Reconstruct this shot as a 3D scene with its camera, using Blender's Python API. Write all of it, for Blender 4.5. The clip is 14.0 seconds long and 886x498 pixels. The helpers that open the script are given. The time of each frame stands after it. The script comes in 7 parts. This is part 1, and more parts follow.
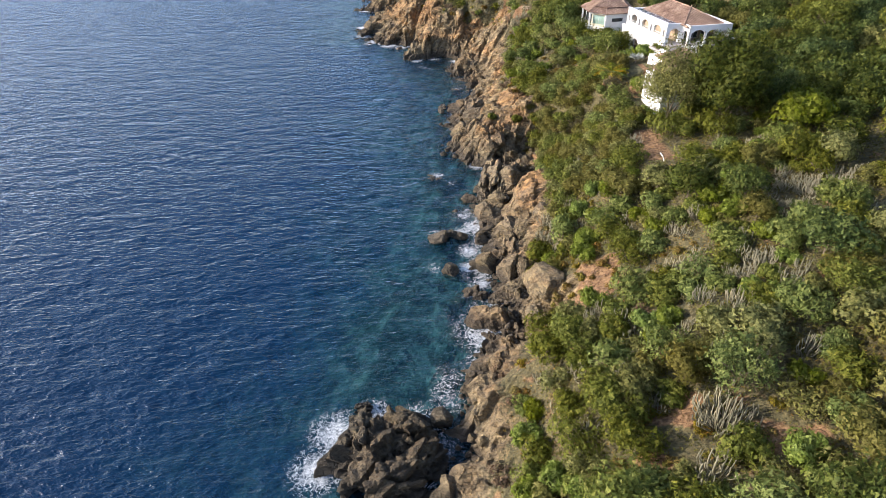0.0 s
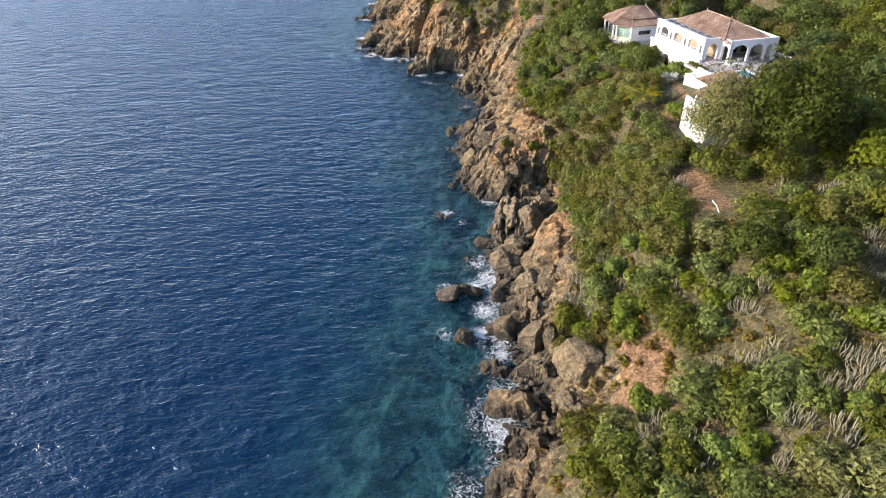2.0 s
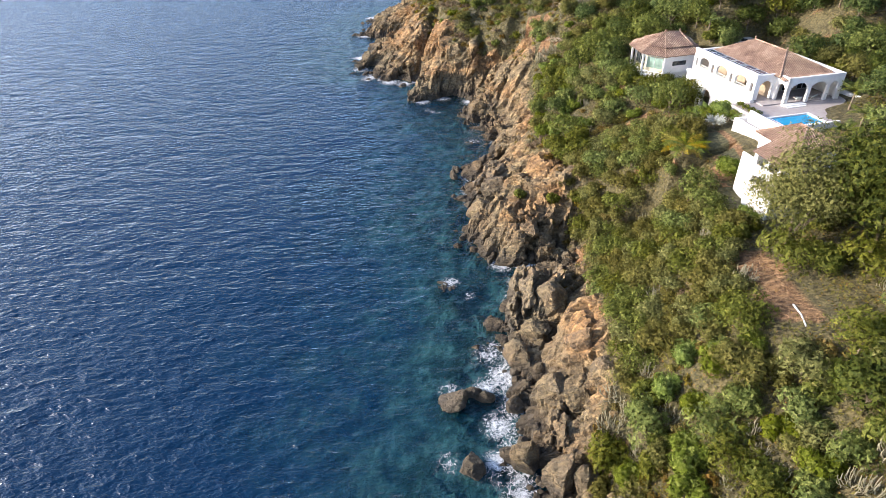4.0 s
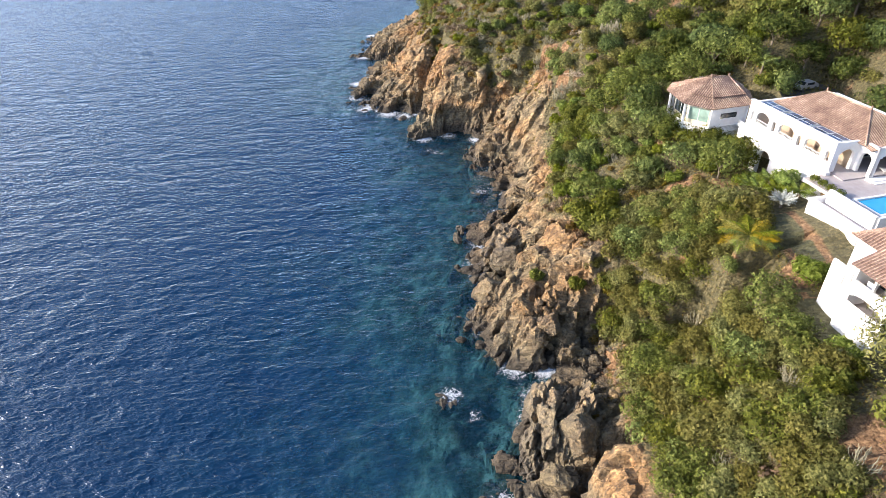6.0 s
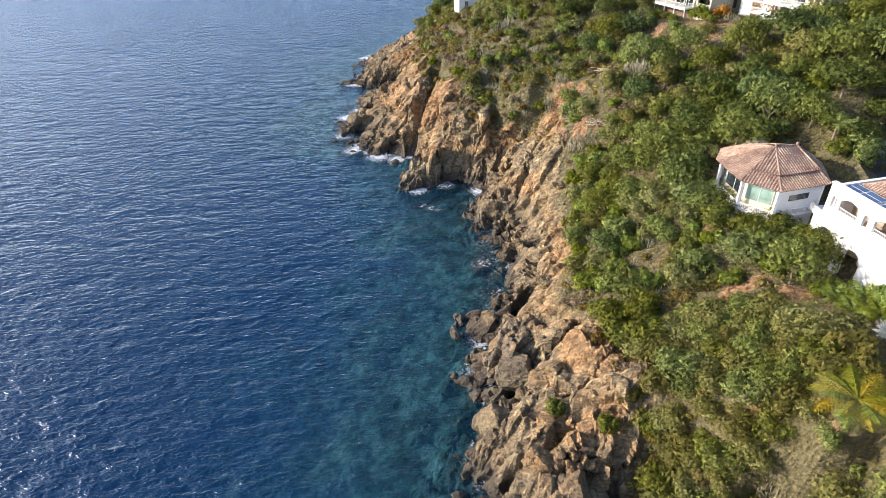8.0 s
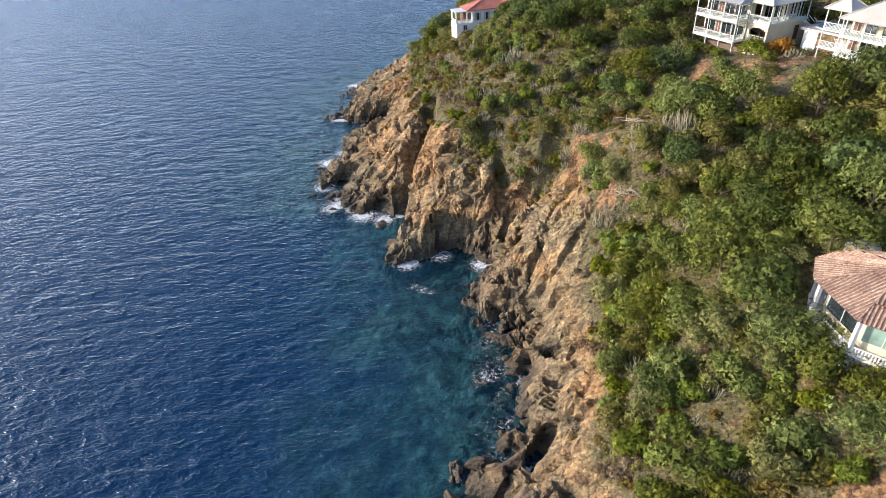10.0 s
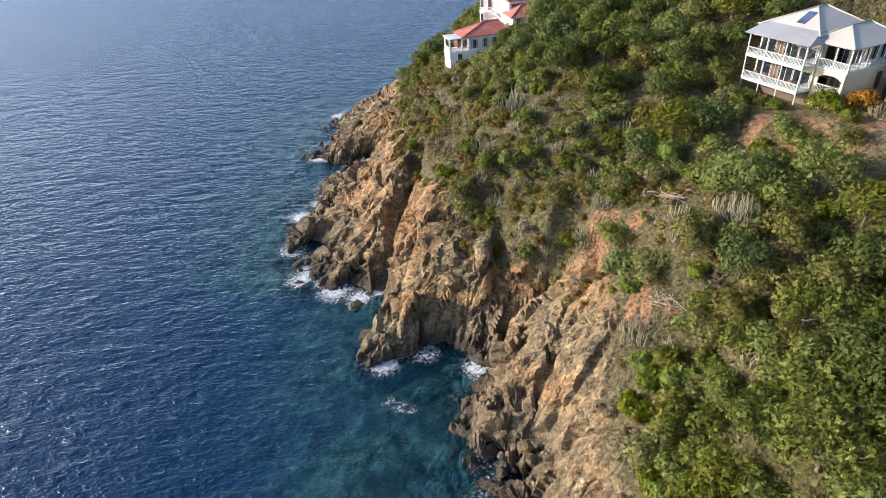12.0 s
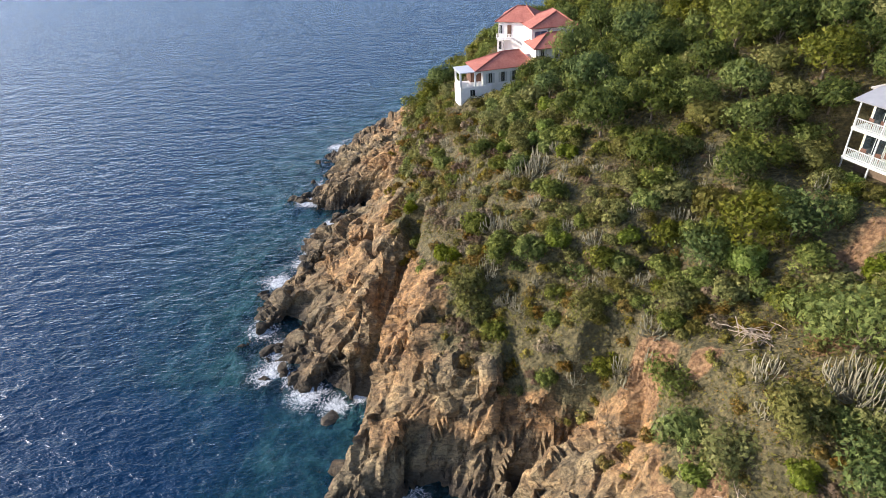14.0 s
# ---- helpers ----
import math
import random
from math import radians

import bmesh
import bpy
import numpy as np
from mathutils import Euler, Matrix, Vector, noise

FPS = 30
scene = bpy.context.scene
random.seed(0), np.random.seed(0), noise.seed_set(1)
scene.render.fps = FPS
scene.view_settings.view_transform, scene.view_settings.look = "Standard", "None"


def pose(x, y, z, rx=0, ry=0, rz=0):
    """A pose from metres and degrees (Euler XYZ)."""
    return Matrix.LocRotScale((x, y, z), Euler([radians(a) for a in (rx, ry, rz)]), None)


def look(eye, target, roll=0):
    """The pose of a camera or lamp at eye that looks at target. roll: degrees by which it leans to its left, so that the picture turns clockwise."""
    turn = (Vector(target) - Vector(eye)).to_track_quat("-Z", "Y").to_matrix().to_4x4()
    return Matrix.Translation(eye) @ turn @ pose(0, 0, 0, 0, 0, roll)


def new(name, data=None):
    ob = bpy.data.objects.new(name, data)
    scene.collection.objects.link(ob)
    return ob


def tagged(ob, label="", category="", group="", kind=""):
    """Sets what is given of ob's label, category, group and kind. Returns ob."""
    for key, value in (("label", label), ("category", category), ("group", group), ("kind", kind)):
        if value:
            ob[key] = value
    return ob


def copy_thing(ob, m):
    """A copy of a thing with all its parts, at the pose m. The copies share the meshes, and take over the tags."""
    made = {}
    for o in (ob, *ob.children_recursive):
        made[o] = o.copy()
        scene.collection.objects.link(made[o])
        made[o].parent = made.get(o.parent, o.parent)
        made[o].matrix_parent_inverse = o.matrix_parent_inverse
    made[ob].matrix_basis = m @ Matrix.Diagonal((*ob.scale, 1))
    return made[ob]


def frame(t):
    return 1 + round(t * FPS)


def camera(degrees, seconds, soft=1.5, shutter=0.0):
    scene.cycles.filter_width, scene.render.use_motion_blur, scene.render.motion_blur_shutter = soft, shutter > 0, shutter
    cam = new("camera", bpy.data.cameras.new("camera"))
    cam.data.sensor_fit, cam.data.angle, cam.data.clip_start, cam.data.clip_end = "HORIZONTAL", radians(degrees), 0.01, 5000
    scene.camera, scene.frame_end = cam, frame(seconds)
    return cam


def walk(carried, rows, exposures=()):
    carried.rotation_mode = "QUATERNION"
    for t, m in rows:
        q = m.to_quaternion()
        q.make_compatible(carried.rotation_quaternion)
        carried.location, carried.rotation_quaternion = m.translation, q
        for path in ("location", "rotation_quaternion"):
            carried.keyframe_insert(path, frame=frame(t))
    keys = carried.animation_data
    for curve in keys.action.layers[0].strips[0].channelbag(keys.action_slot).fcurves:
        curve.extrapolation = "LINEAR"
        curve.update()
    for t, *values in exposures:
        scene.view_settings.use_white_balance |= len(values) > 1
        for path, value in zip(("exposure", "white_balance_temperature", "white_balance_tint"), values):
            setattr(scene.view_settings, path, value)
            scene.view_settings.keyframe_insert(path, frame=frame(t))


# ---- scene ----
cam = camera(73.9, 14.0, 0.55)
PATH = [
    (0, (-0.07, 0.419, 56.876), (-0.052, 2.078, 55.759), 0.1),
    (0.5, (-0.296, 3.973, 56.674), (-0.283, 5.631, 55.555), -0.2),
    (1, (-0.459, 7.976, 56.54), (-0.453, 9.633, 55.42), -0.5),
    (1.5, (-0.511, 12.337, 56.491), (-0.509, 13.994, 55.371), -0.7),
    (2, (-0.585, 17.055, 56.456), (-0.588, 18.713, 55.337), -0.9),
    (2.5, (-0.543, 21.957, 56.508), (-0.548, 23.615, 55.391), -1.1),
    (3, (-0.425, 27.163, 56.529), (-0.435, 28.823, 55.413), -1.3),
    (5.5, (0.751, 53.889, 57.777), (0.706, 55.552, 56.667), -1.8),
    (6, (0.988, 59.79, 58.038), (0.939, 61.454, 56.929), -1.8),
    (6.5, (1.275, 65.688, 58.341), (1.222, 67.352, 57.233), -1.9),
    (7, (1.616, 71.675, 58.614), (1.558, 73.34, 57.507), -2.1),
    (7.5, (1.813, 77.563, 58.822), (1.754, 79.229, 57.717), -2.1),
    (8, (1.988, 83.484, 59.044), (1.929, 85.152, 57.942), -2.0),
    (10.5, (4.216, 116.553, 59.144), (4.129, 118.226, 58.051), -3.5),
    (11, (4.843, 122.76, 59.073), (4.753, 124.434, 57.982), -3.6),
    (11.5, (5.36, 128.761, 59.056), (5.268, 130.437, 57.968), -3.6),
    (12, (5.923, 134.737, 58.971), (5.828, 136.414, 57.886), -3.6),
    (12.5, (6.422, 140.674, 58.973), (6.326, 142.351, 57.889), -3.5),
    (13, (6.861, 146.5, 59.007), (6.764, 148.179, 57.925), -3.5),
    (13.5, (7.222, 152.33, 59.076), (7.126, 154.009, 57.994), -3.4),
    (13.75, (7.309, 155.365, 59.180), (7.211, 157.043, 58.097), -3.39),
    (13.9, (7.362, 157.185, 59.242), (7.242, 158.862, 58.159), -3.27),
    (14, (7.397, 158.399, 59.283), (7.248, 160.074, 58.2), -3.1),
]
# seconds, stops, kelvin, tint
EXPOSURES = [(0, 0.96, 5880, 15), (3, 1.06, 5900, 15), (6, 1.28, 5830, 15), (8, 1.17, 5860, 15), (10.5, 0.96, 5860, 15), (14, 0.92, 5820, 15)]
walk(cam, [(t, look(eye, target, roll)) for t, eye, target, roll in PATH], EXPOSURES)

# ---- light ----
SUN_FROM = Vector((-1.0, -0.02, 0.0)).normalized()
SUN_HEIGHT = radians(22)
world = bpy.data.worlds.new("world")
scene.world = world
world.use_nodes = True
wt = world.node_tree
sky = wt.nodes.new("ShaderNodeTexSky")
sky.sky_type, sky.sun_disc = "NISHITA", False
sky.sun_elevation = SUN_HEIGHT
sky.sun_rotation = math.atan2(SUN_FROM.x, SUN_FROM.y)
sky.air_density, sky.dust_density, sky.ozone_density = 1.0, 1.9, 1.0
wt.links.new(sky.outputs[0], wt.nodes["Background"].inputs["Color"])
wt.nodes["Background"].inputs["Strength"].default_value = 0.15
sun = new("sun", bpy.data.lights.new("sun", "SUN"))
sun.data.energy, sun.data.angle, sun.data.color = 3.7, radians(0.6), (1.0, 0.87, 0.69)
toward = SUN_FROM * math.cos(SUN_HEIGHT) + Vector((0, 0, math.sin(SUN_HEIGHT)))
sun.matrix_world = look((-200, 60, 150), Vector((-200, 60, 150)) - toward)
scene.view_settings.exposure = 0.95


# ---- plan of the land ----
def hashed(ix, iy, s):
    n = (ix.astype(np.int64) * 374761393 + iy.astype(np.int64) * 668265263 + s * 974634721) & 0xFFFFFFFF
    n = ((n ^ (n >> 13)) * 1274126177) & 0xFFFFFFFF
    return ((n ^ (n >> 16)) & 0xFFFFFF) / 0xFFFFFF


def vnoise(x, y, s=0):
    """Smooth noise from -1 to 1, one unit to a cell."""
    ix, iy = np.floor(x), np.floor(y)
    fx, fy = x - ix, y - iy
    fx, fy = fx * fx * (3 - 2 * fx), fy * fy * (3 - 2 * fy)
    a, b = hashed(ix, iy, s), hashed(ix + 1, iy, s)
    c, d = hashed(ix, iy + 1, s), hashed(ix + 1, iy + 1, s)
    return 2 * ((a + (b - a) * fx) * (1 - fy) + (c + (d - c) * fx) * fy) - 1


def fbm(x, y, s=0, octaves=4):
    total, amp = 0, 0.5
    for k in range(octaves):
        total = total + amp * vnoise(x * 2 ** k, y * 2 ** k, s + k)
        amp *= 0.5
    return total


def facets(x, y, s=0):
    """Broken blocks: every cell is a tilted plane of its own. Also the depth of the joints between them."""
    ix, iy = np.floor(x), np.floor(y)
    best = np.full(np.shape(x), 9.0)
    second = np.full(np.shape(x), 9.0)
    val, total = np.zeros(np.shape(x)), np.full(np.shape(x), 1e-40)
    for dx in (-1, 0, 1):
        for dy in (-1, 0, 1):
            jx, jy = ix + dx, iy + dy
            px = jx + 0.15 + 0.7 * hashed(jx, jy, s)
            py = jy + 0.15 + 0.7 * hashed(jx, jy, s + 1)
            dd = np.hypot(x - px, y - py)
            tilt = (hashed(jx, jy, s + 2) - 0.5) * 1.9 * (x - px) + (hashed(jx, jy, s + 3) - 0.5) * 1.9 * (y - py)
            w = np.exp(-48 * dd * dd)
            val, total = val + w * (hashed(jx, jy, s + 4) - 0.5 + tilt), total + w
            near = dd < best
            second = np.where(near, best, np.minimum(second, dd))
            best = np.where(near, dd, best)
    return val / total - 0.35 * np.clip(1 - (second - best) / 0.14, 0, 1)


def slabs(p, s):
    """Broken slabs in space: every cell is a flat of its own, with open joints between."""
    i = np.floor(p)
    best, second = np.full(len(p), 9.0), np.full(len(p), 9.0)
    val = np.zeros(len(p))
    for dx in (-1, 0, 1):
        for dy in (-1, 0, 1):
            for dz in (-1, 0, 1):
                jx, jy = i[:, 0] + dx, i[:, 1] + dy + 157 * (i[:, 2] + dz)
                q = p - np.stack([i[:, 0] + dx + hashed(jx, jy, s), i[:, 1] + dy + hashed(jx, jy, s + 1), i[:, 2] + dz + hashed(jx, jy, s + 2)], -1)
                dd = np.sqrt((q * q).sum(1))
                here = hashed(jx, jy, s + 3) - 0.5 + (hashed(jx, jy, s + 4) - 0.5) * q[:, 0] + (hashed(jx, jy, s + 5) - 0.5) * q[:, 1]
                near = dd < best
                second = np.where(near, best, np.minimum(second, dd))
                val = np.where(near, here, val)
                best = np.where(near, dd, best)
    return val - 0.16 * np.clip(1 - (second - best) / 0.10, 0, 1)


def table(rows, y, k):
    rows = np.array(rows)
    return np.interp(y, rows[:, 0], rows[:, k])


# along the coast: y and the x of the waterline
SHORE = [(-150, -14), (36, 1), (45, 3), (48.5, 1.4), (53, 4.3), (60, 7.4), (67, 9), (74.5, 9.2), (79, 7.6), (93, 7), (97.3, 6.6), (100, 10.5), (103, 8.2), (107, 7.6),
         (110, 8.9), (114, 11.6), (116.6, 14.6), (117.4, 13), (118.4, 8), (121, 5.6), (125.7, 3.2), (141, 4.5), (148, 6), (163.5, 8.6), (171, 9.6), (177.6, 8.6), 
         (188.3, 6), (192, 8.2), (196.5, 9), (200, 7.2), (206, 0), (212.6, -9.4), (213.8, -13.6), (216, -20.6), (221, -22.8), (231, -28), (236, -28.2), (242, -26.3),
         (251.7, -26.8), (257.6, -23.8), (265.6, -21.8), (267.5, -28.6), (274, -30.2), (294.6, -30.3), (311, -25), (322, -13), (420, 30), (700, 160)]
# y, then how far inland and how high: the boulder shelf, the edge of the cliff, the slope above
SHELF = [(-150, 5, 5), (35, 6, 5), (47, 5, 4.5), (62, 5, 2.2), (80, 6, 2), (95, 7, 2.6), (115, 9, 3), (130, 8, 4), (142, 6, 4), (165, 5, 3.6), (182, 6, 4), (187, 5, 5.5),
         (192, 3, 6.8), (197, 3.2, 7), (202, 4, 2), (206, 5, 4), (212, 8, 4.5), (214.5, 6, 2), (221, 11, 5.5), (231, 15, 8.3), (254, 11.5, 5.8), (263, 9, 5.5), (273, 9, 4.2), (293, 10, 4.4), (345, 8, 5), (700, 8, 5)]
EDGE = [(-150, 14, 13), (35, 14, 13), (47, 13, 12), (60, 12, 9.5), (68, 11, 9.6), (78, 14, 9), (95, 15, 10), (115, 18, 6.5), (122, 19, 6), (132, 18, 9), (142, 15, 9),
        (153, 14, 11.5), (165, 11, 9.5), (182, 14, 10.6), (192, 11, 13), (197, 11, 13), (202, 11, 9.5), (206, 13, 15), (212, 17, 15.5), (214.5, 21, 16), (221, 24, 16), (231, 27, 16.8), (254, 17.5, 13.2),
        (263, 18, 12.5), (273, 20, 11), (293, 22, 11.5), (345, 20, 14), (700, 20, 14)]
UPPER = [(-150, 28, 18), (35, 28, 18.5), (47, 27, 18.5), (62, 31, 20), (80, 24, 18.2), (95, 24, 17.2), (105, 26, 17.4), (115, 25, 18.6), (117, 23.4, 19), (118.4, 29, 19.2), (122, 32, 19.4), (132, 35, 18.8), (142, 33, 17.8),
         (153, 30, 22), (165, 26, 21.5), (182, 25, 20.5), (192, 21, 22.6), (197, 21, 22.6), (202, 17.5, 20.2), (206, 20, 20.8), (212, 28, 20.8), (221, 38, 22.8), (231, 39, 24), (254, 26, 21.3),
         (263, 27, 20.5), (273, 34, 21), (293, 34, 20.5), (345, 40, 26), (700, 40, 26)]
RISE = [(-150, 0.3), (60, 0.25), (100, 0.2), (125, 0.2), (155, 0.3), (175, 0.4), (195, 0.36), (215, 0.40), (250, 0.48), (700, 0.4)]
# shoals: x, y, reach, rise
SHOALS = [(-1, 66, 11, 2.4), (-6, 58, 8, 2.0), (2, 74, 7, 1.2), (-9, 178, 6, 2.6), (-17, 197, 7, 3.0), (2, 171, 7, 1.5), (-1, 112, 5, 2.0), (0, 190, 8, 1.2)]
# level pads under the houses: x, y, half length, half width, turn in degrees, height, margin
PADS = [(59, 203, 9, 15, 26, 31.8, 6), (10, 271, 6, 4, 17, 22.6, 3), (13.5, 283, 5, 4, -15, 27.0, 3), (20, 275, 4, 6, 14, 27.0, 3), (46.5, 214, 4, 6, 26, 30.6, 5), (63, 157, 7, 6, 0, 22.8, 4),
        (56.4, 137.5, 6.0, 10.5, 13, 22.4, 2.5), (42.6, 141.0, 2.2, 5.5, 13, 17.6, 3), (41.5, 151.5, 6, 6, 0, 19.4, 4), (43.8, 103.8, 5.5, 4, 13, 17.7, 5)]


CREASES = [(10.0, 198.2, 20, 204, 2.0, 3.2), (3.5, 131.5, 17, 142.5, 1.5, 2.8), (7, 123.2, 15, 128.5, 1.2, 1.8), (-22, 266.5, -9, 268.5, 2.2, 3.0), (8, 151.6, 14.5, 156.5, 1.3, 2.0), (-26, 243, -14, 241, 1.0, 1.3),
           (9, 176, 16, 189, 0.9, 1.3), (-24, 224.5, -13, 227, 0.8, 1.2)]


def rockiness(x, y):
    """1 on bare rock near the water, 0 under the scrub."""
    line = table(VEGETATION, y, 1) + 2.5 * vnoise(x / 7, y / 7, 31)
    return np.clip((line + 2 - x) / 5, 0, 1)


VEGETATION = [(-150, -4), (0, 4), (35, 7.5), (43, 8.7), (49, 9.6), (57.5, 13), (61, 18), (65, 22), (68, 17.5), (71.5, 14.5), (79.6, 15.5), (84, 18.6), (91, 19.4), (99, 20.4), (110, 20), (118, 21), (124, 21.5), (133, 22.5), (139, 19.5),
              (149, 16.8), (154, 17.8), (162.5, 18.6), (170, 21), (182, 21.6), (187, 22.5), (194, 22), (201, 20.5), (203.5, 15), (206, 8), (211, 3.2), (218, 2), (224, -0.5), (229, -2.2),
              (236, -5.4), (254, -8), (268, -10), (284, -10.4), (300, -11), (345, 5), (700, 170)]


def cleft_line(y):
    return np.interp(y, [196, 200.5, 204, 209, 215, 219.5, 224, 229, 236], [-11.9, -10.9, -10.2, -9.7, -9.1, -7.8, -6.4, -4.6, -3.4]) + 0.45 * vnoise(y / 2.6, y * 0, 81)


def ground_height(x, y):
    x, y = np.asarray(x, float), np.asarray(y, float)
    wy = y + 0.9 * vnoise(x / 5, y / 5, 3) + 0.6 * vnoise(x / 3.4, y / 9, 4)
    d = x - table(SHORE, wy, 1) 
    d = d + np.clip(1.1 - d / 9, 0.3, 1) * (1.3 * vnoise(x / 3.1, y / 3.1, 5) + 0.7 * vnoise(x / 1.3, y / 1.3, 6))
    d1, z1 = table(SHELF, y, 1), table(SHELF, y, 2)
    d2, z2 = table(EDGE, y, 1), table(EDGE, y, 2)
    d3, z3 = table(UPPER, y, 1), table(UPPER, y, 2)
    rise = table(RISE, y, 1)
    z = np.where(d < d1, d * z1 / d1, np.where(d < d2, z1 + (d - d1) * (z2 - z1) / (d2 - d1), z2 + (d - d2) * (z3 - z2) / (d3 - d2)))
    far = d - d3
    z = np.where(far > 0, z3 + rise * 160 * (1 - np.exp(-np.maximum(far, 0) / 160)), z)
    z = np.where(d < 0, -0.34 * -d / (1 + 0.012 * -d), z)
    rock = rockiness(x, y) * np.clip((d + 8) / 7, 0, 1)
    u, v = 0.62 * x + 0.78 * y, 0.78 * x - 0.62 * y
    z = z + rock * (1.2 * facets(u / 13.0, v / 4.6, 11) + 0.25 * facets(u / 6.5, v / 2.2, 21))
    z = z + np.clip(d / 10, 0, 1) * (0.9 * fbm(x / 9, y / 9, 51) + 0.25 * fbm(x / 1.7, y / 1.7, 61))
    z = z + np.clip(-d / 6, 0, 1) * 1.8 * fbm(x / 6, y / 6, 71)
    for sx, sy, r, up in SHOALS:
        z = np.where(d < 0, np.maximum(z, np.minimum(z + up * np.exp(-((x - sx) ** 2 + (y - sy) ** 2) / (r * r)), -2.2)), z)
    # the rock rib and the stony gully behind the inlet
    z = z + rock * 2.6 * np.exp(-((x - 10.5) / 3.4) ** 2) * np.clip((y - 118.5) / 3, 0, 1) * np.clip((136 - y) / 6, 0, 1)
    f = np.clip(((x - 16) * 7 + (y - 116) * 8) / 113, 0, 1)
    off = np.hypot(x - 16 - 7 * f, y - 116 - 8 * f)
    z = np.where(d > 0, z - np.minimum(3.0 * np.exp(-(off / 3.4) ** 2), np.maximum(z - 0.4, 0) * 0.75), z)
    # the pointed spur: a tilted slab that ends in a sea cliff, cut off from the outer rocks by a deep cleft
    split = cleft_line(y)
    foot = np.interp(x, [-12, -9, -6.5, -3.6, 3, 8, 10.5, 15, 20, 26], [197.2, 195.4, 196.6, 198.8, 199.4, 198, 198.4, 201, 204.8, 209]) + 0.45 * vnoise(x / 3.5, x * 0, 85)
    slab = 1.0 + 0.46 * (x + 11) + 0.368 * (y - 197) + 1.2 * facets(u / 9.0, v / 4.0, 84) * np.clip((y - 196) / 8, 0.3, 1)
    cliff = 0.4 + 1.45 * (y - foot) + 0.8 * facets(u / 5.0, v / 3.2, 86)
    side = 0.3 + 3.4 * (x - split - 0.7)
    crag = np.minimum(np.minimum(slab, cliff), side)
    held = np.clip((y - 193) / 2, 0, 1) * np.clip((232 - y) / 8, 0, 1) * np.clip((22 - x) / 9, 0, 1) * (x > split - 1)
    z = np.where(held > 0, np.where(crag > z, z + (crag - z) * held, z), z)
    low = np.clip((y - 214) * 0.52, -1.5, 30)
    off = x - split
    z = np.where((y > 196) & (y < 238) & (off > -5) & (off < 3.2), np.minimum(z, low + np.where(off > 0, 3.4 * np.maximum(off - 0.6, 0), 1.25 * np.maximum(-off - 0.8, 0))), z)
    # creases: from x, y to x, y, half width and depth
    for ax, ay, bx, by, wide, deep in CREASES:
        f = np.clip(((x - ax) * (bx - ax) + (y - ay) * (by - ay)) / ((bx - ax) ** 2 + (by - ay) ** 2), 0, 1)
        off = np.hypot(x - ax - (bx - ax) * f, y - ay - (by - ay) * f) + 0.5 * vnoise(x / 2, y / 2, 87)
        z = np.where(d > -1, z - np.minimum(deep * np.clip(1.25 - off / wide, 0, 1), np.maximum(z + 0.5, 0)), z)
    for px, py, hl, hw, turn, height, margin in PADS:
        c, s = math.cos(math.radians(turn)), math.sin(math.radians(turn))
        u, v = (x - px) * c + (y - py) * s, -(x - px) * s + (y - py) * c
        out = np.hypot(np.maximum(np.abs(u) - hl, 0), np.maximum(np.abs(v) - hw, 0))
        w = np.clip(1 - out / margin, 0, 1)
        w = w * w * (3 - 2 * w)
        z = z * (1 - w) + height * w
    return z
# ---- end of the plan ----


# ---- materials ----
def material(name):
    m = bpy.data.materials.new(name)
    m.use_nodes = True
    return m, m.node_tree, m.node_tree.nodes["Principled BSDF"]


def node(t, kind, **sets):
    n = t.nodes.new(kind)
    for key, value in sets.items():
        n.inputs[key].default_value = value
    return n


def ramp(t, fac, stops):
    r = t.nodes.new("ShaderNodeValToRGB")
    while len(r.color_ramp.elements) < len(stops):
        r.color_ramp.elements.new(0.5)
    for e, (p, c) in zip(r.color_ramp.elements, stops):
        e.position, e.color = p, (*c, 1) if len(c) == 3 else c
    t.links.new(fac, r.inputs["Fac"])
    return r.outputs["Color"]


def mix(t, fac, a, b, blend="MIX"):
    m = t.nodes.new("ShaderNodeMix")
    m.data_type, m.blend_type = "RGBA", blend
    for sock, v in ((m.inputs[0], fac), (m.inputs[6], a), (m.inputs[7], b)):
        if isinstance(v, bpy.types.NodeSocket):
            t.links.new(v, sock)
        else:
            sock.default_value = v if isinstance(v, (int, float)) else (*v, 1)
    return m.outputs[2]


def math_node(t, op, a, b=0.0, c=0.0):
    m = t.nodes.new("ShaderNodeMath")
    m.operation = op
    for sock, v in zip(m.inputs, (a, b, c)):
        if isinstance(v, bpy.types.NodeSocket):
            t.links.new(v, sock)
        else:
            sock.default_value = v
    return m.outputs[0]


def where(t):
    return t.nodes.new("ShaderNodeNewGeometry").outputs["Position"]


def grain(t, vec, scale, detail=5.0, rough=0.6):
    n = node(t, "ShaderNodeTexNoise", Scale=scale, Detail=detail, Roughness=rough)
    t.links.new(vec, n.inputs["Vector"])
    return n.outputs["Fac"]


def bump(t, p, height, strength, dist):
    b = node(t, "ShaderNodeBump", Strength=strength, Distance=dist)
    t.links.new(height, b.inputs["Height"])
    t.links.new(b.outputs["Normal"], p.inputs["Normal"])
    return b


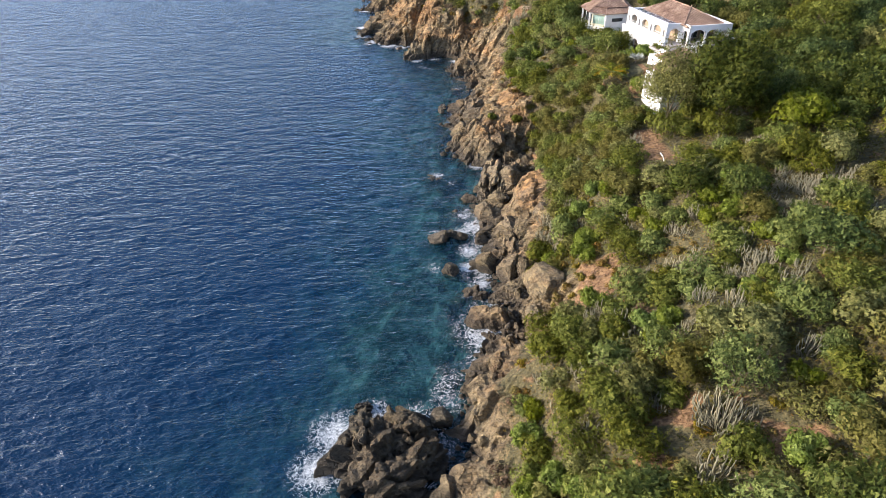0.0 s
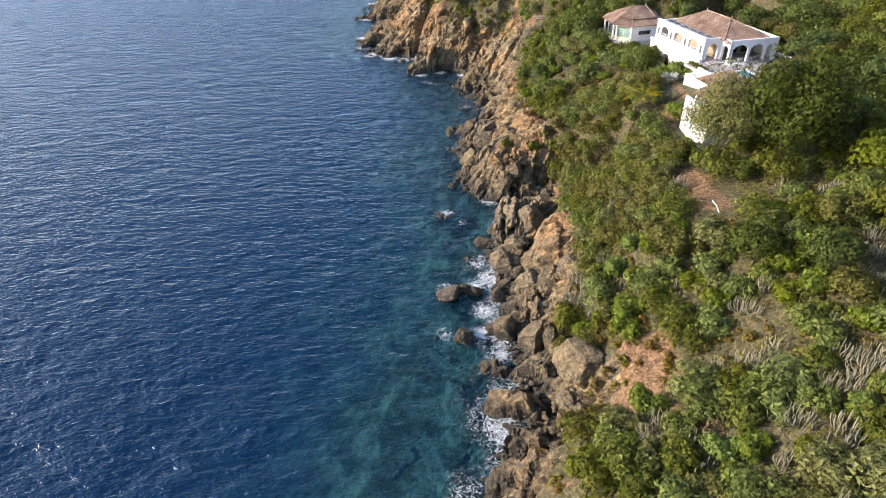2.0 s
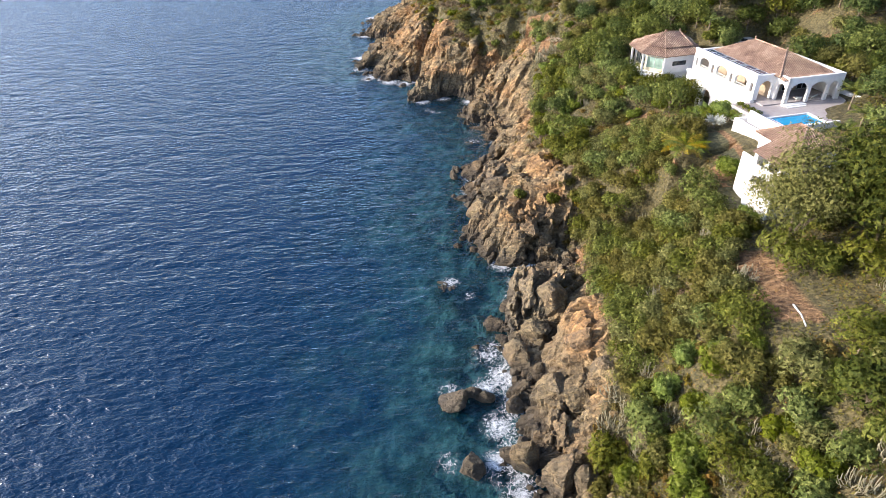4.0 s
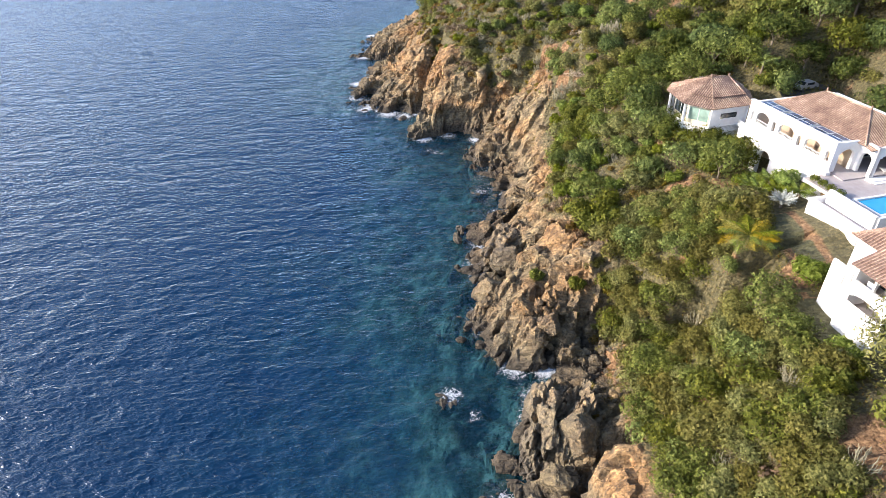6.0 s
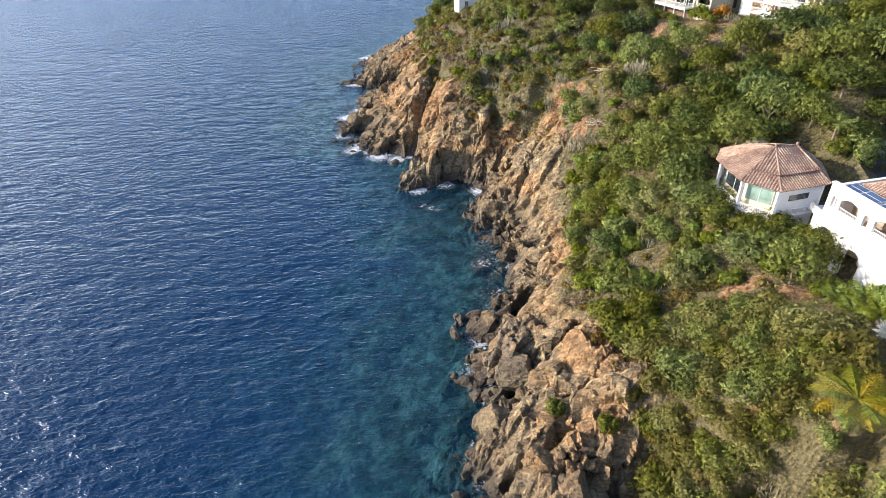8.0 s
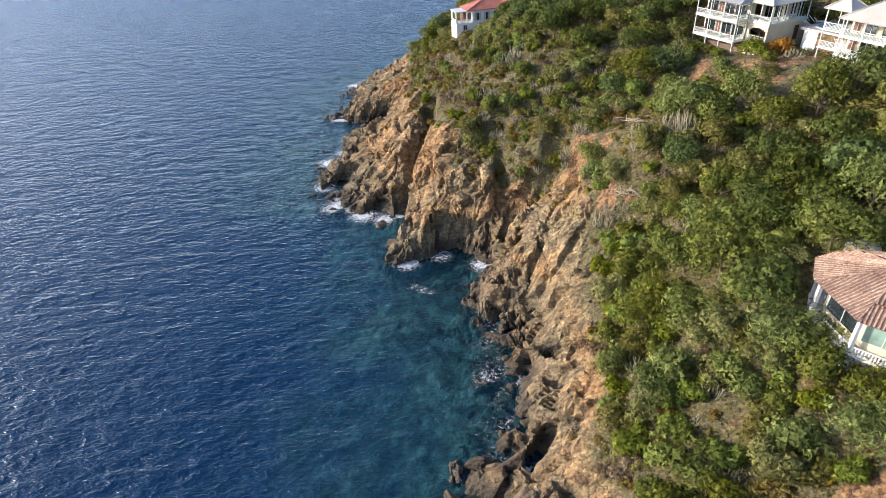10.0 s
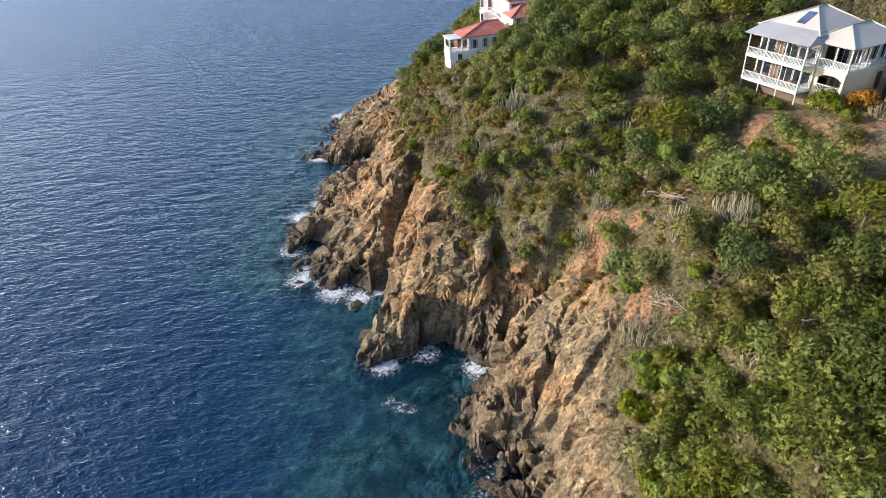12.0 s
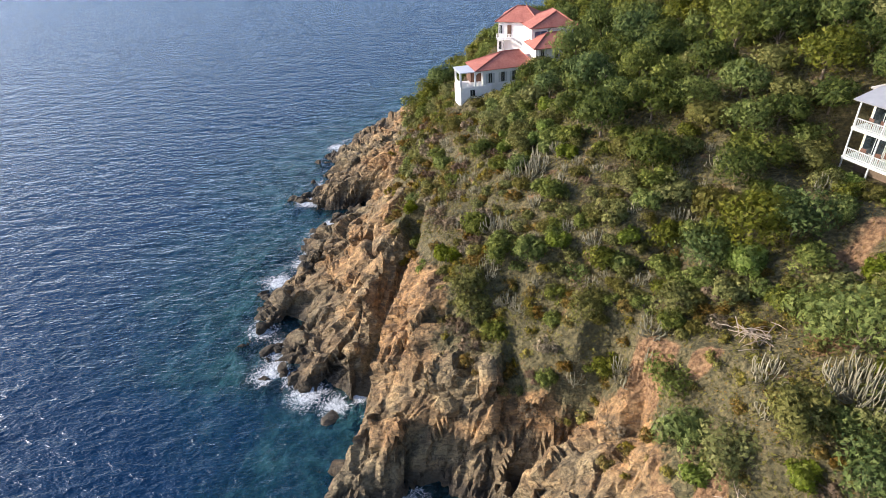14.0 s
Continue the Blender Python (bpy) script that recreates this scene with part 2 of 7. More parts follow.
def rock_colour(t, vec, height):
    """Grey-tan and rust-brown broken rock with dark joints, dark and wet at the waterline."""
    mp = t.nodes.new("ShaderNodeMapping")
    mp.inputs["Rotation"].default_value = (radians(35), radians(20), radians(52))
    mp.inputs["Scale"].default_value = (0.32, 1.15, 1.0)
    t.links.new(vec, mp.inputs["Vector"])
    big, mid, fine = grain(t, vec, 0.09, 3), grain(t, mp.outputs[0], 0.75, 7, 0.68), grain(t, vec, 4.0, 4, 0.7)
    tan = ramp(t, mid, [(0.25, (0.066, 0.050, 0.028)), (0.42, (0.155, 0.119, 0.066)), (0.58, (0.262, 0.203, 0.112)), (0.78, (0.385, 0.310, 0.180))])
    rust = ramp(t, mid, [(0.25, (0.090, 0.053, 0.024)), (0.5, (0.262, 0.156, 0.068)), (0.75, (0.415, 0.272, 0.124))])
    col = mix(t, ramp(t, big, [(0.41, (0, 0, 0)), (0.57, (1, 1, 1))]), tan, rust)
    warp = node(t, "ShaderNodeTexNoise", Scale=1.2, Detail=3.0)
    t.links.new(vec, warp.inputs["Vector"])
    shift = t.nodes.new("ShaderNodeVectorMath")
    shift.operation = "MULTIPLY_ADD"
    t.links.new(warp.outputs["Color"], shift.inputs[0])
    shift.inputs[1].default_value = (2.2, 2.2, 2.2)
    t.links.new(vec, shift.inputs[2])
    cells = node(t, "ShaderNodeTexVoronoi", Scale=0.38)
    cells.feature = "DISTANCE_TO_EDGE"
    t.links.new(shift.outputs[0], cells.inputs["Vector"])
    blocks = node(t, "ShaderNodeTexVoronoi", Scale=0.85)
    t.links.new(shift.outputs[0], blocks.inputs["Vector"])
    col = mix(t, 1.0, col, ramp(t, blocks.outputs["Color"], [(0.2, (0.92, 0.90, 0.87)), (0.8, (1.42, 1.36, 1.25))]), "MULTIPLY")
    flakes = node(t, "ShaderNodeTexVoronoi", Scale=2.1)
    t.links.new(mp.outputs[0], flakes.inputs["Vector"])
    col = mix(t, 1.0, col, ramp(t, flakes.outputs["Color"], [(0.2, (0.74, 0.74, 0.74)), (0.8, (1.24, 1.23, 1.2))]), "MULTIPLY")
    low = math_node(t, "SUBTRACT", height, math_node(t, "MULTIPLY", big, 9.0))
    col = mix(t, ramp(t, low, [(0.0, (0.65, 0.65, 0.65)), (1.0, (0, 0, 0))]), col, mix(t, 1.0, tan, (0.86, 0.88, 0.90), "MULTIPLY"))
    joint = ramp(t, cells.outputs["Distance"], [(0.0, (0.45, 0.45, 0.45)), (0.035, (0, 0, 0))])
    col = mix(t, joint, col, (0.035, 0.026, 0.018))
    col = mix(t, ramp(t, fine, [(0.34, (0.6, 0.6, 0.6)), (0.5, (0, 0, 0))]), col, (0.062, 0.05, 0.034))
    wet = math_node(t, "SUBTRACT", height, math_node(t, "MULTIPLY", mid, 2.4))
    flake = math_node(t, "MULTIPLY_ADD", blocks.outputs["Distance"], -0.4, math_node(t, "MULTIPLY_ADD", flakes.outputs["Distance"], -0.5, math_node(t, "MULTIPLY", mid, 0.45)))
    relief = math_node(t, "SUBTRACT", flake, math_node(t, "MULTIPLY", joint, 0.35))
    return mix(t, ramp(t, wet, [(0.0, (0.8, 0.8, 0.8)), (0.9, (0, 0, 0))]), col, (0.035, 0.029, 0.021)), relief, fine


def make_ground():
    m, t, p = material("hillside rock and soil")
    g = t.nodes.new("ShaderNodeNewGeometry")
    sep = t.nodes.new("ShaderNodeSeparateXYZ")
    t.links.new(g.outputs["Position"], sep.inputs[0])
    col, mid, fine = rock_colour(t, g.outputs["Position"], sep.outputs["Z"])
    bare = t.nodes.new("ShaderNodeAttribute")
    bare.attribute_name = "bare"
    lawn = t.nodes.new("ShaderNodeAttribute")
    lawn.attribute_name = "lawn"
    n1, n2 = grain(t, g.outputs["Position"], 0.25, 5), grain(t, g.outputs["Position"], 2.2, 6, 0.7)
    grass = ramp(t, n2, [(0.3, (0.042, 0.038, 0.017)), (0.5, (0.108, 0.093, 0.038)), (0.7, (0.20, 0.155, 0.068))])
    soil = ramp(t, n2, [(0.32, (0.088, 0.048, 0.022)), (0.5, (0.235, 0.132, 0.060)), (0.68, (0.37, 0.232, 0.115))])
    cover = mix(t, ramp(t, n1, [(0.60, (0, 0, 0)), (0.70, (1, 1, 1))]), grass, soil)
    mow = ramp(t, n2, [(0.3, (0.055, 0.05, 0.024)), (0.5, (0.095, 0.09, 0.036)), (0.7, (0.15, 0.135, 0.06))])
    dirt = mix(t, ramp(t, lawn.outputs["Fac"], [(0.45, (0, 0, 0)), (0.55, (1, 1, 1))]), soil, mow)
    cover = mix(t, ramp(t, lawn.outputs["Fac"], [(0.05, (0, 0, 0)), (0.2, (1, 1, 1))]), cover, dirt)
    edge = math_node(t, "ADD", bare.outputs["Fac"], math_node(t, "MULTIPLY", math_node(t, "SUBTRACT", n2, 0.5), 0.9))
    col = mix(t, ramp(t, edge, [(0.35, (0, 0, 0)), (0.6, (1, 1, 1))]), cover, col)
    reef = grain(t, g.outputs["Position"], 0.27, 7, 0.66)
    bed = ramp(t, reef, [(0.42, (0.020, 0.028, 0.021)), (0.50, (0.065, 0.082, 0.068)), (0.60, (0.19, 0.205, 0.175))])
    col = mix(t, ramp(t, math_node(t, "MULTIPLY", sep.outputs["Z"], -1.0), [(0.5, (0, 0, 0)), (1.0, (1, 1, 1))]), col, bed)
    t.links.new(col, p.inputs["Base Color"])
    p.inputs["Roughness"].default_value = 0.9
    bump(t, p, math_node(t, "ADD", mid, math_node(t, "MULTIPLY", fine, 0.35)), 1.0, 0.75)
    return m


def make_rock(name="weathered boulder stone", tone=1.0):
    m, t, p = material(name)
    g = t.nodes.new("ShaderNodeNewGeometry")
    sep = t.nodes.new("ShaderNodeSeparateXYZ")
    t.links.new(g.outputs["Position"], sep.inputs[0])
    col, mid, fine = rock_colour(t, g.outputs["Position"], sep.outputs["Z"])
    info = t.nodes.new("ShaderNodeObjectInfo")
    col = mix(t, ramp(t, info.outputs["Random"], [(0.0, (0.0, 0.0, 0.0)), (1.0, (0.6, 0.6, 0.6))]), col, mix(t, 0.6, col, (0.20, 0.17, 0.135)))
    col = mix(t, 1.0, col, (tone, tone, tone * 0.95), "MULTIPLY")
    t.links.new(col, p.inputs["Base Color"])
    p.inputs["Roughness"].default_value = 0.85
    bump(t, p, math_node(t, "ADD", mid, math_node(t, "MULTIPLY", fine, 0.6)), 1.0, 0.8)
    return m


def make_sea():
    """Clear over the shallows, blue scattering over the deep, with wind ripples and torn foam along the rocks."""
    m, t, p = material("sea water")
    pos = where(t)
    depth = t.nodes.new("ShaderNodeAttribute")
    depth.attribute_name = "depth"
    surf = t.nodes.new("ShaderNodeAttribute")
    surf.attribute_name = "surf"
    patch = grain(t, pos, 0.05, 4)
    d = math_node(t, "ADD", depth.outputs["Fac"], math_node(t, "MULTIPLY", math_node(t, "SUBTRACT", patch, 0.5), 0.35))
    col = ramp(t, d, [(0.0, (0.003, 0.046, 0.064)), (0.3, (0.002, 0.038, 0.068)), (0.6, (0.0012, 0.0255, 0.060)), (1.0, (0.001, 0.0185, 0.052))])
    body = node(t, "ShaderNodeBsdfDiffuse")
    t.links.new(col, body.inputs["Color"])
    clear = node(t, "ShaderNodeBsdfTransparent", Color=(0.19, 0.51, 0.68, 1))
    under = t.nodes.new("ShaderNodeMixShader")
    t.links.new(ramp(t, depth.outputs["Fac"], [(0.0, (0.06, 0.06, 0.06)), (0.3, (0.30, 0.30, 0.30)), (0.75, (0.80, 0.80, 0.80)), (1.0, (1, 1, 1))]), under.inputs[0])
    t.links.new(clear.outputs[0], under.inputs[1])
    t.links.new(body.outputs[0], under.inputs[2])
    # ripples at three sizes, drawn out across the wind
    mp = t.nodes.new("ShaderNodeMapping")
    mp.inputs["Rotation"].default_value = (0, 0, radians(-12))
    mp.inputs["Scale"].default_value = (0.5, 1.0, 1.0)
    t.links.new(pos, mp.inputs["Vector"])
    crest = [math_node(t, "SUBTRACT", 1.0, math_node(t, "ABSOLUTE", math_node(t, "MULTIPLY_ADD", grain(t, mp.outputs[0], s, 3, 0.55), 3.0, -1.5))) for s in (0.13, 0.34, 0.85, 2.0)]
    w0, w1, w2, w3 = crest
    hgt = math_node(t, "ADD", math_node(t, "MULTIPLY_ADD", w0, 1.5, math_node(t, "MULTIPLY", w1, 0.85)), math_node(t, "ADD", math_node(t, "MULTIPLY", w2, 0.5), math_node(t, "MULTIPLY", w3, 0.17)))
    b = node(t, "ShaderNodeBump", Strength=1.0, Distance=0.28)
    t.links.new(hgt, b.inputs["Height"])
    gloss = node(t, "ShaderNodeBsdfGlossy", Roughness=0.25, Color=(0.80, 0.87, 1.0, 1))
    fr = node(t, "ShaderNodeFresnel", IOR=1.34)
    calm = node(t, "ShaderNodeBump", Strength=1.0, Distance=0.36)
    t.links.new(hgt, calm.inputs["Height"])
    t.links.new(b.outputs[0], body.inputs["Normal"])
    for n in (gloss, fr):
        t.links.new(calm.outputs[0], n.inputs["Normal"])
    water = t.nodes.new("ShaderNodeMixShader")
    t.links.new(fr.outputs[0], water.inputs[0])
    t.links.new(under.outputs[0], water.inputs[1])
    t.links.new(gloss.outputs[0], water.inputs[2])
    # foam
    warp = node(t, "ShaderNodeTexNoise", Scale=0.9, Detail=5.0)
    t.links.new(pos, warp.inputs["Vector"])
    shift = t.nodes.new("ShaderNodeVectorMath")
    shift.operation = "MULTIPLY_ADD"
    t.links.new(warp.outputs["Color"], shift.inputs[0])
    shift.inputs[1].default_value = (3.6, 3.6, 0)
    t.links.new(pos, shift.inputs[2])
    cells = node(t, "ShaderNodeTexVoronoi", Scale=1.25)
    cells.feature = "DISTANCE_TO_EDGE"
    t.links.new(shift.outputs[0], cells.inputs["Vector"])
    lace = ramp(t, cells.outputs["Distance"], [(0.0, (0.85, 0.85, 0.85)), (0.05, (0.42, 0.42, 0.42)), (0.15, (0, 0, 0))])
    speck = grain(t, pos, 1.6, 6, 0.75)
    dense = math_node(t, "ADD", surf.outputs["Fac"], math_node(t, "MULTIPLY", math_node(t, "SUBTRACT", speck, 0.55), 1.3))
    fizz = ramp(t, grain(t, shift.outputs[0], 3.4, 5, 0.8), [(0.40, (0.1, 0.1, 0.1)), (0.58, (1, 1, 1))])
    thick = math_node(t, "MULTIPLY", fizz, ramp(t, dense, [(0.48, (0, 0, 0)), (0.9, (0.92, 0.92, 0.92))]))
    broken_up = ramp(t, grain(t, pos, 2.6, 4, 0.7), [(0.36, (0.12, 0.12, 0.12)), (0.54, (1, 1, 1))])
    thin = math_node(t, "MULTIPLY", math_node(t, "MULTIPLY", lace, broken_up), ramp(t, dense, [(0.08, (0, 0, 0)), (0.55, (1, 1, 1))]))
    white = node(t, "ShaderNodeBsdfDiffuse", Color=(0.8, 0.83, 0.85, 1))
    out = t.nodes.new("ShaderNodeMixShader")
    t.links.new(math_node(t, "MAXIMUM", thick, thin), out.inputs[0])
    t.links.new(water.outputs[0], out.inputs[1])
    t.links.new(white.outputs[0], out.inputs[2])
    t.links.new(out.outputs[0], t.nodes["Material Output"].inputs["Surface"])
    return m


def make_leaf(name, dark, mid, light, through_light=0.25):
    m, t, p = material(name)
    g = t.nodes.new("ShaderNodeNewGeometry")
    info = t.nodes.new("ShaderNodeObjectInfo")
    col = ramp(t, g.outputs["Random Per Island"], [(0.0, dark), (0.5, mid), (1.0, light)])
    hsv = t.nodes.new("ShaderNodeHueSaturation")
    t.links.new(col, hsv.inputs["Color"])
    t.links.new(math_node(t, "MULTIPLY_ADD", info.outputs["Random"], 0.034, 0.459), hsv.inputs["Hue"])
    t.links.new(math_node(t, "MULTIPLY_ADD", info.outputs["Random"], -0.28, 1.32), hsv.inputs["Saturation"])
    t.links.new(math_node(t, "MULTIPLY_ADD", info.outputs["Random"], 0.5, 0.86), hsv.inputs["Value"])
    leaflet = grain(t, where(t), 8.5, 2, 0.6)
    tuft = ramp(t, leaflet, [(0.42, (0.80, 0.80, 0.80)), (0.52, (1, 1, 1)), (0.66, (1.2, 1.18, 1.12))])
    hue = mix(t, 1.0, hsv.outputs[0], tuft, "MULTIPLY")
    t.links.new(hue, p.inputs["Base Color"])
    p.inputs["Roughness"].default_value = 0.6
    p.inputs["Specular IOR Level"].default_value = 0.12
    tr = node(t, "ShaderNodeBsdfTranslucent")
    t.links.new(hue, tr.inputs["Color"])
    s = node(t, "ShaderNodeMixShader", Fac=through_light)
    t.links.new(p.outputs[0], s.inputs[1])
    t.links.new(tr.outputs[0], s.inputs[2])
    gap = node(t, "ShaderNodeBsdfTransparent")
    cut = t.nodes.new("ShaderNodeMixShader")
    t.links.new(math_node(t, "GREATER_THAN", leaflet, 0.465), cut.inputs[0])
    t.links.new(gap.outputs[0], cut.inputs[1])
    t.links.new(s.outputs[0], cut.inputs[2])
    t.links.new(cut.outputs[0], t.nodes["Material Output"].inputs["Surface"])
    return m


def make_plain(name, a, b, rough=0.8, scale=3.0, metal=0.0, relief=0.0, spec=0.5):
    """Two tones mixed by grain at two sizes, with fine relief."""
    m, t, p = material(name)
    pos = where(t)
    n1, n2 = grain(t, pos, scale, 5), grain(t, pos, scale * 0.15, 4)
    col = ramp(t, math_node(t, "MULTIPLY_ADD", n2, 0.6, math_node(t, "MULTIPLY", n1, 0.4)), [(0.35, a), (0.65, b)])
    t.links.new(col, p.inputs["Base Color"])
    p.inputs["Roughness"].default_value, p.inputs["Metallic"].default_value = rough, metal
    p.inputs["Specular IOR Level"].default_value = spec
    if relief:
        bump(t, p, n1, 0.7, relief)
    return m


GROUND, ROCK, SEA = make_ground(), make_rock(), make_sea()
WET_ROCK = make_rock("algae-dark sea rock", 0.5)
LEAF_OLIVE = make_leaf("grey olive scrub leaf", (0.052, 0.059, 0.020), (0.118, 0.128, 0.046), (0.190, 0.195, 0.076), 0.3)
LEAF_GREEN = make_leaf("mid green leaf", (0.040, 0.057, 0.016), (0.098, 0.128, 0.039), (0.175, 0.203, 0.068), 0.3)
LEAF_DARK = make_leaf("dark glossy leaf", (0.021, 0.037, 0.012), (0.056, 0.082, 0.027), (0.112, 0.142, 0.049), 0.3)
LEAF_LIME = make_leaf("yellow green leaf", (0.053, 0.082, 0.018), (0.111, 0.155, 0.036), (0.176, 0.223, 0.072), 0.3)
LEAF_DRY = make_leaf("dry grey twig", (0.080, 0.065, 0.040), (0.150, 0.125, 0.080), (0.230, 0.195, 0.130), 0.1)
LEAF_GRASS = make_leaf("dry grass blade", (0.070, 0.070, 0.022), (0.150, 0.130, 0.044), (0.260, 0.210, 0.083), 0.25)
BARK = make_plain("grey brown bark", (0.10, 0.075, 0.05), (0.20, 0.16, 0.115), 0.9, 6, relief=0.03)
CACTUS = make_plain("grey green cactus skin", (0.11, 0.105, 0.062), (0.30, 0.27, 0.175), 0.8, 2.0)
WHITE = make_plain("white stucco", (0.68, 0.665, 0.64), (0.82, 0.81, 0.79), 0.85, 2.0, relief=0.004)


# ---- helpers for things ----
def mesh_of(name, verts, faces, mat, smooth=False):
    me = bpy.data.meshes.new(name)
    me.from_pydata([tuple(v) for v in verts], [], [tuple(f) for f in faces])
    me.materials.append(mat)
    if smooth:
        me.shade_smooth()
    return me


def thing(name, label, category, m=None, group="", kind=""):
    ob = new(name)
    ob.empty_display_size = 0.3
    if m is not None:
        ob.matrix_basis = m
    return tagged(ob, label, category, group, kind)


def part_mesh(name, me, parent, label="", m=None):
    ob = new(name, me)
    ob.parent = parent
    if m is not None:
        ob.matrix_basis = m
    return tagged(ob, label) if label else ob


def part(name, bm, mat, parent, label="", smooth=False):
    me = bpy.data.meshes.new(name)
    bm.to_mesh(me)
    bm.free()
    me.materials.append(mat)
    if smooth:
        me.shade_smooth()
    return part_mesh(name, me, parent, label)


def add_box(bm, x0, x1, y0, y1, z0, z1, m=None):
    made = bmesh.ops.create_cube(bm, size=1.0, matrix=Matrix.Translation(((x0 + x1) / 2, (y0 + y1) / 2, (z0 + z1) / 2)) @ Matrix.Diagonal((x1 - x0, y1 - y0, z1 - z0, 1)))
    if m is not None:
        bmesh.ops.transform(bm, matrix=m, verts=made["verts"])
    return made["verts"]


def box(x0, x1, y0, y1, z0, z1, bevel=0.0):
    bm = bmesh.new()
    add_box(bm, x0, x1, y0, y1, z0, z1)
    if bevel:
        bmesh.ops.bevel(bm, geom=bm.edges[:], offset=bevel, segments=2, affect="EDGES", profile=0.5)
    return bm


def ground_at(x, y):
    return float(ground_height(np.array([x]), np.array([y]))[0])


def tubes(paths, sides=6, joined=False):
    """Verts and faces of tapered tubes; a path is a list of (point, radius). Joined ones spring from one root."""
    verts, faces = [], []
    for path in paths:
        base = len(verts)
        for k, (c, r) in enumerate(path):
            c = Vector(c)
            a = Vector(path[min(k + 1, len(path) - 1)][0]) - Vector(path[max(k - 1, 0)][0])
            a.normalize()
            u = a.cross(Vector((0.31, 0.95, 0.05))).normalized()
            v = a.cross(u)
            for s in range(sides):
                w = 2 * math.pi * s / sides
                verts.append(c + r * (math.cos(w) * u + math.sin(w) * v))
        for k in range(len(path) - 1):
            for s in range(sides):
                s2 = (s + 1) % sides
                faces.append((base + k * sides + s, base + k * sides + s2, base + (k + 1) * sides + s2, base + (k + 1) * sides + s))
        faces.append(tuple(base + (len(path) - 1) * sides + s for s in range(sides)))
        if joined and base:
            faces.append((0, 2, base + 2, base))
    return verts, faces


# ---- sea and ground ----
def spaced(lo, a, b, hi, step):
    """Even steps from a to b, growing ones out to lo and hi."""
    mid = list(np.arange(a, b, step))
    out, x, s = [], b, step
    while x < hi:
        out.append(x)
        s *= 1.14
        x += s
    out.append(hi)
    back, x, s = [], a, step
    while True:
        s *= 1.14
        x -= s
        if x <= lo:
            break
        back.append(x)
    return np.array([lo] + back[::-1] + mid + out)


def sheet(name, xs, ys, height, mat, fields, flat=False, shape=None):
    X, Y = np.meshgrid(xs, ys)
    Z = height(X, Y)
    P = np.stack([X, Y, Z], -1) if shape is None else shape(X, Y, Z, xs, ys)
    nx, ny = len(xs), len(ys)
    me = bpy.data.meshes.new(name)
    me.vertices.add(nx * ny)
    me.vertices.foreach_set("co", P.astype(np.float32).ravel())
    i = (np.arange(ny - 1)[:, None] * nx + np.arange(nx - 1)[None, :]).ravel()
    quads = np.stack([i, i + 1, i + nx + 1, i + nx], -1).astype(np.int32)
    me.loops.add(quads.size)
    me.loops.foreach_set("vertex_index", quads.ravel())
    me.polygons.add(len(quads))
    me.polygons.foreach_set("loop_start", np.arange(len(quads), dtype=np.int32) * 4)
    me.update(calc_edges=True)
    if flat:
        me.shade_flat()
    me.materials.append(mat)
    for key, f in fields.items():
        at = me.attributes.new(key, "FLOAT", "POINT")
        at.data.foreach_set("value", f(X, Y, Z).astype(np.float32).ravel())
    return new(name, me), X, Y, Z


# open patches without scrub: x, y, half sizes, turn, 0.3 for bare soil or 1 for grass
CLEARINGS = [(17.4, 59.0, 2.2, 3.6, 0, 0.3), (20.6, 61.8, 3.4, 5.2, -8, 0.3), (20.6, 114.5, 1.6, 4.6, 8, 0.3), (35.2, 139.0, 3.0, 1.0, 0, 0.3), (22.5, 200.5, 2.2, 2.4, 0, 0.3), (20.8, 190.5, 1.6, 4.0, 0, 0.3), (21.4, 35.6, 2.2, 1.6, 0, 0.3), (17.2, 30.7, 1.8, 1.4, 0, 0.3), (27, 31, 3.2, 1.8, -15, 0.3), (26.7, 198.6, 1.3, 1.0, 0, 0.3), (39.6, 204.6, 2.6, 1.0, 25, 0.3), (45.8, 202.1, 3.0, 2.2, 0, 0.3), (46.5, 198.5, 2.6, 4.4, 20, 0.3), (42.3, 206.3, 2.6, 1.4, 30, 0.3), 
             (35.6, 196.8, 1.6, 1.2, 0, 0.3), (24.5, 186.5, 1.2, 2.4, -10, 0.3), (38.0, 135.5, 3.2, 1.8, 10, 0.3), (40.2, 119.0, 1.8, 4.6, 10, 1.0), (37.0, 106.5, 1.6, 4.2, 0, 1.0), (38.2, 112.5, 1.2, 2.6, 0, 0.3), (36.6, 103.5, 2.2, 3.2, 0, 0.3),
             (33.8, 90.5, 2.4, 3.2, 0, 0.3), (34.2, 83.5, 2.4, 3.6, 0, 0.3), (68, 148.6, 4, 3, 0, 0.3), (76, 138.4, 4, 2.5, 0, 0.3), (53.5, 201.5, 3.0, 2.5, 0, 0.3)]
# grassy ground with no bushes: x, y, half sizes, turn
OPEN = [(29.5, 195.5, 5.5, 6.0, 0), (23.2, 33.2, 6.5, 2.6, -14), (18.5, 30.8, 3, 2, 0), (29, 58.5, 5, 1.6, 20), (20.6, 61.8, 3.8, 5.4, -8), (28, 61, 6.5, 2.4, 20), (20.6, 114.5, 1.6, 4.6, 8), (20.8, 190.5, 1.6, 4.0, 0), (31, 139.5, 5.5, 2.2, -15), (25.5, 146.5, 3.5, 1.6, 0), (34, 200.8, 4, 1.3, -15), (9, 208, 3, 2, 0), (17, 66, 3, 3, 0)]
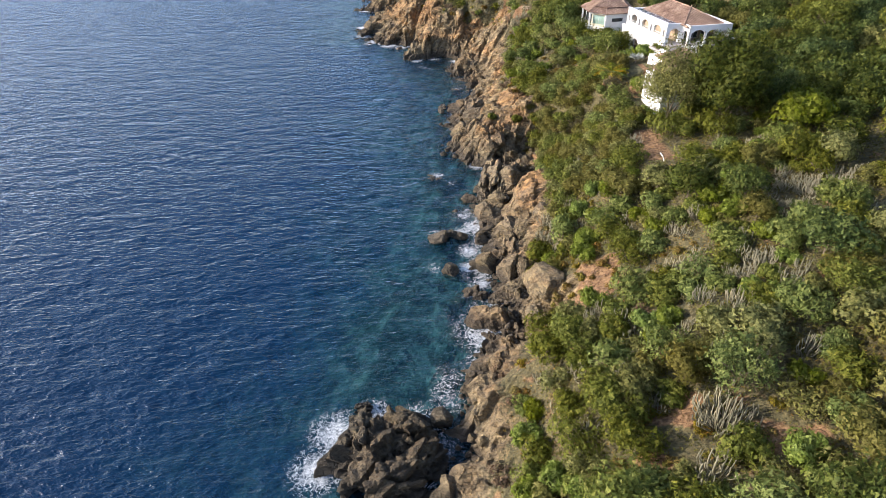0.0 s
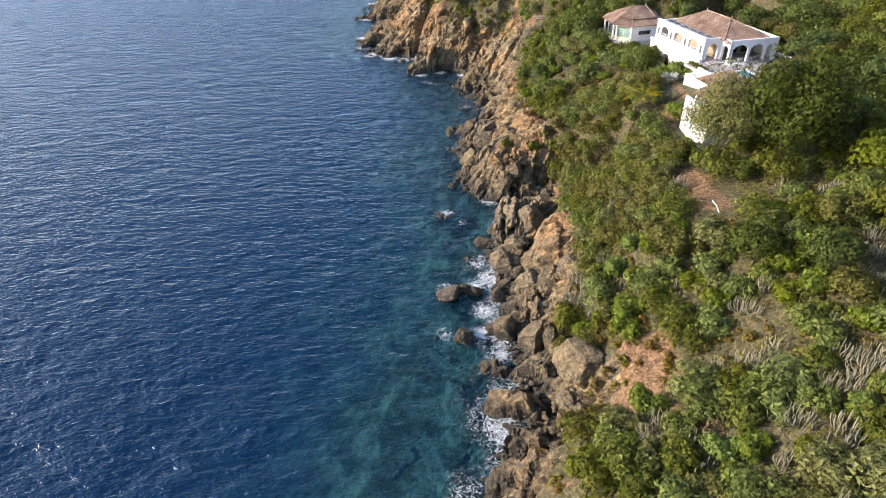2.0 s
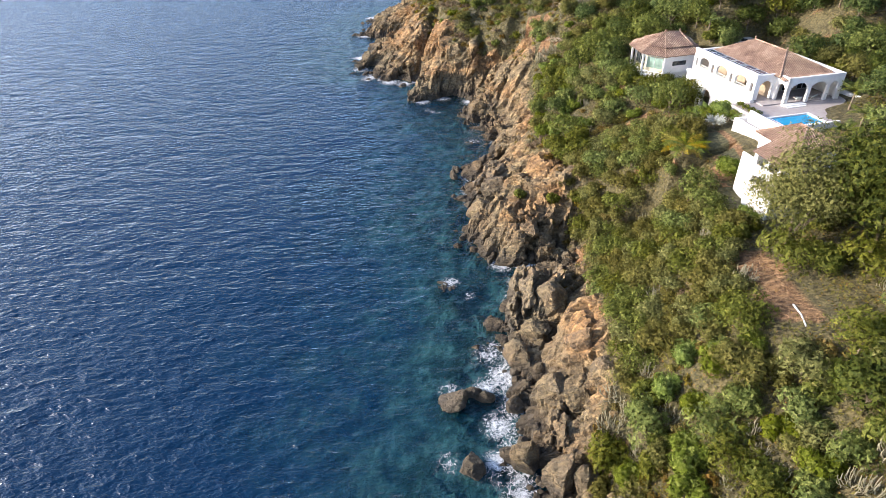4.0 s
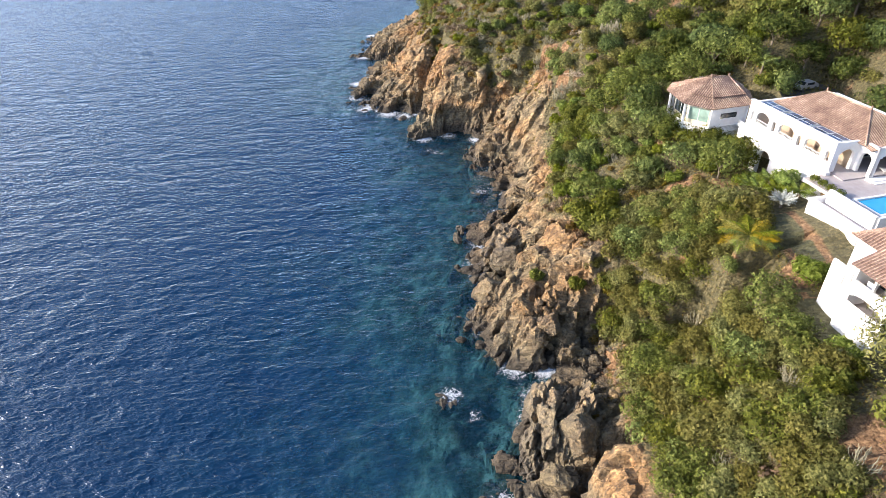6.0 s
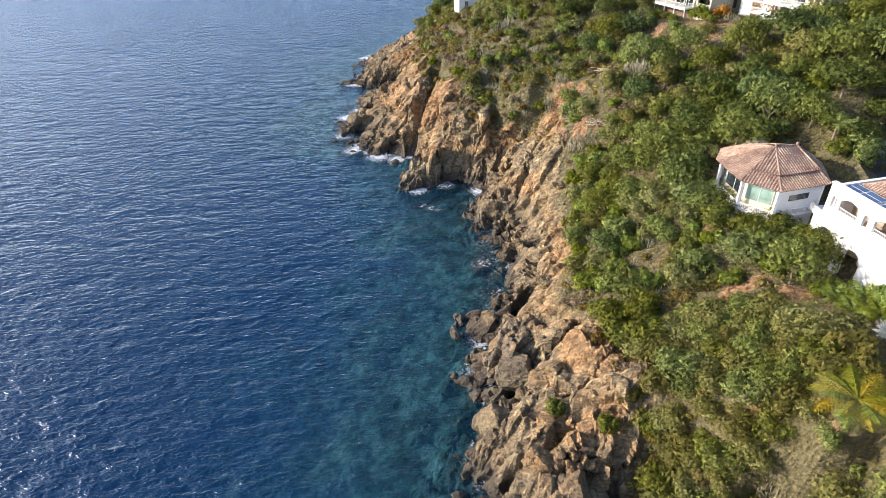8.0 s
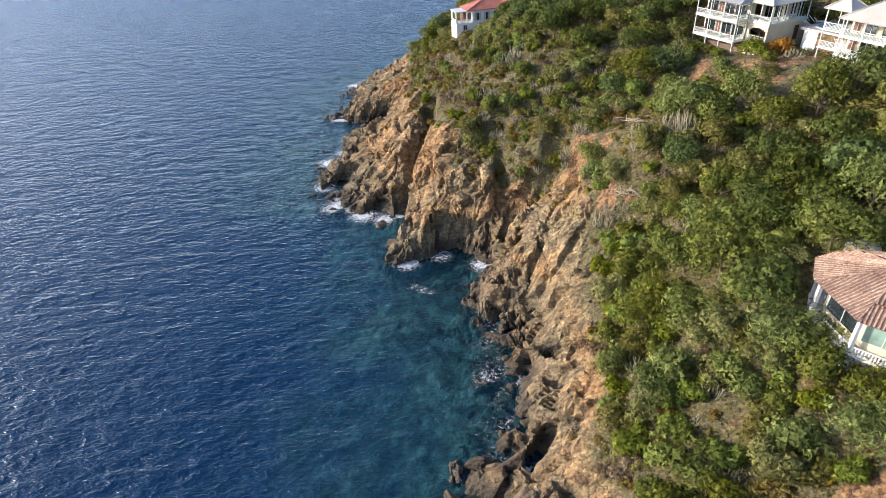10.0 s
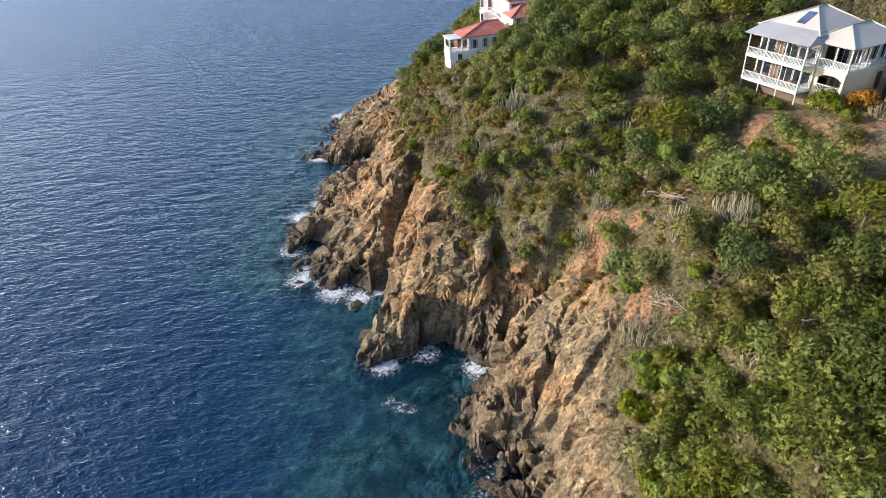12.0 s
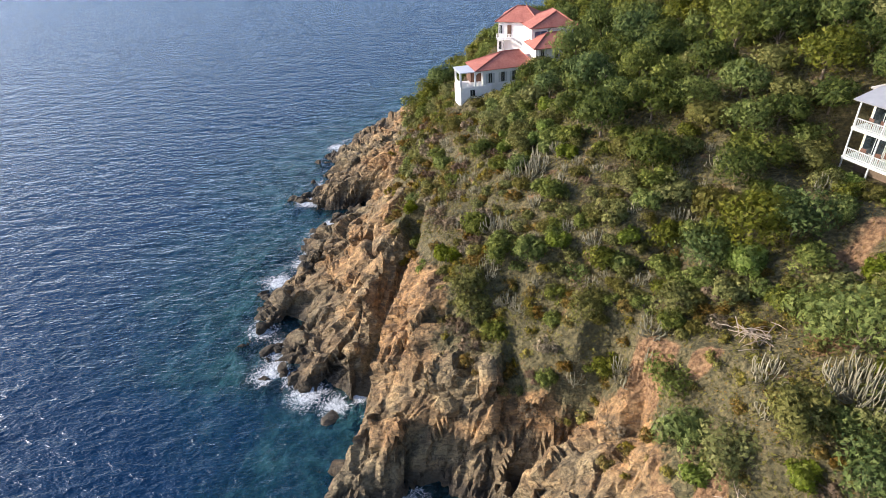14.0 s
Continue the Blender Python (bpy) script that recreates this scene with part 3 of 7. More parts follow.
# kept clear round the houses: x, y, half sizes, turn
KEEP = [(57.5, 149.5, 6.5, 4.5, 0), (51, 194.5, 6.5, 4.5, 10), (43.5, 196.5, 3.0, 3.0, 0), (47.5, 217.5, 4.5, 3.5, 26), (54, 136, 9, 12, 13), (42, 152, 7.5, 8, 0), (51, 121, 11, 8.5, 13), (43.2, 104.5, 6, 5, 13), (52, 213, 8, 7.5, 26), (58, 203, 9, 12, 26), (9.5, 271, 8, 5, 17), (13.5, 282, 6, 5.5, -15), (20, 275, 5.5, 7, 14),
        (40.2, 130, 2, 5, 13), (38.2, 112, 2.4, 9, 0), (45.5, 208, 3.5, 4.5, 26), (47.6, 200.4, 3.8, 5.6, 20), (64.5, 157, 8.5, 6.6, 0), (51.5, 203.5, 3.5, 3, 0), (6, 265.3, 6, 1.6, 17), (20, 268.0, 5, 1.6, 14), (36, 82.5, 5, 4.5, 0)]


def lawn_field(X, Y, Z):
    f = np.zeros(X.shape)
    for cx, cy, rx, ry, turn, kind in CLEARINGS:
        c, s = math.cos(math.radians(turn)), math.sin(math.radians(turn))
        u, v = ((X - cx) * c + (Y - cy) * s) / rx, (-(X - cx) * s + (Y - cy) * c) / ry
        r = np.hypot(u, v) + 0.35 * vnoise(X / 1.7, Y / 1.7, 91)
        f = np.maximum(f, np.clip((1.1 - r) * (4 if kind < 0.5 else 80), 0, 1) * kind)
    return f


def broken(X, Y, Z, xs, ys):
    """Push the bare rock out and in along its slope, slab by slab."""
    S = Z.copy()
    for _ in range(4):
        S[1:-1, 1:-1] = (S[:-2, 1:-1] + S[2:, 1:-1] + S[1:-1, :-2] + S[1:-1, 2:]) / 4
    gy, gx = np.gradient(S, ys, xs)
    N = np.stack([-gx, -gy, np.ones(X.shape)], -1)
    N /= np.linalg.norm(N, axis=2)[:, :, None]
    P = np.stack([X, Y, Z], -1)
    w = rockiness(X, Y) * np.clip((Z + 2.5) / 2, 0, 1) * ((Y > 10) & (Y < 345))
    w = w * np.where((Y > 205) & (Y < 240), np.clip((np.abs(X - cleft_line(Y)) - 0.6) / 2.5, 0.12, 1), 1)
    pick = w > 0.05
    p = P[pick]
    a = Vector((0.50, 0.45, 0.74)).normalized()
    b = a.cross(Vector((0.8, -0.6, 0))).normalized()
    c = a.cross(b)
    q = np.stack([p @ np.array(a), p @ np.array(b), p @ np.array(c)], -1)
    q += 0.35 * np.stack([vnoise(p[:, 0] / 2, p[:, 2] / 2, 61), vnoise(p[:, 1] / 2, p[:, 2] / 2, 62), vnoise(p[:, 0] / 2, p[:, 1] / 2, 63)], -1)
    push = 2.5 * slabs(q / np.array([13.0, 2.6, 5.5]), 201) + 1.3 * slabs(q / np.array([7.0, 1.35, 2.9]), 211) + 0.1
    P[pick] += N[pick] * (push * w[pick])[:, None]
    return P


ground, *_ = sheet("ground", spaced(-900, -33, 26, 2500, 0.34), spaced(-900, 28, 285, 2500, 0.38), ground_height, GROUND,
                   {"bare": lambda X, Y, Z: rockiness(X, Y), "lawn": lawn_field}, True, broken)
tagged(ground, "steep tan rock shore rising to a scrub hillside", "ground", kind="structure")


def swell(X, Y):
    near = np.exp(-((X + 8) / 26) ** 2)
    return near * (0.16 * vnoise(X / 5, Y / 3.2, 101) + 0.10 * vnoise(X / 2.1, Y / 1.6, 102))


BED = {}


def sea_bed(X, Y):
    if "z" not in BED:
        BED["z"] = ground_height(X, Y)
    return BED["z"]


def surf_field(X, Y, Z):
    g = sea_bed(X, Y)
    steep = np.clip(1 - np.abs(g + 0.1) / (1.15 + 0.9 * vnoise(X / 11, Y / 11, 111)), 0, 1)
    patchy = np.clip(0.62 + 0.75 * vnoise(X / 6, Y / 6, 112), 0, 1.1)
    sheltered = np.clip(np.hypot(X - 6, Y - 172.5) / 5.5, 0.35, 1)
    f = 0.84 * steep * patchy * sheltered
    for cx, cy, r, amount in SURF:
        f = np.maximum(f, 1.2 * amount * np.clip(1.25 - np.hypot(X - cx, Y - cy) / r, 0, 1))
    return f


# where waves break: x, y, reach, strength
SURF = [(-12, 46, 3.6, 0.8), (-8, 49.2, 2.2, 0.7), (-3, 48.5, 2.4, 0.55), (-13.5, 41, 3.4, 0.8), (0, 43.5, 1.8, 0.5), (-0.6, 89.8, 1.5, 0.6), (4.2, 90.3, 2, 0.8), (5.4, 84.1, 2.2, 0.85), (4.7, 79.1, 1.8, 0.9), (-0.7, 79.2, 1.5, 0.5), (7.1, 75, 1.6, 0.9), (8.9, 70.4, 1.5, 0.95),
        (7.7, 66.1, 1.5, 0.8), (11.1, 90.7, 1, 0.7), (-0.2, 112.6, 1.6, 0.75), (2.8, 109.4, 1, 0.5), (5.6, 122.2, 1.6, 0.75), (8.5, 117.6, 2.2, 0.85), (12.4, 116.8, 1.8, 0.95), (4, 125.5, 1.4, 0.6), (-4, 188, 1.1, 0.5), (-5.6, 189, 1.0, 0.5),
        (-2.4, 187.4, 0.9, 0.5), (-7, 196.2, 2.6, 0.97), (-1.2, 198.4, 2.3, 0.62), (6.2, 195, 2.3, 0.92), (7.3, 192.6, 1.4, 1), (5.6, 178.6, 1.2, 0.25), (-17.2, 213.8, 3.2, 0.87), (-12.8, 211.8, 2.5, 0.82), (-9.9, 213.4, 1.3, 1), (-28.8, 239.6, 2.8, 0.97), (-27.6, 226.8, 2.6, 0.82),
        (-31.2, 269, 2.9, 0.92), (-24.2, 260.2, 2, 0.82), (-31.2, 299, 2.9, 0.82)]
sea, *_ = sheet("sea", spaced(-4500, -40, 12, 4500, 0.8), spaced(-4500, 28, 310, 4500, 0.8), swell, SEA,
                {"depth": lambda X, Y, Z: np.clip(-sea_bed(X, Y) / 9, 0, 1), "surf": surf_field})
tagged(sea, "deep blue sea, turquoise and foaming along the rocks", "sea", kind="structure")
sea.visible_shadow = False


# ---- boulders ----
def rock_mesh(name, seed, level=3):
    rng = random.Random(seed)
    bm = bmesh.new()
    bmesh.ops.create_icosphere(bm, subdivisions=level, radius=1.0)
    planes = []
    for _ in range(19):
        n = Vector((rng.gauss(0, 1), rng.gauss(0, 1), rng.gauss(0.1, 0.8))).normalized()
        planes.append((n, rng.uniform(0.46, 0.82)))
    for v in bm.verts:
        for n, lim in planes:
            over = v.co.dot(n) - lim
            if over > 0:
                v.co -= n * over * 0.92
        v.co += 0.05 * Vector((noise.noise(v.co * 3 + Vector((seed, 0, 0))), noise.noise(v.co * 3 + Vector((0, seed, 5))), noise.noise(v.co * 3 + Vector((9, 0, seed)))))
        v.co -= 0.09 * abs(noise.noise(v.co * 2.6 + Vector((7, seed, 2)))) * v.co.normalized()
        v.co += 0.045 * noise.noise(v.co * 8 + Vector((seed, 3, 1))) * v.co.normalized()
    me = bpy.data.meshes.new(name)
    bm.to_mesh(me)
    bm.free()
    me.materials.append(ROCK)
    return me


ROCKS = [rock_mesh("boulder", 10 + k, 4) for k in range(7)]
STONES = [rock_mesh("stone", 40 + k, 2) for k in range(6)]
# x, y, half width, half height: the large ones, then a strew of smaller ones along the shore
SHORE_ROCKS = [(0.6, 47.6, 1.6, 1.5), (3.6, 51.9, 0.8, 0.9), (9.4, 59.6, 1.4, 1.3), (6.9, 60.3, 0.9, 0.8), (13.5, 64.1, 1.8, 1.3), (1.9, 78.3, 2.2, 1.8), (7.7, 79.1, 2.5, 2.7),
               (0.4, 88.4, 2.4, 1.4), (2.4, 89.4, 1.5, 1.2), (-1.0, 87.2, 1.0, 0.9), (11.0, 75.8, 2.2, 3.2), (8.7, 94.6, 3.0, 2.4), (12.5, 87.6, 2.0, 2.2), (15.5, 67.1, 4.2, 3.0), (16.2, 92.2, 2.4, 2.0), (4.1, 88.6, 1.5, 1.3), (7.5, 86.8, 1.8, 1.7),
               (13.4, 74.4, 1.5, 2.2), (11.2, 98.6, 2.6, 2.4), (14.5, 85.0, 2.0, 2.0), (17.8, 87.7, 2.0, 1.8)]
FAR_ROCKS = [(14.2, 102.4, 2.8, 3.2), (1.3, 123.0, 1.0, 1.0), (9.6, 118.4, 1.7, 1.9), (6.8, 120.6, 1.9, 2.0), (11.6, 117.8, 1.3, 1.5), (18.2, 118.6, 1.0, 1.1), (17.0, 120.4, 1.1, 1.0), (19.4, 117.0, 1.2, 1.4), (20.4, 119.4, 0.9, 0.8), (1.1, 149.3, 1.2, 1.6),
             (5.9, 130.9, 3.2, 2.4), (9.9, 123.4, 2.3, 2.8), (13.3, 120.8, 2.2, 2.0), (9.0, 138.9, 3.6, 2.4), (8.2, 182.8, 2.4, 3.0), (6.7, 186.3, 1.7, 1.5), 
             (-25.6, 231.6, 2.6, 2.2), (-25.3, 244.0, 2.0, 1.3), (-13.2, 209.3, 1.7, 1.2), (-29.6, 272.5, 2.1, 1.8)]
rng = random.Random(5)


def jagged_mesh(name, size, seed, mat):
    """A mass of rock broken into slabs."""
    bm = bmesh.new()
    bmesh.ops.create_icosphere(bm, subdivisions=5, radius=1.0)
    me = bpy.data.meshes.new(name)
    bm.to_mesh(me)
    bm.free()
    n = np.zeros(len(me.vertices) * 3)
    me.vertices.foreach_get("co", n)
    n = n.reshape(-1, 3)
    p = n * np.array(size)
    c, s = math.cos(0.7), math.sin(0.7)
    q = p @ np.array([[c, -s, 0.2], [s, c, 0.1], [-0.2, 0.1, 1]])
    push = 2.4 * slabs(q / np.array([4.2, 1.9, 2.4]), seed) + 0.9 * slabs(q / np.array([1.7, 0.8, 1.0]), seed + 9)
    p += n * push[:, None]
    me.vertices.foreach_set("co", p.ravel())
    me.update()
    me.shade_flat()
    me.materials.append(mat)
    return me


isle = new("rock_islet", jagged_mesh("rock_islet", (6.0, 5.0, 2.9), 401, WET_ROCK))
isle.matrix_basis = pose(-6.2, 42.6, 0.0, 0, 0, 20)
tagged(isle, "dark weathered rock islet ringed by white foam", "rock")
LEDGES = [jagged_mesh("rock_ledge", (3.0, 2.6, 2.6), 431 + 20 * k, WET_ROCK) for k in range(2)]
for x, y, a, b, c, turn in ((-9.0, 44.5, 3.0, 2.6, 3.0, 70), (-3.6, 45.2, 3.2, 2.6, 3.2, 130), (-5.5, 38.5, 3.8, 3.0, 3.3, 10), (-1.6, 41.5, 2.6, 2.0, 2.2, 40), (-9.4, 49.6, 1.1, 0.9, 0.8, 0)):
    ob = new("rock_ledge", LEDGES[int(turn) % 2])
    ob.matrix_basis = pose(x, y, 0.0, 8, 6, turn) @ Matrix.Diagonal((a / 3, b / 3, c / 3, 1))
    tagged(ob, "jagged brown rock beside the islet", "rock", "rocks of the islet")
SLABS = [jagged_mesh("leaning_rock", (5.0, 2.6, 3.6), 611 + 20 * k, ROCK) for k in range(3)]
# x, y, height of the middle, half length, half width, half height, turn
for k, (x, y, z, a, b, c, turn) in enumerate(((10.9, 106.6, 1.2, 7.0, 2.3, 4.4, 66), (14.2, 106.4, 1.2, 6.4, 2.2, 5.0, 64), (9.6, 101.6, 0.4, 2.6, 1.8, 2.0, 40), (12.8, 100.6, 0.8, 2.0, 1.5, 1.7, 70),
                                              (7.0, 131.0, 0.6, 6.0, 2.6, 3.6, 52), (10.4, 133.6, 2.0, 5.2, 2.0, 3.4, 50), (9.2, 143.5, 1.4, 7.0, 3.0, 3.6, 48), (6.6, 185.2, 0.2, 5.0, 1.7, 3.8, 78), (10.2, 128.0, 1.2, 4.2, 1.4, 2.6, 58),
                                              (12.0, 82.0, 1.0, 3.6, 1.6, 2.6, 60), (16.0, 69.6, 2.4, 3.6, 2.6, 3.4, 55), (-0.9, 111.6, -0.5, 2.2, 1.4, 0.9, 50), (1.6, 153.0, -0.5, 2.0, 0.9, 1.1, 75))):
    ob = new("leaning_rock", SLABS[k % 3])
    ob.matrix_basis = pose(x, y, z, 12, -4, turn) @ Matrix.Diagonal((a / 5.6, b / 3.0, c / 4.0, 1))
    tagged(ob, "long leaning blade of tan jointed rock on the shore", "rock", "leaning rocks along the shore")
for k, (x, y, a, c) in enumerate(SHORE_ROCKS + FAR_ROCKS):
    ob = new("boulder", ROCKS[k % len(ROCKS)])
    lift = max(ground_at(x, y), -0.3)
    ob.matrix_basis = pose(x, y, lift + 0.3 * c, rng.uniform(-20, 20), rng.uniform(-20, 20), rng.uniform(0, 360)) @ Matrix.Diagonal((a * 1.15, a * rng.uniform(0.8, 1.05), c * 1.1, 1))
    tagged(ob, "large tan broken boulder on the shore", "boulder", "boulders along the shore")
# x range from the waterline, y range, how many, size
STREWN = [((-1, 7), (58, 77), 190, (0.25, 0.6)), ((0, 10), (78, 104), 60, (0.4, 1.1)), ((2, 13), (116, 124), 120, (0.3, 0.8)), ((3, 14), (106, 116), 40, (0.35, 0.95)), ((-1.5, 4), (122, 196), 60, (0.4, 1.2)),
          ((-2, 4), (204, 300), 45, (0.5, 1.5)), ((-1, 5), (40, 58), 30, (0.3, 0.9))]
loose, rubble_v, rubble_f = 0, [], []
for xr, yr, count, sz in STREWN:
    for _ in range(count):
        y = rng.uniform(*yr)
        x = float(table(SHORE, y, 1)) + rng.uniform(*xr)
        r = rng.uniform(*sz)
        z = ground_at(x, y)
        if z < -1.0:
            continue
        me = STONES[rng.randrange(len(STONES))]
        m = pose(x, y, z + 0.12 * r, rng.uniform(-40, 40), rng.uniform(-40, 40), rng.uniform(0, 360)) @ Matrix.Diagonal((r * rng.uniform(1.0, 1.5), r, r * rng.uniform(0.7, 1.1), 1))
        if loose < 280:
            ob = new("stone", me)
            ob.matrix_basis = m
            tagged(ob, "loose grey-tan shore stone", "stone", "loose stones on the shore")
            loose += 1
        else:
            o = len(rubble_v)
            rubble_v += [m @ v.co for v in me.vertices]
            rubble_f += [tuple(o + k for k in f.vertices) for f in me.polygons]
rubble = new("shore_rubble", mesh_of("shore_rubble", rubble_v, rubble_f, ROCK))
tagged(rubble, "tan rubble lying along the foot of the cliffs", "rubble", kind="stuff")


# ---- plants ----
def crown_mesh(name, seed, rx, rz, z0, lobes, count, leaf, mat, droop=0.0):
    """A crown of small leaf sprigs set on the shells of several lobes, with gaps between them."""
    r = np.random.default_rng(seed)
    ang, rad = r.uniform(0, 2 * np.pi, lobes), np.sqrt(r.uniform(0.05, 1, lobes)) * 0.62
    cen = np.stack([np.cos(ang) * rad * rx, np.sin(ang) * rad * rx, z0 + rz * (0.25 + 0.75 * r.uniform(0.1, 0.85, lobes) * (1.1 - rad))], -1)
    size = rx * r.uniform(0.30, 0.52, lobes)
    flat = min(1.0, 1.15 * rz / rx)
    pick = r.integers(0, lobes, count)
    d = r.normal(size=(count, 3))
    d[:, 2] = d[:, 2] * 0.85 + 0.35
    d /= np.linalg.norm(d, axis=1)[:, None]
    p = cen[pick] + d * (size[pick] * r.uniform(0.62, 1.08, count))[:, None] * np.array([1, 1, flat])
    p[:, 2] = np.maximum(p[:, 2], z0 * 0.3 + 0.05)
    n = d + r.normal(size=(count, 3)) * 0.55
    n /= np.linalg.norm(n, axis=1)[:, None]
    u = np.cross(n, r.normal(size=(count, 3)))
    u[:, 2] -= droop
    u /= np.linalg.norm(u, axis=1)[:, None]
    v = np.cross(n, u)
    s = (1.12 * leaf * r.uniform(0.6, 1.35, count))[:, None]
    bend = n * s * 0.18
    verts = np.stack([p - u * s * 0.6 - v * s * 0.42, p + u * s * 0.75 + bend, p - u * s * 0.5 + v * s * 0.42], 1).reshape(-1, 3)
    i = np.arange(count) * 3
    me = mesh_of(name, verts, np.stack([i, i + 1, i + 2], -1), mat, True)
    soft = d + n * 0.55 + np.array([0, 0, 0.15])
    soft /= np.linalg.norm(soft, axis=1)[:, None]
    me.normals_split_custom_set_from_vertices(np.repeat(soft, 3, 0).tolist())
    return me, cen


def stem_mesh(name, seed, cen, radius, height):
    rr = random.Random(seed)
    fork = Vector((rr.uniform(-0.1, 0.1), rr.uniform(-0.1, 0.1), height))
    paths = [[((0, 0, -0.6), radius * 1.3), ((0.05, 0, height * 0.5), radius), (fork, radius * 0.8)]]
    for c in cen[:5]:
        c = Vector(c)
        midp = fork.lerp(c, 0.5) + Vector((rr.uniform(-0.2, 0.2), rr.uniform(-0.2, 0.2), 0.15))
        paths.append([(fork, radius * 0.6), (midp, radius * 0.4), (c, radius * 0.15)])
    v, f = tubes(paths, 4)
    return mesh_of(name, v, f, BARK, True)


def plant_kind(name, label, category, group, seed, rx, rz, z0, lobes, count, leaf, mat, trunk=0.09):
    crown, cen = crown_mesh("crown", seed, rx, rz, z0, lobes, count, leaf, mat)
    stem = stem_mesh("trunk", seed, cen, trunk, max(z0 * 0.9, 0.35))
    ob = thing(name, label, category, group=group)
    part_mesh("trunk", stem, ob)
    part_mesh("crown", crown, ob)
    return ob


KINDS = {}


def kind_set(key, name, label, category, group, mats, sizes, **kw):
    KINDS[key] = []
    for k, (rx, rz, z0) in enumerate(sizes):
        mat = mats[k % len(mats)]
        KINDS[key].append((rx, dict(name=name, label=label, category=category, group=group, seed=100 * len(KINDS) + k, rx=rx, rz=rz, z0=z0, mat=mat, **kw)))


kind_set("scrub", "scrub_bush", "grey-olive thorny scrub bush rooted on the slope", "bush", "scrub bushes on the hillside", [LEAF_OLIVE, LEAF_OLIVE, LEAF_GREEN],
         [(1.8, 1.6, 0.1), (2.3, 1.9, 0.1), (1.5, 1.2, 0.1), (2.8, 2.0, 0.2)], lobes=11, count=1000, leaf=0.26, trunk=0.06)
kind_set("green", "green_bush", "dense green leafy bush on the hillside", "bush", "green bushes on the hillside", [LEAF_GREEN, LEAF_GREEN, LEAF_LIME],
         [(2.0, 1.9, 0.15), (2.5, 2.3, 0.2), (1.7, 1.6, 0.1), (3.0, 2.6, 0.3)], lobes=12, count=1060, leaf=0.305, trunk=0.08)
kind_set("tree", "small_tree", "spreading green tree with a grey trunk", "tree", "trees on the hillside", [LEAF_GREEN, LEAF_DARK, LEAF_OLIVE],
         [(3.3, 3.2, 1.1), (3.9, 3.6, 1.4), (3.0, 3.0, 1.0), (4.4, 4.0, 1.6)], lobes=17, count=1750, leaf=0.365, trunk=0.16)
kind_set("dark", "leafy_tree", "dark green broadleaf tree with a dense crown", "tree", "dark trees above the houses", [LEAF_DARK, LEAF_GREEN, LEAF_DARK],
         [(3.8, 3.8, 1.4), (4.6, 4.4, 1.8), (3.2, 3.4, 1.2)], lobes=18, count=1850, leaf=0.39, trunk=0.18)
kind_set("feathery", "feathery_bush", "feathery olive-green bush in the dense strip above the rocks", "bush", "feathery bushes above the shore", [LEAF_OLIVE, LEAF_GREEN, LEAF_OLIVE],
         [(2.1, 1.9, 0.1), (2.5, 2.2, 0.2), (1.8, 1.6, 0.1)], lobes=14, count=1300, leaf=0.24, trunk=0.06)
LEAF_STRAW = make_leaf("golden grass blade", (0.085, 0.088, 0.022), (0.19, 0.185, 0.050), (0.31, 0.29, 0.095), 0.3)
kind_set("low", "low_shrub", "low wind-cut olive shrub on the headland", "shrub", "low shrubs on the headland", [LEAF_OLIVE, LEAF_GREEN, LEAF_OLIVE],
         [(1.3, 1.0, 0.05), (1.7, 1.2, 0.1), (1.0, 0.8, 0.05), (1.5, 1.5, 0.1)], lobes=9, count=680, leaf=0.22, trunk=0.05)
kind_set("tuft", "grass_tuft", "golden-green tuft of long grass on the rim", "grass", "grass tufts along the cliff rim", [LEAF_STRAW, LEAF_GRASS],
         [(0.9, 0.7, 0.05), (1.2, 0.8, 0.05)], lobes=6, count=260, leaf=0.2, trunk=0.03)
kind_set("dry", "dry_bush", "dry grey-brown leafless scrub", "bush", "dry scrub", [LEAF_DRY, LEAF_GRASS],
         [(1.3, 1.1, 0.1), (1.0, 0.8, 0.1)], lobes=7, count=300, leaf=0.24, trunk=0.04)
FIRST = {}


def plant(key, k, x, y, scale=1.0, turn=0.0, z=None):
    rx, spec = KINDS[key][k]
    m = pose(x, y, (ground_at(x, y) if z is None else z) - 0.15, 0, 0, turn)
    if (key, k) not in FIRST:
        FIRST[key, k] = plant_kind(**spec)
        ob = FIRST[key, k]
        ob.matrix_basis = m
        return ob
    ob = copy_thing(FIRST[key, k], m)
    ob.scale = (scale, scale, scale * rng.uniform(0.85, 1.15))
    return ob


taken = []


def inside(x, y, zones, grow=0.0):
    hit = np.zeros(np.shape(x), bool)
    for cx, cy, rx, ry, turn in zones:
        c, w = math.cos(math.radians(turn)), math.sin(math.radians(turn))
        hit |= (np.abs((x - cx) * c + (y - cy) * w) < rx + grow) & (np.abs(-(x - cx) * w + (y - cy) * c) < ry + grow)
    return hit


def on_pad(x, y):
    return bool(inside(x, y, KEEP, 0.8)) or bool(inside(x, y, OPEN))


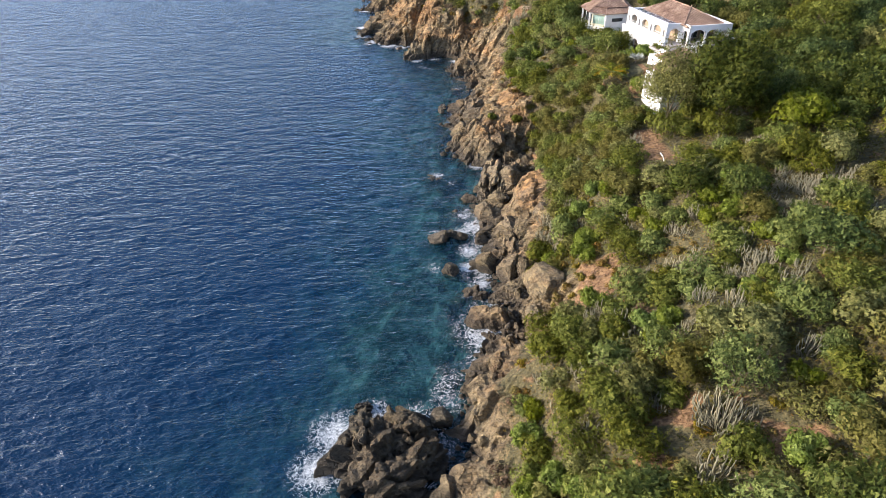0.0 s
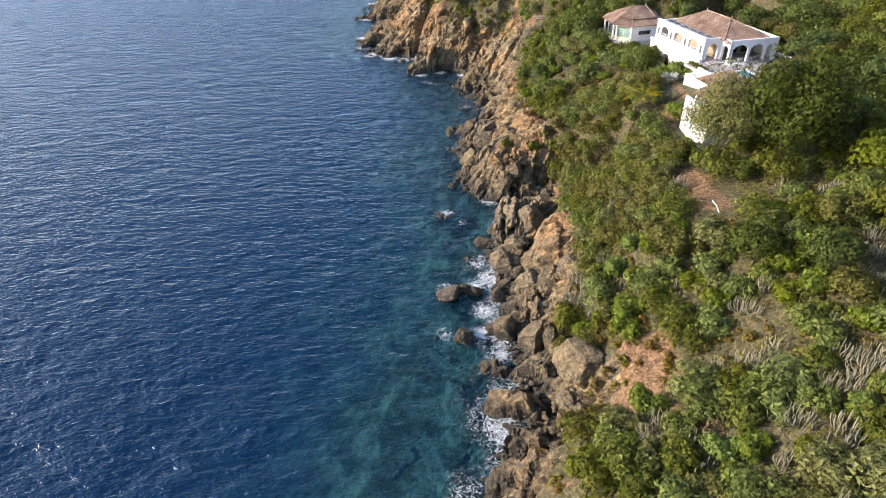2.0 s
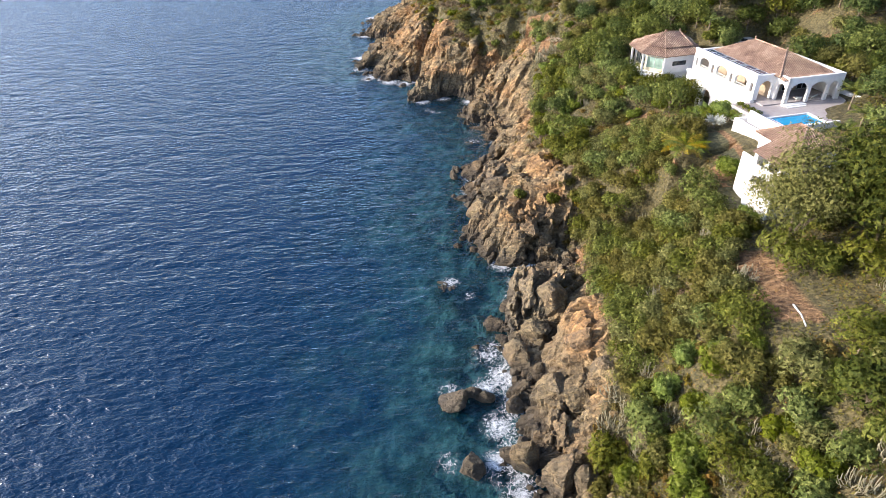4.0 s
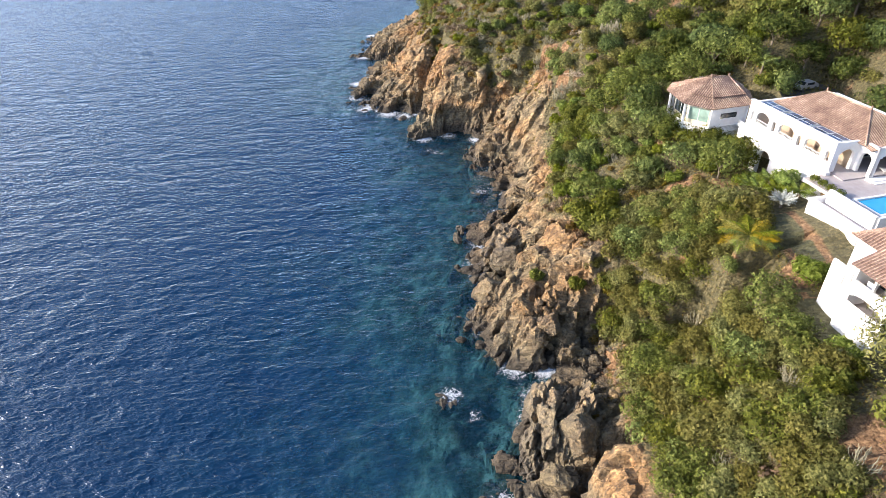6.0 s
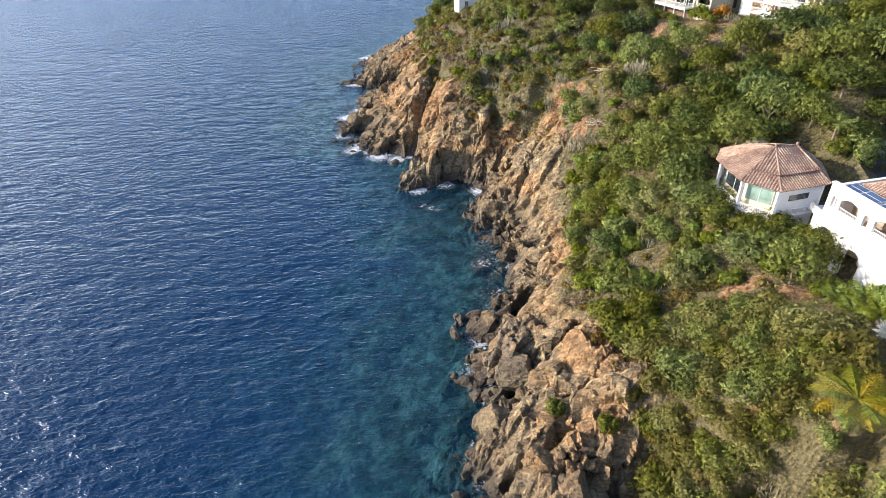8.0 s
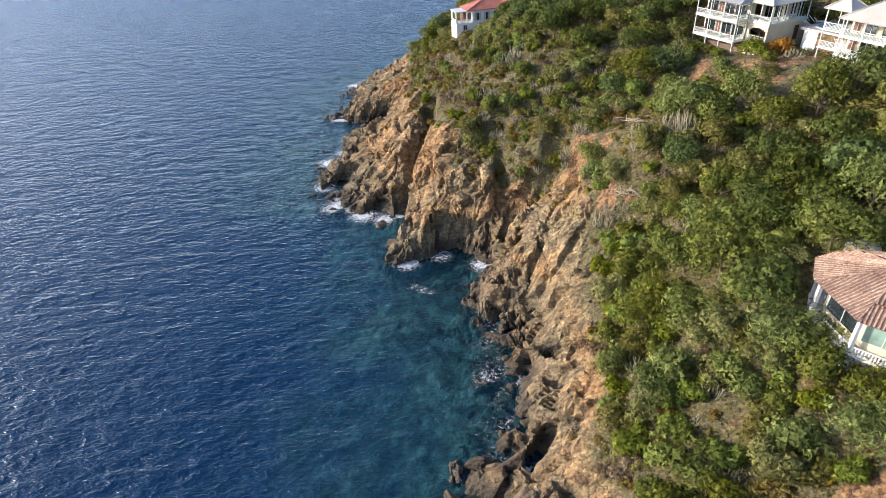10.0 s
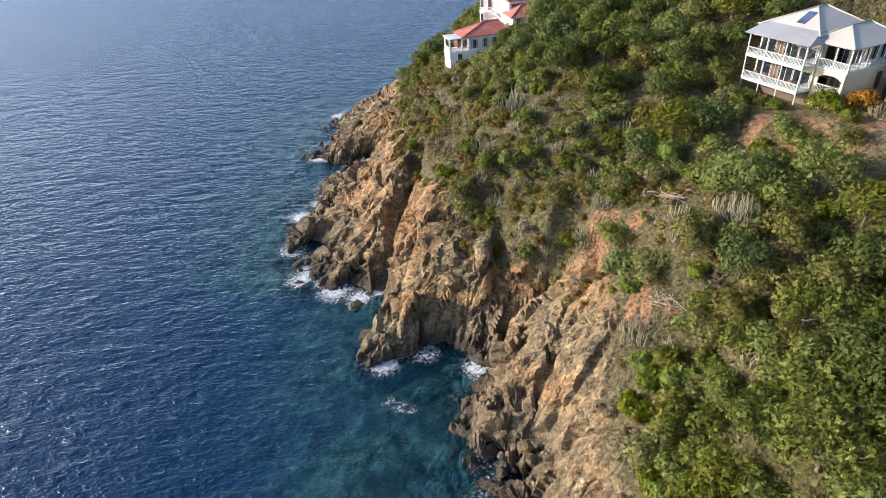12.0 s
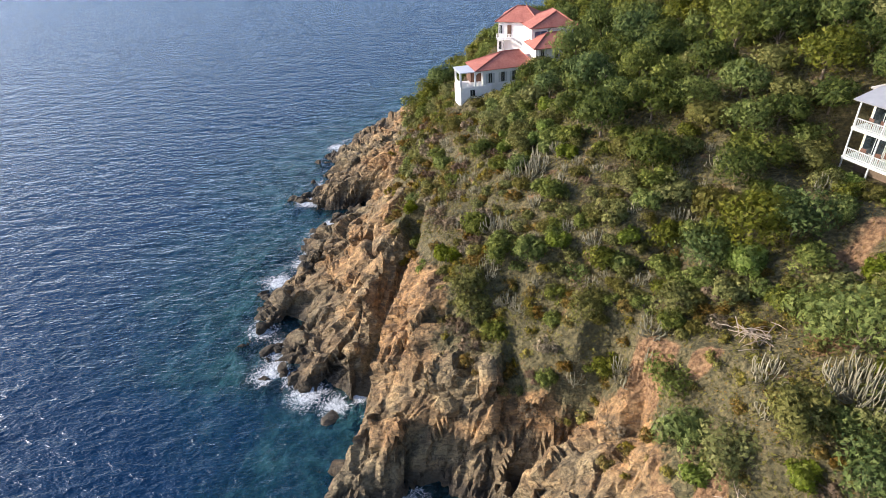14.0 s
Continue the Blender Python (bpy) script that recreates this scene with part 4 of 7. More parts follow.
def scatter(key, tries, most, x_of, y_range, spacing, weight, seed, grow=1.0):
    if not most:
        return 0
    g = np.random.default_rng(seed)
    y = g.uniform(*y_range, tries)
    lo, hi = x_of(y)
    line = table(VEGETATION, y, 1)
    x = line + lo + (hi - lo) * g.uniform(0, 1, tries)
    ok = (g.uniform(0, 1, tries) < weight(x - line)) & ~inside(x, y, KEEP, 0.8) & ~inside(x, y, OPEN) & (lawn_field(x, y, 0) < 0.1)
    x, y = x[ok], y[ok]
    z = ground_height(x, y)
    kinds, scales, turns = g.integers(0, len(KINDS[key]), len(x)), g.uniform(0.75, 1.2, len(x)) * grow, g.uniform(0, 360, len(x))
    near = np.array(taken).reshape(-1, 3)
    done = 0
    for i in range(len(x)):
        rad = KINDS[key][kinds[i]][0] * scales[i] * spacing
        if len(near) and np.any((near[:, 0] - x[i]) ** 2 + (near[:, 1] - y[i]) ** 2 < (near[:, 2] + rad) ** 2):
            continue
        taken.append((x[i], y[i], rad))
        near = np.vstack([near, taken[-1]])
        plant(key, int(kinds[i]), float(x[i]), float(y[i]), float(scales[i]), float(turns[i]), float(z[i]))
        done += 1
        if done >= most:
            break
    return done


# how far inland the slope is overgrown
INLAND = [(0, 24), (24, 33), (60, 54), (80, 68), (140, 104), (150, 92), (160, 80), (200, 79), (240, 62), (300, 44), (345, 50)]


def reach(y):
    return np.full(np.shape(y), 0.8), np.maximum(12, table(INLAND, y, 1) - table(VEGETATION, y, 1))


# the big trees below the guest house
def big_tree(x, y, rx, rz, z0, seed, mat, label, count, leaf):
    spec = dict(name="large_tree", label=label, category="tree", group="", seed=seed, rx=rx, rz=rz, z0=z0, lobes=34, count=count, leaf=leaf, mat=mat, trunk=0.3)
    ob = plant_kind(**spec)
    ob.matrix_basis = pose(x, y, ground_at(x, y) - 0.2)
    taken.append((x, y, rx * 0.75))


big_tree(37.9, 93.0, 5.8, 13.5, 1.6, 901, LEAF_OLIVE, "large feathery olive-green tree beside the guest house", 14000, 0.27)
big_tree(44.6, 89.2, 7.2, 15.0, 2.0, 902, LEAF_DARK, "large dark glossy tree with a dense crown", 16000, 0.40)
big_tree(48.5, 93.0, 5.6, 8.0, 2.0, 903, LEAF_DARK, "large dark tree behind the glossy one", 7000, 0.44)
big_tree(53.0, 82.0, 4.2, 5.5, 1.2, 904, LEAF_LIME, "rounded yellow-green tree with large leaves", 4200, 0.44)


# column cacti
def cactus_mesh(seed, stems, spread, height):
    r = random.Random(seed)
    paths = []
    for _ in range(stems):
        w, share = r.uniform(0, 2 * math.pi), math.sqrt(r.random())
        c, sn, out = math.cos(w), math.sin(w), spread * share
        h = height * math.sqrt(1 - 0.7 * share ** 2) * r.uniform(0.72, 1.08)
        rad = r.uniform(0.034, 0.058)
        sway = [r.uniform(-0.14, 0.14) for _ in range(5)]
        pts = []
        for k in range(5):
            f = k / 4
            reach_out = out * (0.3 + 0.75 * min(1.0, f * 1.5) ** 0.8)
            pts.append((Vector((c * reach_out - sn * sway[k], sn * reach_out + c * sway[k], -0.2 + (h + 0.2) * f ** 1.35)), rad * (1.05 if 0 < k < 4 else 0.65)))
        paths.append(pts)
        for _ in range(r.choice((0, 1, 1, 2))):
            b, w2 = pts[r.choice((1, 2, 2))][0], w + r.uniform(-1.3, 1.3)
            arm, up = r.uniform(0.25, 0.5), h * r.uniform(0.25, 0.5)
            side = Vector((math.cos(w2), math.sin(w2), 0)) * arm
            paths.append([(b, rad * 0.7), (b + side * 0.55 + Vector((0, 0, 0.03)), rad * 0.85), (b + side * 0.95 + Vector((0, 0, up * 0.3)), rad * 0.9), (b + side * 1.1 + Vector((0, 0, up * 0.7)), rad * 0.9), (b + side * 1.12 + Vector((0, 0, up)), rad * 0.55)])
    v, f = tubes(paths, 4, True)
    return mesh_of("column_cactus", v, f, CACTUS, True)


CACTI = [cactus_mesh(500 + k, n, sp, h) for k, (n, sp, h) in enumerate(((18, 1.3, 1.9), (13, 1.0, 1.6), (24, 1.6, 2.1), (10, 0.8, 2.2), (20, 1.5, 1.4), (85, 2.3, 2.6)))]


def cactus(x, y, k, scale=1.0, turn=0.0):
    ob = new("column_cactus", CACTI[k])
    ob.matrix_basis = pose(x, y, ground_at(x, y), 0, 0, turn) @ Matrix.Diagonal((scale, scale, scale, 1))
    tagged(ob, "clump of pale grey-green column cactus on the slope", "cactus", "column cacti on the hillside")
    taken.append((x, y, 0.9 * scale))


r_c = random.Random(77)
NAMED_CACTI = [(30.8, 65.1), (26.6, 70.0), (18.6, 41.3), (33.8, 39.1), (27.1, 67.5), (31.5, 64.0), (31.1, 97.8), (32.0, 89.0), (26.9, 72.1), (31.9, 68.8),
               (26.2, 58.2), (29.0, 56.4), (24.7, 93.0), (28.7, 191.4), (23.4, 195.3), (23.2, 185.3), (31.6, 175.4), (33.3, 220.0), (22.7, 201.2), (19.0, 211.3), (16.6, 203.7), (20.8, 201.8),
               (9.7, 222.4), (14.1, 232.6), (7.7, 216.0), (9.9, 213.0), (16.7, 226.0), (19.4, 215.2), (40.5, 213.0), (54.3, 202.2)]
for k, (x, y) in enumerate(NAMED_CACTI):
    cactus(x, y, k % 5, r_c.uniform(0.75, 1.1), r_c.uniform(0, 360))
for x, y, k, sc in ((35.0, 190.8, 5, 1.25), (30.2, 194.7, 0, 1.25), (23.3, 203.1, 4, 1.3), (20.9, 202.5, 0, 1.0), (24.1, 33.4, 5, 1.2), (21.7, 28.8, 0, 1.5), (18.2, 41.0, 0, 1.2), (26.4, 40.6, 3, 1.4),
                    (29.7, 45.8, 2, 1.2), (30.6, 46.4, 0, 1.2), (33.0, 39.0, 3, 1.2), (19.2, 52.7, 0, 1.1), (29.2, 56.9, 1, 1.3), (28.2, 57.4, 0, 1.1), (8.3, 222.9, 2, 1.2), (13.0, 229.6, 2, 1.3), (14.5, 230.4, 0, 1.3)):
    cactus(x, y, k, sc, 40 * k)
# thickets of them
for cx, cy, sx, sy, n in ((47, 64.5, 5.5, 4.5, 30), (42, 80.5, 7.0, 2.0, 18), (12, 225, 10, 14, 24), (26, 217, 10, 12, 20), (2, 240, 5, 14, 10), (24, 44, 10, 12, 26), (33, 52, 8, 8, 16), (24, 186, 4, 8, 10), (20, 78, 4, 10, 10), (32, 108, 4, 14, 8), (27, 150, 5, 10, 8)):
    for _ in range(n):
        x, y = r_c.gauss(cx, sx * 0.6), r_c.gauss(cy, sy * 0.6)
        if not on_pad(x, y):
            cactus(x, y, r_c.randrange(5), r_c.uniform(0.55, 0.85) if y > 200 else r_c.uniform(0.7, 1.2), r_c.uniform(0, 360))


# palms
def frond(length, width, droop, leaflets, seed):
    """One arching midrib with narrow leaflets on both sides."""
    r = random.Random(seed)
    v, f = [], []

    def at(s):
        return Vector((length * s * (1 - 0.12 * s), 0, length * (0.55 * s - droop * s * s)))
    for k in range(leaflets):
        s = 0.12 + 0.88 * k / leaflets
        p = at(s)
        d = (at(s + 0.02) - p).normalized()
        w = width * math.sin(math.pi * min(1, 0.12 + s * 0.86)) * r.uniform(0.85, 1.1)
        for side in (1, -1):
            tip = p + d * w * 0.55 + Vector((0, side * w, -w * 0.35))
            i = len(v)
            v += [p - d * 0.055, tip, p + d * 0.075]
            f.append((i, i + 1, i + 2))
    tv, tf = tubes([[(at(k / 5), 0.05 * (1 - k / 6)) for k in range(6)]], 4)
    o = len(v)
    return v + list(tv), f + [tuple(q + o for q in w) for w in tf]


def palm(name, label, x, y, trunk_h, fronds, length, width, droop, mat, yellow=None, fan=False):
    ob = thing(name, label, "palm", pose(x, y, ground_at(x, y) - 0.1))
    tv, tf = tubes([[((0, 0, -0.3), 0.2), ((0.1, 0.05, trunk_h * 0.5), 0.15), ((0.15, 0.1, trunk_h), 0.13)]], 8)
    part_mesh("trunk", mesh_of("trunk", tv, tf, BARK, True), ob)
    for k in range(fronds):
        lift = (k % 3) * 0.22
        v, f = frond(length * (1 - 0.15 * lift), width, droop - lift, 30, k + int(x * 10))
        fr = part_mesh("frond", mesh_of("frond", v, f, yellow if (yellow and k % 2 == 0) else mat), ob)
        fr.matrix_basis = pose(0.15, 0.1, trunk_h - 0.05, 0, 0, 360 * k / fronds * 1.0 + (k * 37) % 23)
    taken.append((x, y, 0.6 * length))
    return ob


LEAF_GOLD = make_leaf("yellowing palm leaf", (0.13, 0.13, 0.026), (0.22, 0.20, 0.042), (0.31, 0.28, 0.075), 0.3)
LEAF_SILVER = make_leaf("silver grey palm leaf", (0.20, 0.215, 0.19), (0.30, 0.315, 0.28), (0.40, 0.41, 0.37), 0.15)
LEAF_ORANGE = make_leaf("orange bougainvillea leaf", (0.13, 0.070, 0.014), (0.21, 0.115, 0.022), (0.28, 0.17, 0.04), 0.3)
palm("coconut_palm", "coconut palm with green and yellowing fronds in the garden", 34.8, 118.0, 1.6, 24, 4.2, 1.1, 0.74, LEAF_LIME, LEAF_GOLD)
palm("silver_palm", "silver-grey fan palm below the terrace", 41.7, 125.0, 1.0, 30, 1.9, 0.42, 0.4, LEAF_SILVER)
for x, y, h in ((41.2, 130.0, 0.8), (42.6, 128.2, 0.9), (43.2, 131.6, 1.0), (41.4, 133.0, 0.7), (44.6, 126.6, 0.9), (43.0, 134.0, 0.8)):
    palm("areca_palm", "bushy yellow-green areca palm against the villa wall", x, y, h, 17, 2.1, 0.6, 0.45, LEAF_LIME)
for x, y, h in ((51.5, 157.5, 2.6), (48.0, 158.8, 3.0), (60.5, 123.0, 3.0), (64.0, 128.0, 2.8), (53.5, 112.0, 3.2), (58.0, 116.0, 3.0)):
    palm("garden_palm", "green feather palm beside the villa", x, y, h, 14, 2.8, 0.7, 0.6, LEAF_GREEN)


def brush_pile(x, y, seed):
    r = random.Random(seed)
    ob = thing("brush_pile", "heap of bleached cut branches on red soil", "brush pile", pose(x, y, ground_at(x, y)))
    for _ in range(46):
        w, h = r.uniform(0, 6.28), r.uniform(0.1, 0.9)
        cx, cy = r.gauss(0, 1.2), r.gauss(0, 0.7)
        d = Vector((math.cos(w), math.sin(w), r.uniform(-0.15, 0.25))) * r.uniform(0.6, 1.5)
        c = Vector((cx, cy, h))
        v, f = tubes([[(c - d, 0.05), (c + Vector((0, 0, 0.12)), 0.045), (c + d, 0.02)]], 4)
        part_mesh("branch", mesh_of("branch", v, f, DEADWOOD, True), ob)
    taken.append((x, y, 1.8))


DEADWOOD = make_plain("bleached dead wood", (0.26, 0.20, 0.14), (0.42, 0.34, 0.25), 0.9, 4.0)
brush_pile(31.2, 199.2, 3)
brush_pile(27.2, 185.5, 4)


def single_bush(name, label, x, y, rx, rz, seed, mat, count, leaf):
    ob = plant_kind(name, label, "bush", "", seed, rx, rz, 0.1, 14, count, leaf, mat, 0.06)
    ob.matrix_basis = pose(x, y, ground_at(x, y) - 0.1)
    taken.append((x, y, rx * 0.8))


single_bush("lime_bush", "bright green rounded bush beside the guest house", 38.9, 111.6, 2.2, 3.0, 921, LEAF_LIME, 2600, 0.30)
single_bush("lime_bush", "bright green bush in front of the balcony house", 49.6, 205.6, 2.3, 2.6, 922, LEAF_LIME, 2400, 0.28)
single_bush("orange_bush", "orange-brown bougainvillea below the pool wall", 53.4, 205.0, 2.2, 2.0, 923, LEAF_ORANGE, 2000, 0.24)
single_bush("orange_bush", "yellow and orange croton below the red-roofed villa", 9.0, 264.6, 1.8, 2.4, 924, LEAF_GOLD, 1500, 0.24)
single_bush("red_bush", "red flowering bush below the red-roofed villa", 2.8, 265.8, 1.2, 1.6, 925, LEAF_ORANGE, 800, 0.22)
single_bush("garden_bush", "olive bush on the dry lawn", 38.2, 121.5, 1.6, 1.6, 926, LEAF_OLIVE, 1200, 0.24)
for x, y, k in ((37.6, 146.2, 3), (39.8, 143.6, 3), (42.4, 144.4, 1), (36.2, 143.2, 3), (34.5, 148.5, 1), (33.4, 153.0, 3), (34.0, 140.6, 2), (35.0, 151.0, 3), (40.4, 145.6, 1)):
    plant("green", k, x, y, 1.25, 40 * k)
    taken.append((x, y, 1.6))
for key, k, x, y, sc in (("scrub", 3, 29.9, 33.6, 1.1), ("tree", 2, 32.2, 28.0, 0.9), ("scrub", 3, 25.4, 26.4, 1.0), ("tree", 0, 16.1, 36.7, 0.8), ("green", 3, 12.6, 35.7, 1.1), ("green", 0, 13.2, 40.2, 1.0),
                         ("green", 1, 15.2, 41.0, 1.1), ("scrub", 1, 12.6, 44.4, 1.0), ("green", 3, 22.6, 53.8, 1.2), ("green", 1, 24.6, 51.0, 1.2), ("green", 0, 35.2, 35.4, 1.2), ("tree", 0, 34.6, 43.4, 0.9),
                         ("tree", 1, 37.0, 209.2, 1.1), ("dark", 1, 33.2, 209.6, 0.9), ("green", 3, 23.9, 198.7, 0.9), ("tree", 2, 38.2, 186.0, 1.0), ("green", 3, 40.4, 197.2, 1.1), ("green", 1, 8.6, 217.3, 1.0),
                         ("green", 2, -1.2, 222.0, 0.9), ("green", 2, -4.6, 238.0, 0.9), ("scrub", 2, 17.8, 127.0, 1.1), ("scrub", 0, 20.5, 130.0, 1.0), ("scrub", 2, 12.5, 130.0, 0.9), ("scrub", 2, 14.0, 136.0, 0.9),
                         ("tree", 3, 55.5, 160.0, 1.2), ("dark", 2, 72.5, 159.8, 1.0), ("green", 3, 45.2, 201.0, 0.9), ("green", 1, 44.2, 204.0, 0.9), ("scrub", 1, 48.6, 197.6, 0.9), ("scrub", 2, 50.4, 201.6, 0.9), ("dark", 2, 72.0, 163.0, 1.2), ("dark", 1, 65.0, 168.4, 1.1), ("tree", 0, 59.8, 167.8, 1.2), ("dark", 0, 76.5, 166.0, 1.2), ("dark", 2, 80.0, 161.0, 1.2), ("tree", 1, 57.0, 167.0, 1.2), ("dark", 1, 71.0, 169.0, 1.3), ("dark", 0, 66.0, 173.5, 1.3), ("dark", 1, 75.0, 174.0, 1.3), ("tree", 3, 60.0, 175.0, 1.2), ("dark", 1, 78.0, 165.0, 1.3), ("green", 3, 36.4, 90.4, 1.2), ("green", 1, 39.4, 88.6, 1.2), ("green", 3, 42.6, 86.4, 1.2), ("green", 0, 46.8, 86.2, 1.2), ("tree", 0, 16.6, 33.2, 0.9), ("tree", 2, 18.4, 38.6, 0.9), ("dry", 0, 1.3, 228.1, 1.6), ("dry", 0, 3.4, 226.5, 1.4), ("dry", 0, 0.2, 231.5, 1.4), ("dark", 0, 62.5, 164.6, 1.0), ("dark", 1, 68.0, 164.8, 1.1), ("tree", 2, 70.6, 157.0, 0.9), ("dark", 2, 74.2, 155.0, 1.0), ("dark", 0, 68.4, 160.6, 1.0), ("dark", 1, 75.8, 160.2, 1.0),
                         ("dark", 0, 44.0, 237.0, 1.1), ("dark", 1, 40.0, 240.0, 1.1), ("tree", 1, 47.6, 240.0, 1.1), ("dark", 2, 36.0, 236.0, 1.0), ("dark", 0, 50.0, 234.0, 1.0), ("tree", 2, 42.0, 232.0, 1.0), ("dark", 1, 46.0, 228.6, 1.0), ("tree", 0, 38.0, 230.0, 1.0),
                         ("green", 2, 45.4, 209.4, 0.8), ("scrub", 0, 44.5, 211.6, 0.9), ("green", 2, 43.6, 213.6, 0.8), ("scrub", 2, 42.7, 215.6, 1.0), ("green", 0, 42.6, 211.6, 0.8), ("tree", 2, 41.8, 217.8, 0.9), ("scrub", 1, 41.2, 213.6, 0.9), ("green", 1, 41.0, 209.6, 0.9),
                         ("green", 3, 14.8, 267.6, 1.2), ("green", 1, 11.6, 266.6, 1.0), ("scrub", 1, 8.6, 265.4, 0.9), ("tree", 2, 17.2, 266.4, 1.0), ("scrub", 0, 5.6, 264.6, 0.8), ("green", 1, 33.0, 117.0, 0.7), ("green", 3, 36.6, 119.6, 0.7), ("green", 0, 36.2, 116.0, 0.6), ("scrub", 1, 33.6, 120.2, 0.8)):
    plant(key, k, x, y, sc, 70 * k)
    if key == "tree":
        taken.append((x, y, 2.6 * sc))
    taken.append((x, y, 1.9 * sc))
# the wood behind the villa
scatter("tree", 2500, 34, lambda y: (30.0, 66.0), (161, 200), 0.42, lambda d: 1.0 + 0 * d, 76, 1.1)
scatter("dark", 4000, 52, lambda y: (33.0, 78.0), (158, 196), 0.42, lambda d: 1.0 + 0 * d, 75, 1.1)
# golden grass along the rim of the cliffs
scatter("tuft", 1500, 28, lambda y: (-2.0, 6.0), (120, 196), 0.3, lambda d: 1.0 + 0 * d, 73)
scatter("tuft", 1500, 20, lambda y: (-1.0, 9.0), (46, 84), 0.3, lambda d: 1.0 + 0 * d, 74)
for cx, cy, rx, ry, turn in OPEN:
    for _ in range(int(0.7 * rx * ry) + 2):
        a, b, c = rng.uniform(-rx, rx), rng.uniform(-ry, ry), math.radians(turn)
        plant("tuft", rng.randrange(2), cx + a * math.cos(c) - b * math.sin(c), cy + a * math.sin(c) + b * math.cos(c), rng.uniform(0.6, 1.1), rng.uniform(0, 360))
# low wind-cut scrub on the headland
scatter("low", 4000, 190, lambda y: (0.0, 24.0), (200, 292), 0.4, lambda d: 1.0 + 0 * d, 81)
scatter("dry", 3000, 70, lambda y: (-1.0, 16.0), (200, 285), 0.4, lambda d: 1.0 + 0 * d, 82, 1.1)
scatter("tuft", 3000, 130, lambda y: (-2.0, 14.0), (200, 285), 0.3, lambda d: 1.0 + 0 * d, 83, 1.2)
# the dense feathery strip between the shore rocks and the gardens
scatter("feathery", 5000, 165, lambda y: (0.5, 14.5), (84, 137), 0.36, lambda d: 1.0 + 0 * d, 71, 1.15)
ZONES = [((18, 80), 0, 40, 86, 84), ((80, 145), 48, 62, 84, 60), ((145, 205), 76, 78, 60, 66), ((205, 325), 85, 105, 95, 110)]
for i, (span, n_dark, n_tree, n_green, n_scrub) in enumerate(ZONES):
    scatter("dark", 2500, n_dark, reach, span, 0.52, lambda d: (d > 21) * 1.0, 10 + i)
    scatter("tree", 2500, n_tree, reach, span, 0.5, lambda d: np.clip((d - 3) / 20, 0, 1), 20 + i)
    scatter("green", 3500, n_green, lambda y: (0.6, reach(y)[1] * 0.75), span, 0.46, lambda d: np.where(d > 1, 0.9, 0.12), 30 + i, 1.25)
    scatter("scrub", 4500, n_scrub, lambda y: (0.2, np.minimum(34, reach(y)[1])), span, 0.34, lambda d: np.where(d > 1, 1, 0.15), 40 + i, 1.3)
    scatter("dry", 1500, 30 + 16 * i, lambda y: (-4, 30), span, 0.4, lambda d: np.where(d > 0, 1, 0.2), 50 + i)


def undergrowth(name, label, count, mat, seed, low, high, leaf, x_span, y_span, edge, sparse=0.0):
    """Low leaves and grass over the slope, heaped up in mounds."""
    r = np.random.default_rng(seed)
    y = r.uniform(*y_span, count * 3)
    x = r.uniform(*x_span, count * 3)
    d = x - table(VEGETATION, y, 1) + 3 * vnoise(x / 4, y / 4, seed)
    bare = lawn_field(x, y, 0)
    keep = (d > edge) & ((bare < 0.1) | (r.uniform(0, 1, len(x)) < sparse)) & (r.uniform(0, 1, len(x)) < 0.35 + 0.65 * (vnoise(x / 6, y / 6, seed + 1) > -0.2)) & (x < table(INLAND, y, 1))
    keep &= ~inside(x, y, KEEP[:9])
    x, y = x[keep][:count], y[keep][:count]
    n = len(x)
    mound = np.clip(0.5 + 0.9 * fbm(x / 2.6, y / 2.6, seed + 2), 0, 1)
    z = ground_height(x, y) + low + (high - low) * mound * r.uniform(0.3, 1, n)
    p = np.stack([x, y, z], -1)
    nn = r.normal(size=(n, 3)) * 0.6 + np.array([-0.25, -0.1, 0.9])
    nn /= np.linalg.norm(nn, axis=1)[:, None]
    u = np.cross(nn, r.normal(size=(n, 3)))
    u /= np.linalg.norm(u, axis=1)[:, None]
    v = np.cross(nn, u)
    s = (leaf * r.uniform(0.6, 1.4, n))[:, None]
    verts = np.stack([p - u * s * 0.6 - v * s * 0.4, p + u * s * 0.7, p - u * s * 0.6 + v * s * 0.4], 1).reshape(-1, 3)
    i = np.arange(n) * 3
    ob = new(name, mesh_of(name, verts, np.stack([i, i + 1, i + 2], -1), mat))
    return tagged(ob, label, "undergrowth", kind="stuff")


undergrowth("low_scrub", "low olive scrub covering the hillside", 130000, LEAF_OLIVE, 301, 0.05, 1.2, 0.28, (-18, 110), (10, 325), 1.5)
undergrowth("dry_grass", "dry yellow grass between the bushes", 60000, LEAF_GRASS, 311, 0.02, 0.5, 0.22, (-20, 90), (15, 310), -1.0, 0.3)




# ---- houses ----
def make_glass(name, tint):
    m, t, p = material(name)
    n = grain(t, where(t), 0.6, 3)
    t.links.new(ramp(t, n, [(0.35, tint), (0.7, tuple(c * 2.2 for c in tint))]), p.inputs["Base Color"])
    p.inputs["Roughness"].default_value, p.inputs["Specular IOR Level"].default_value = 0.08, 0.7
    return m


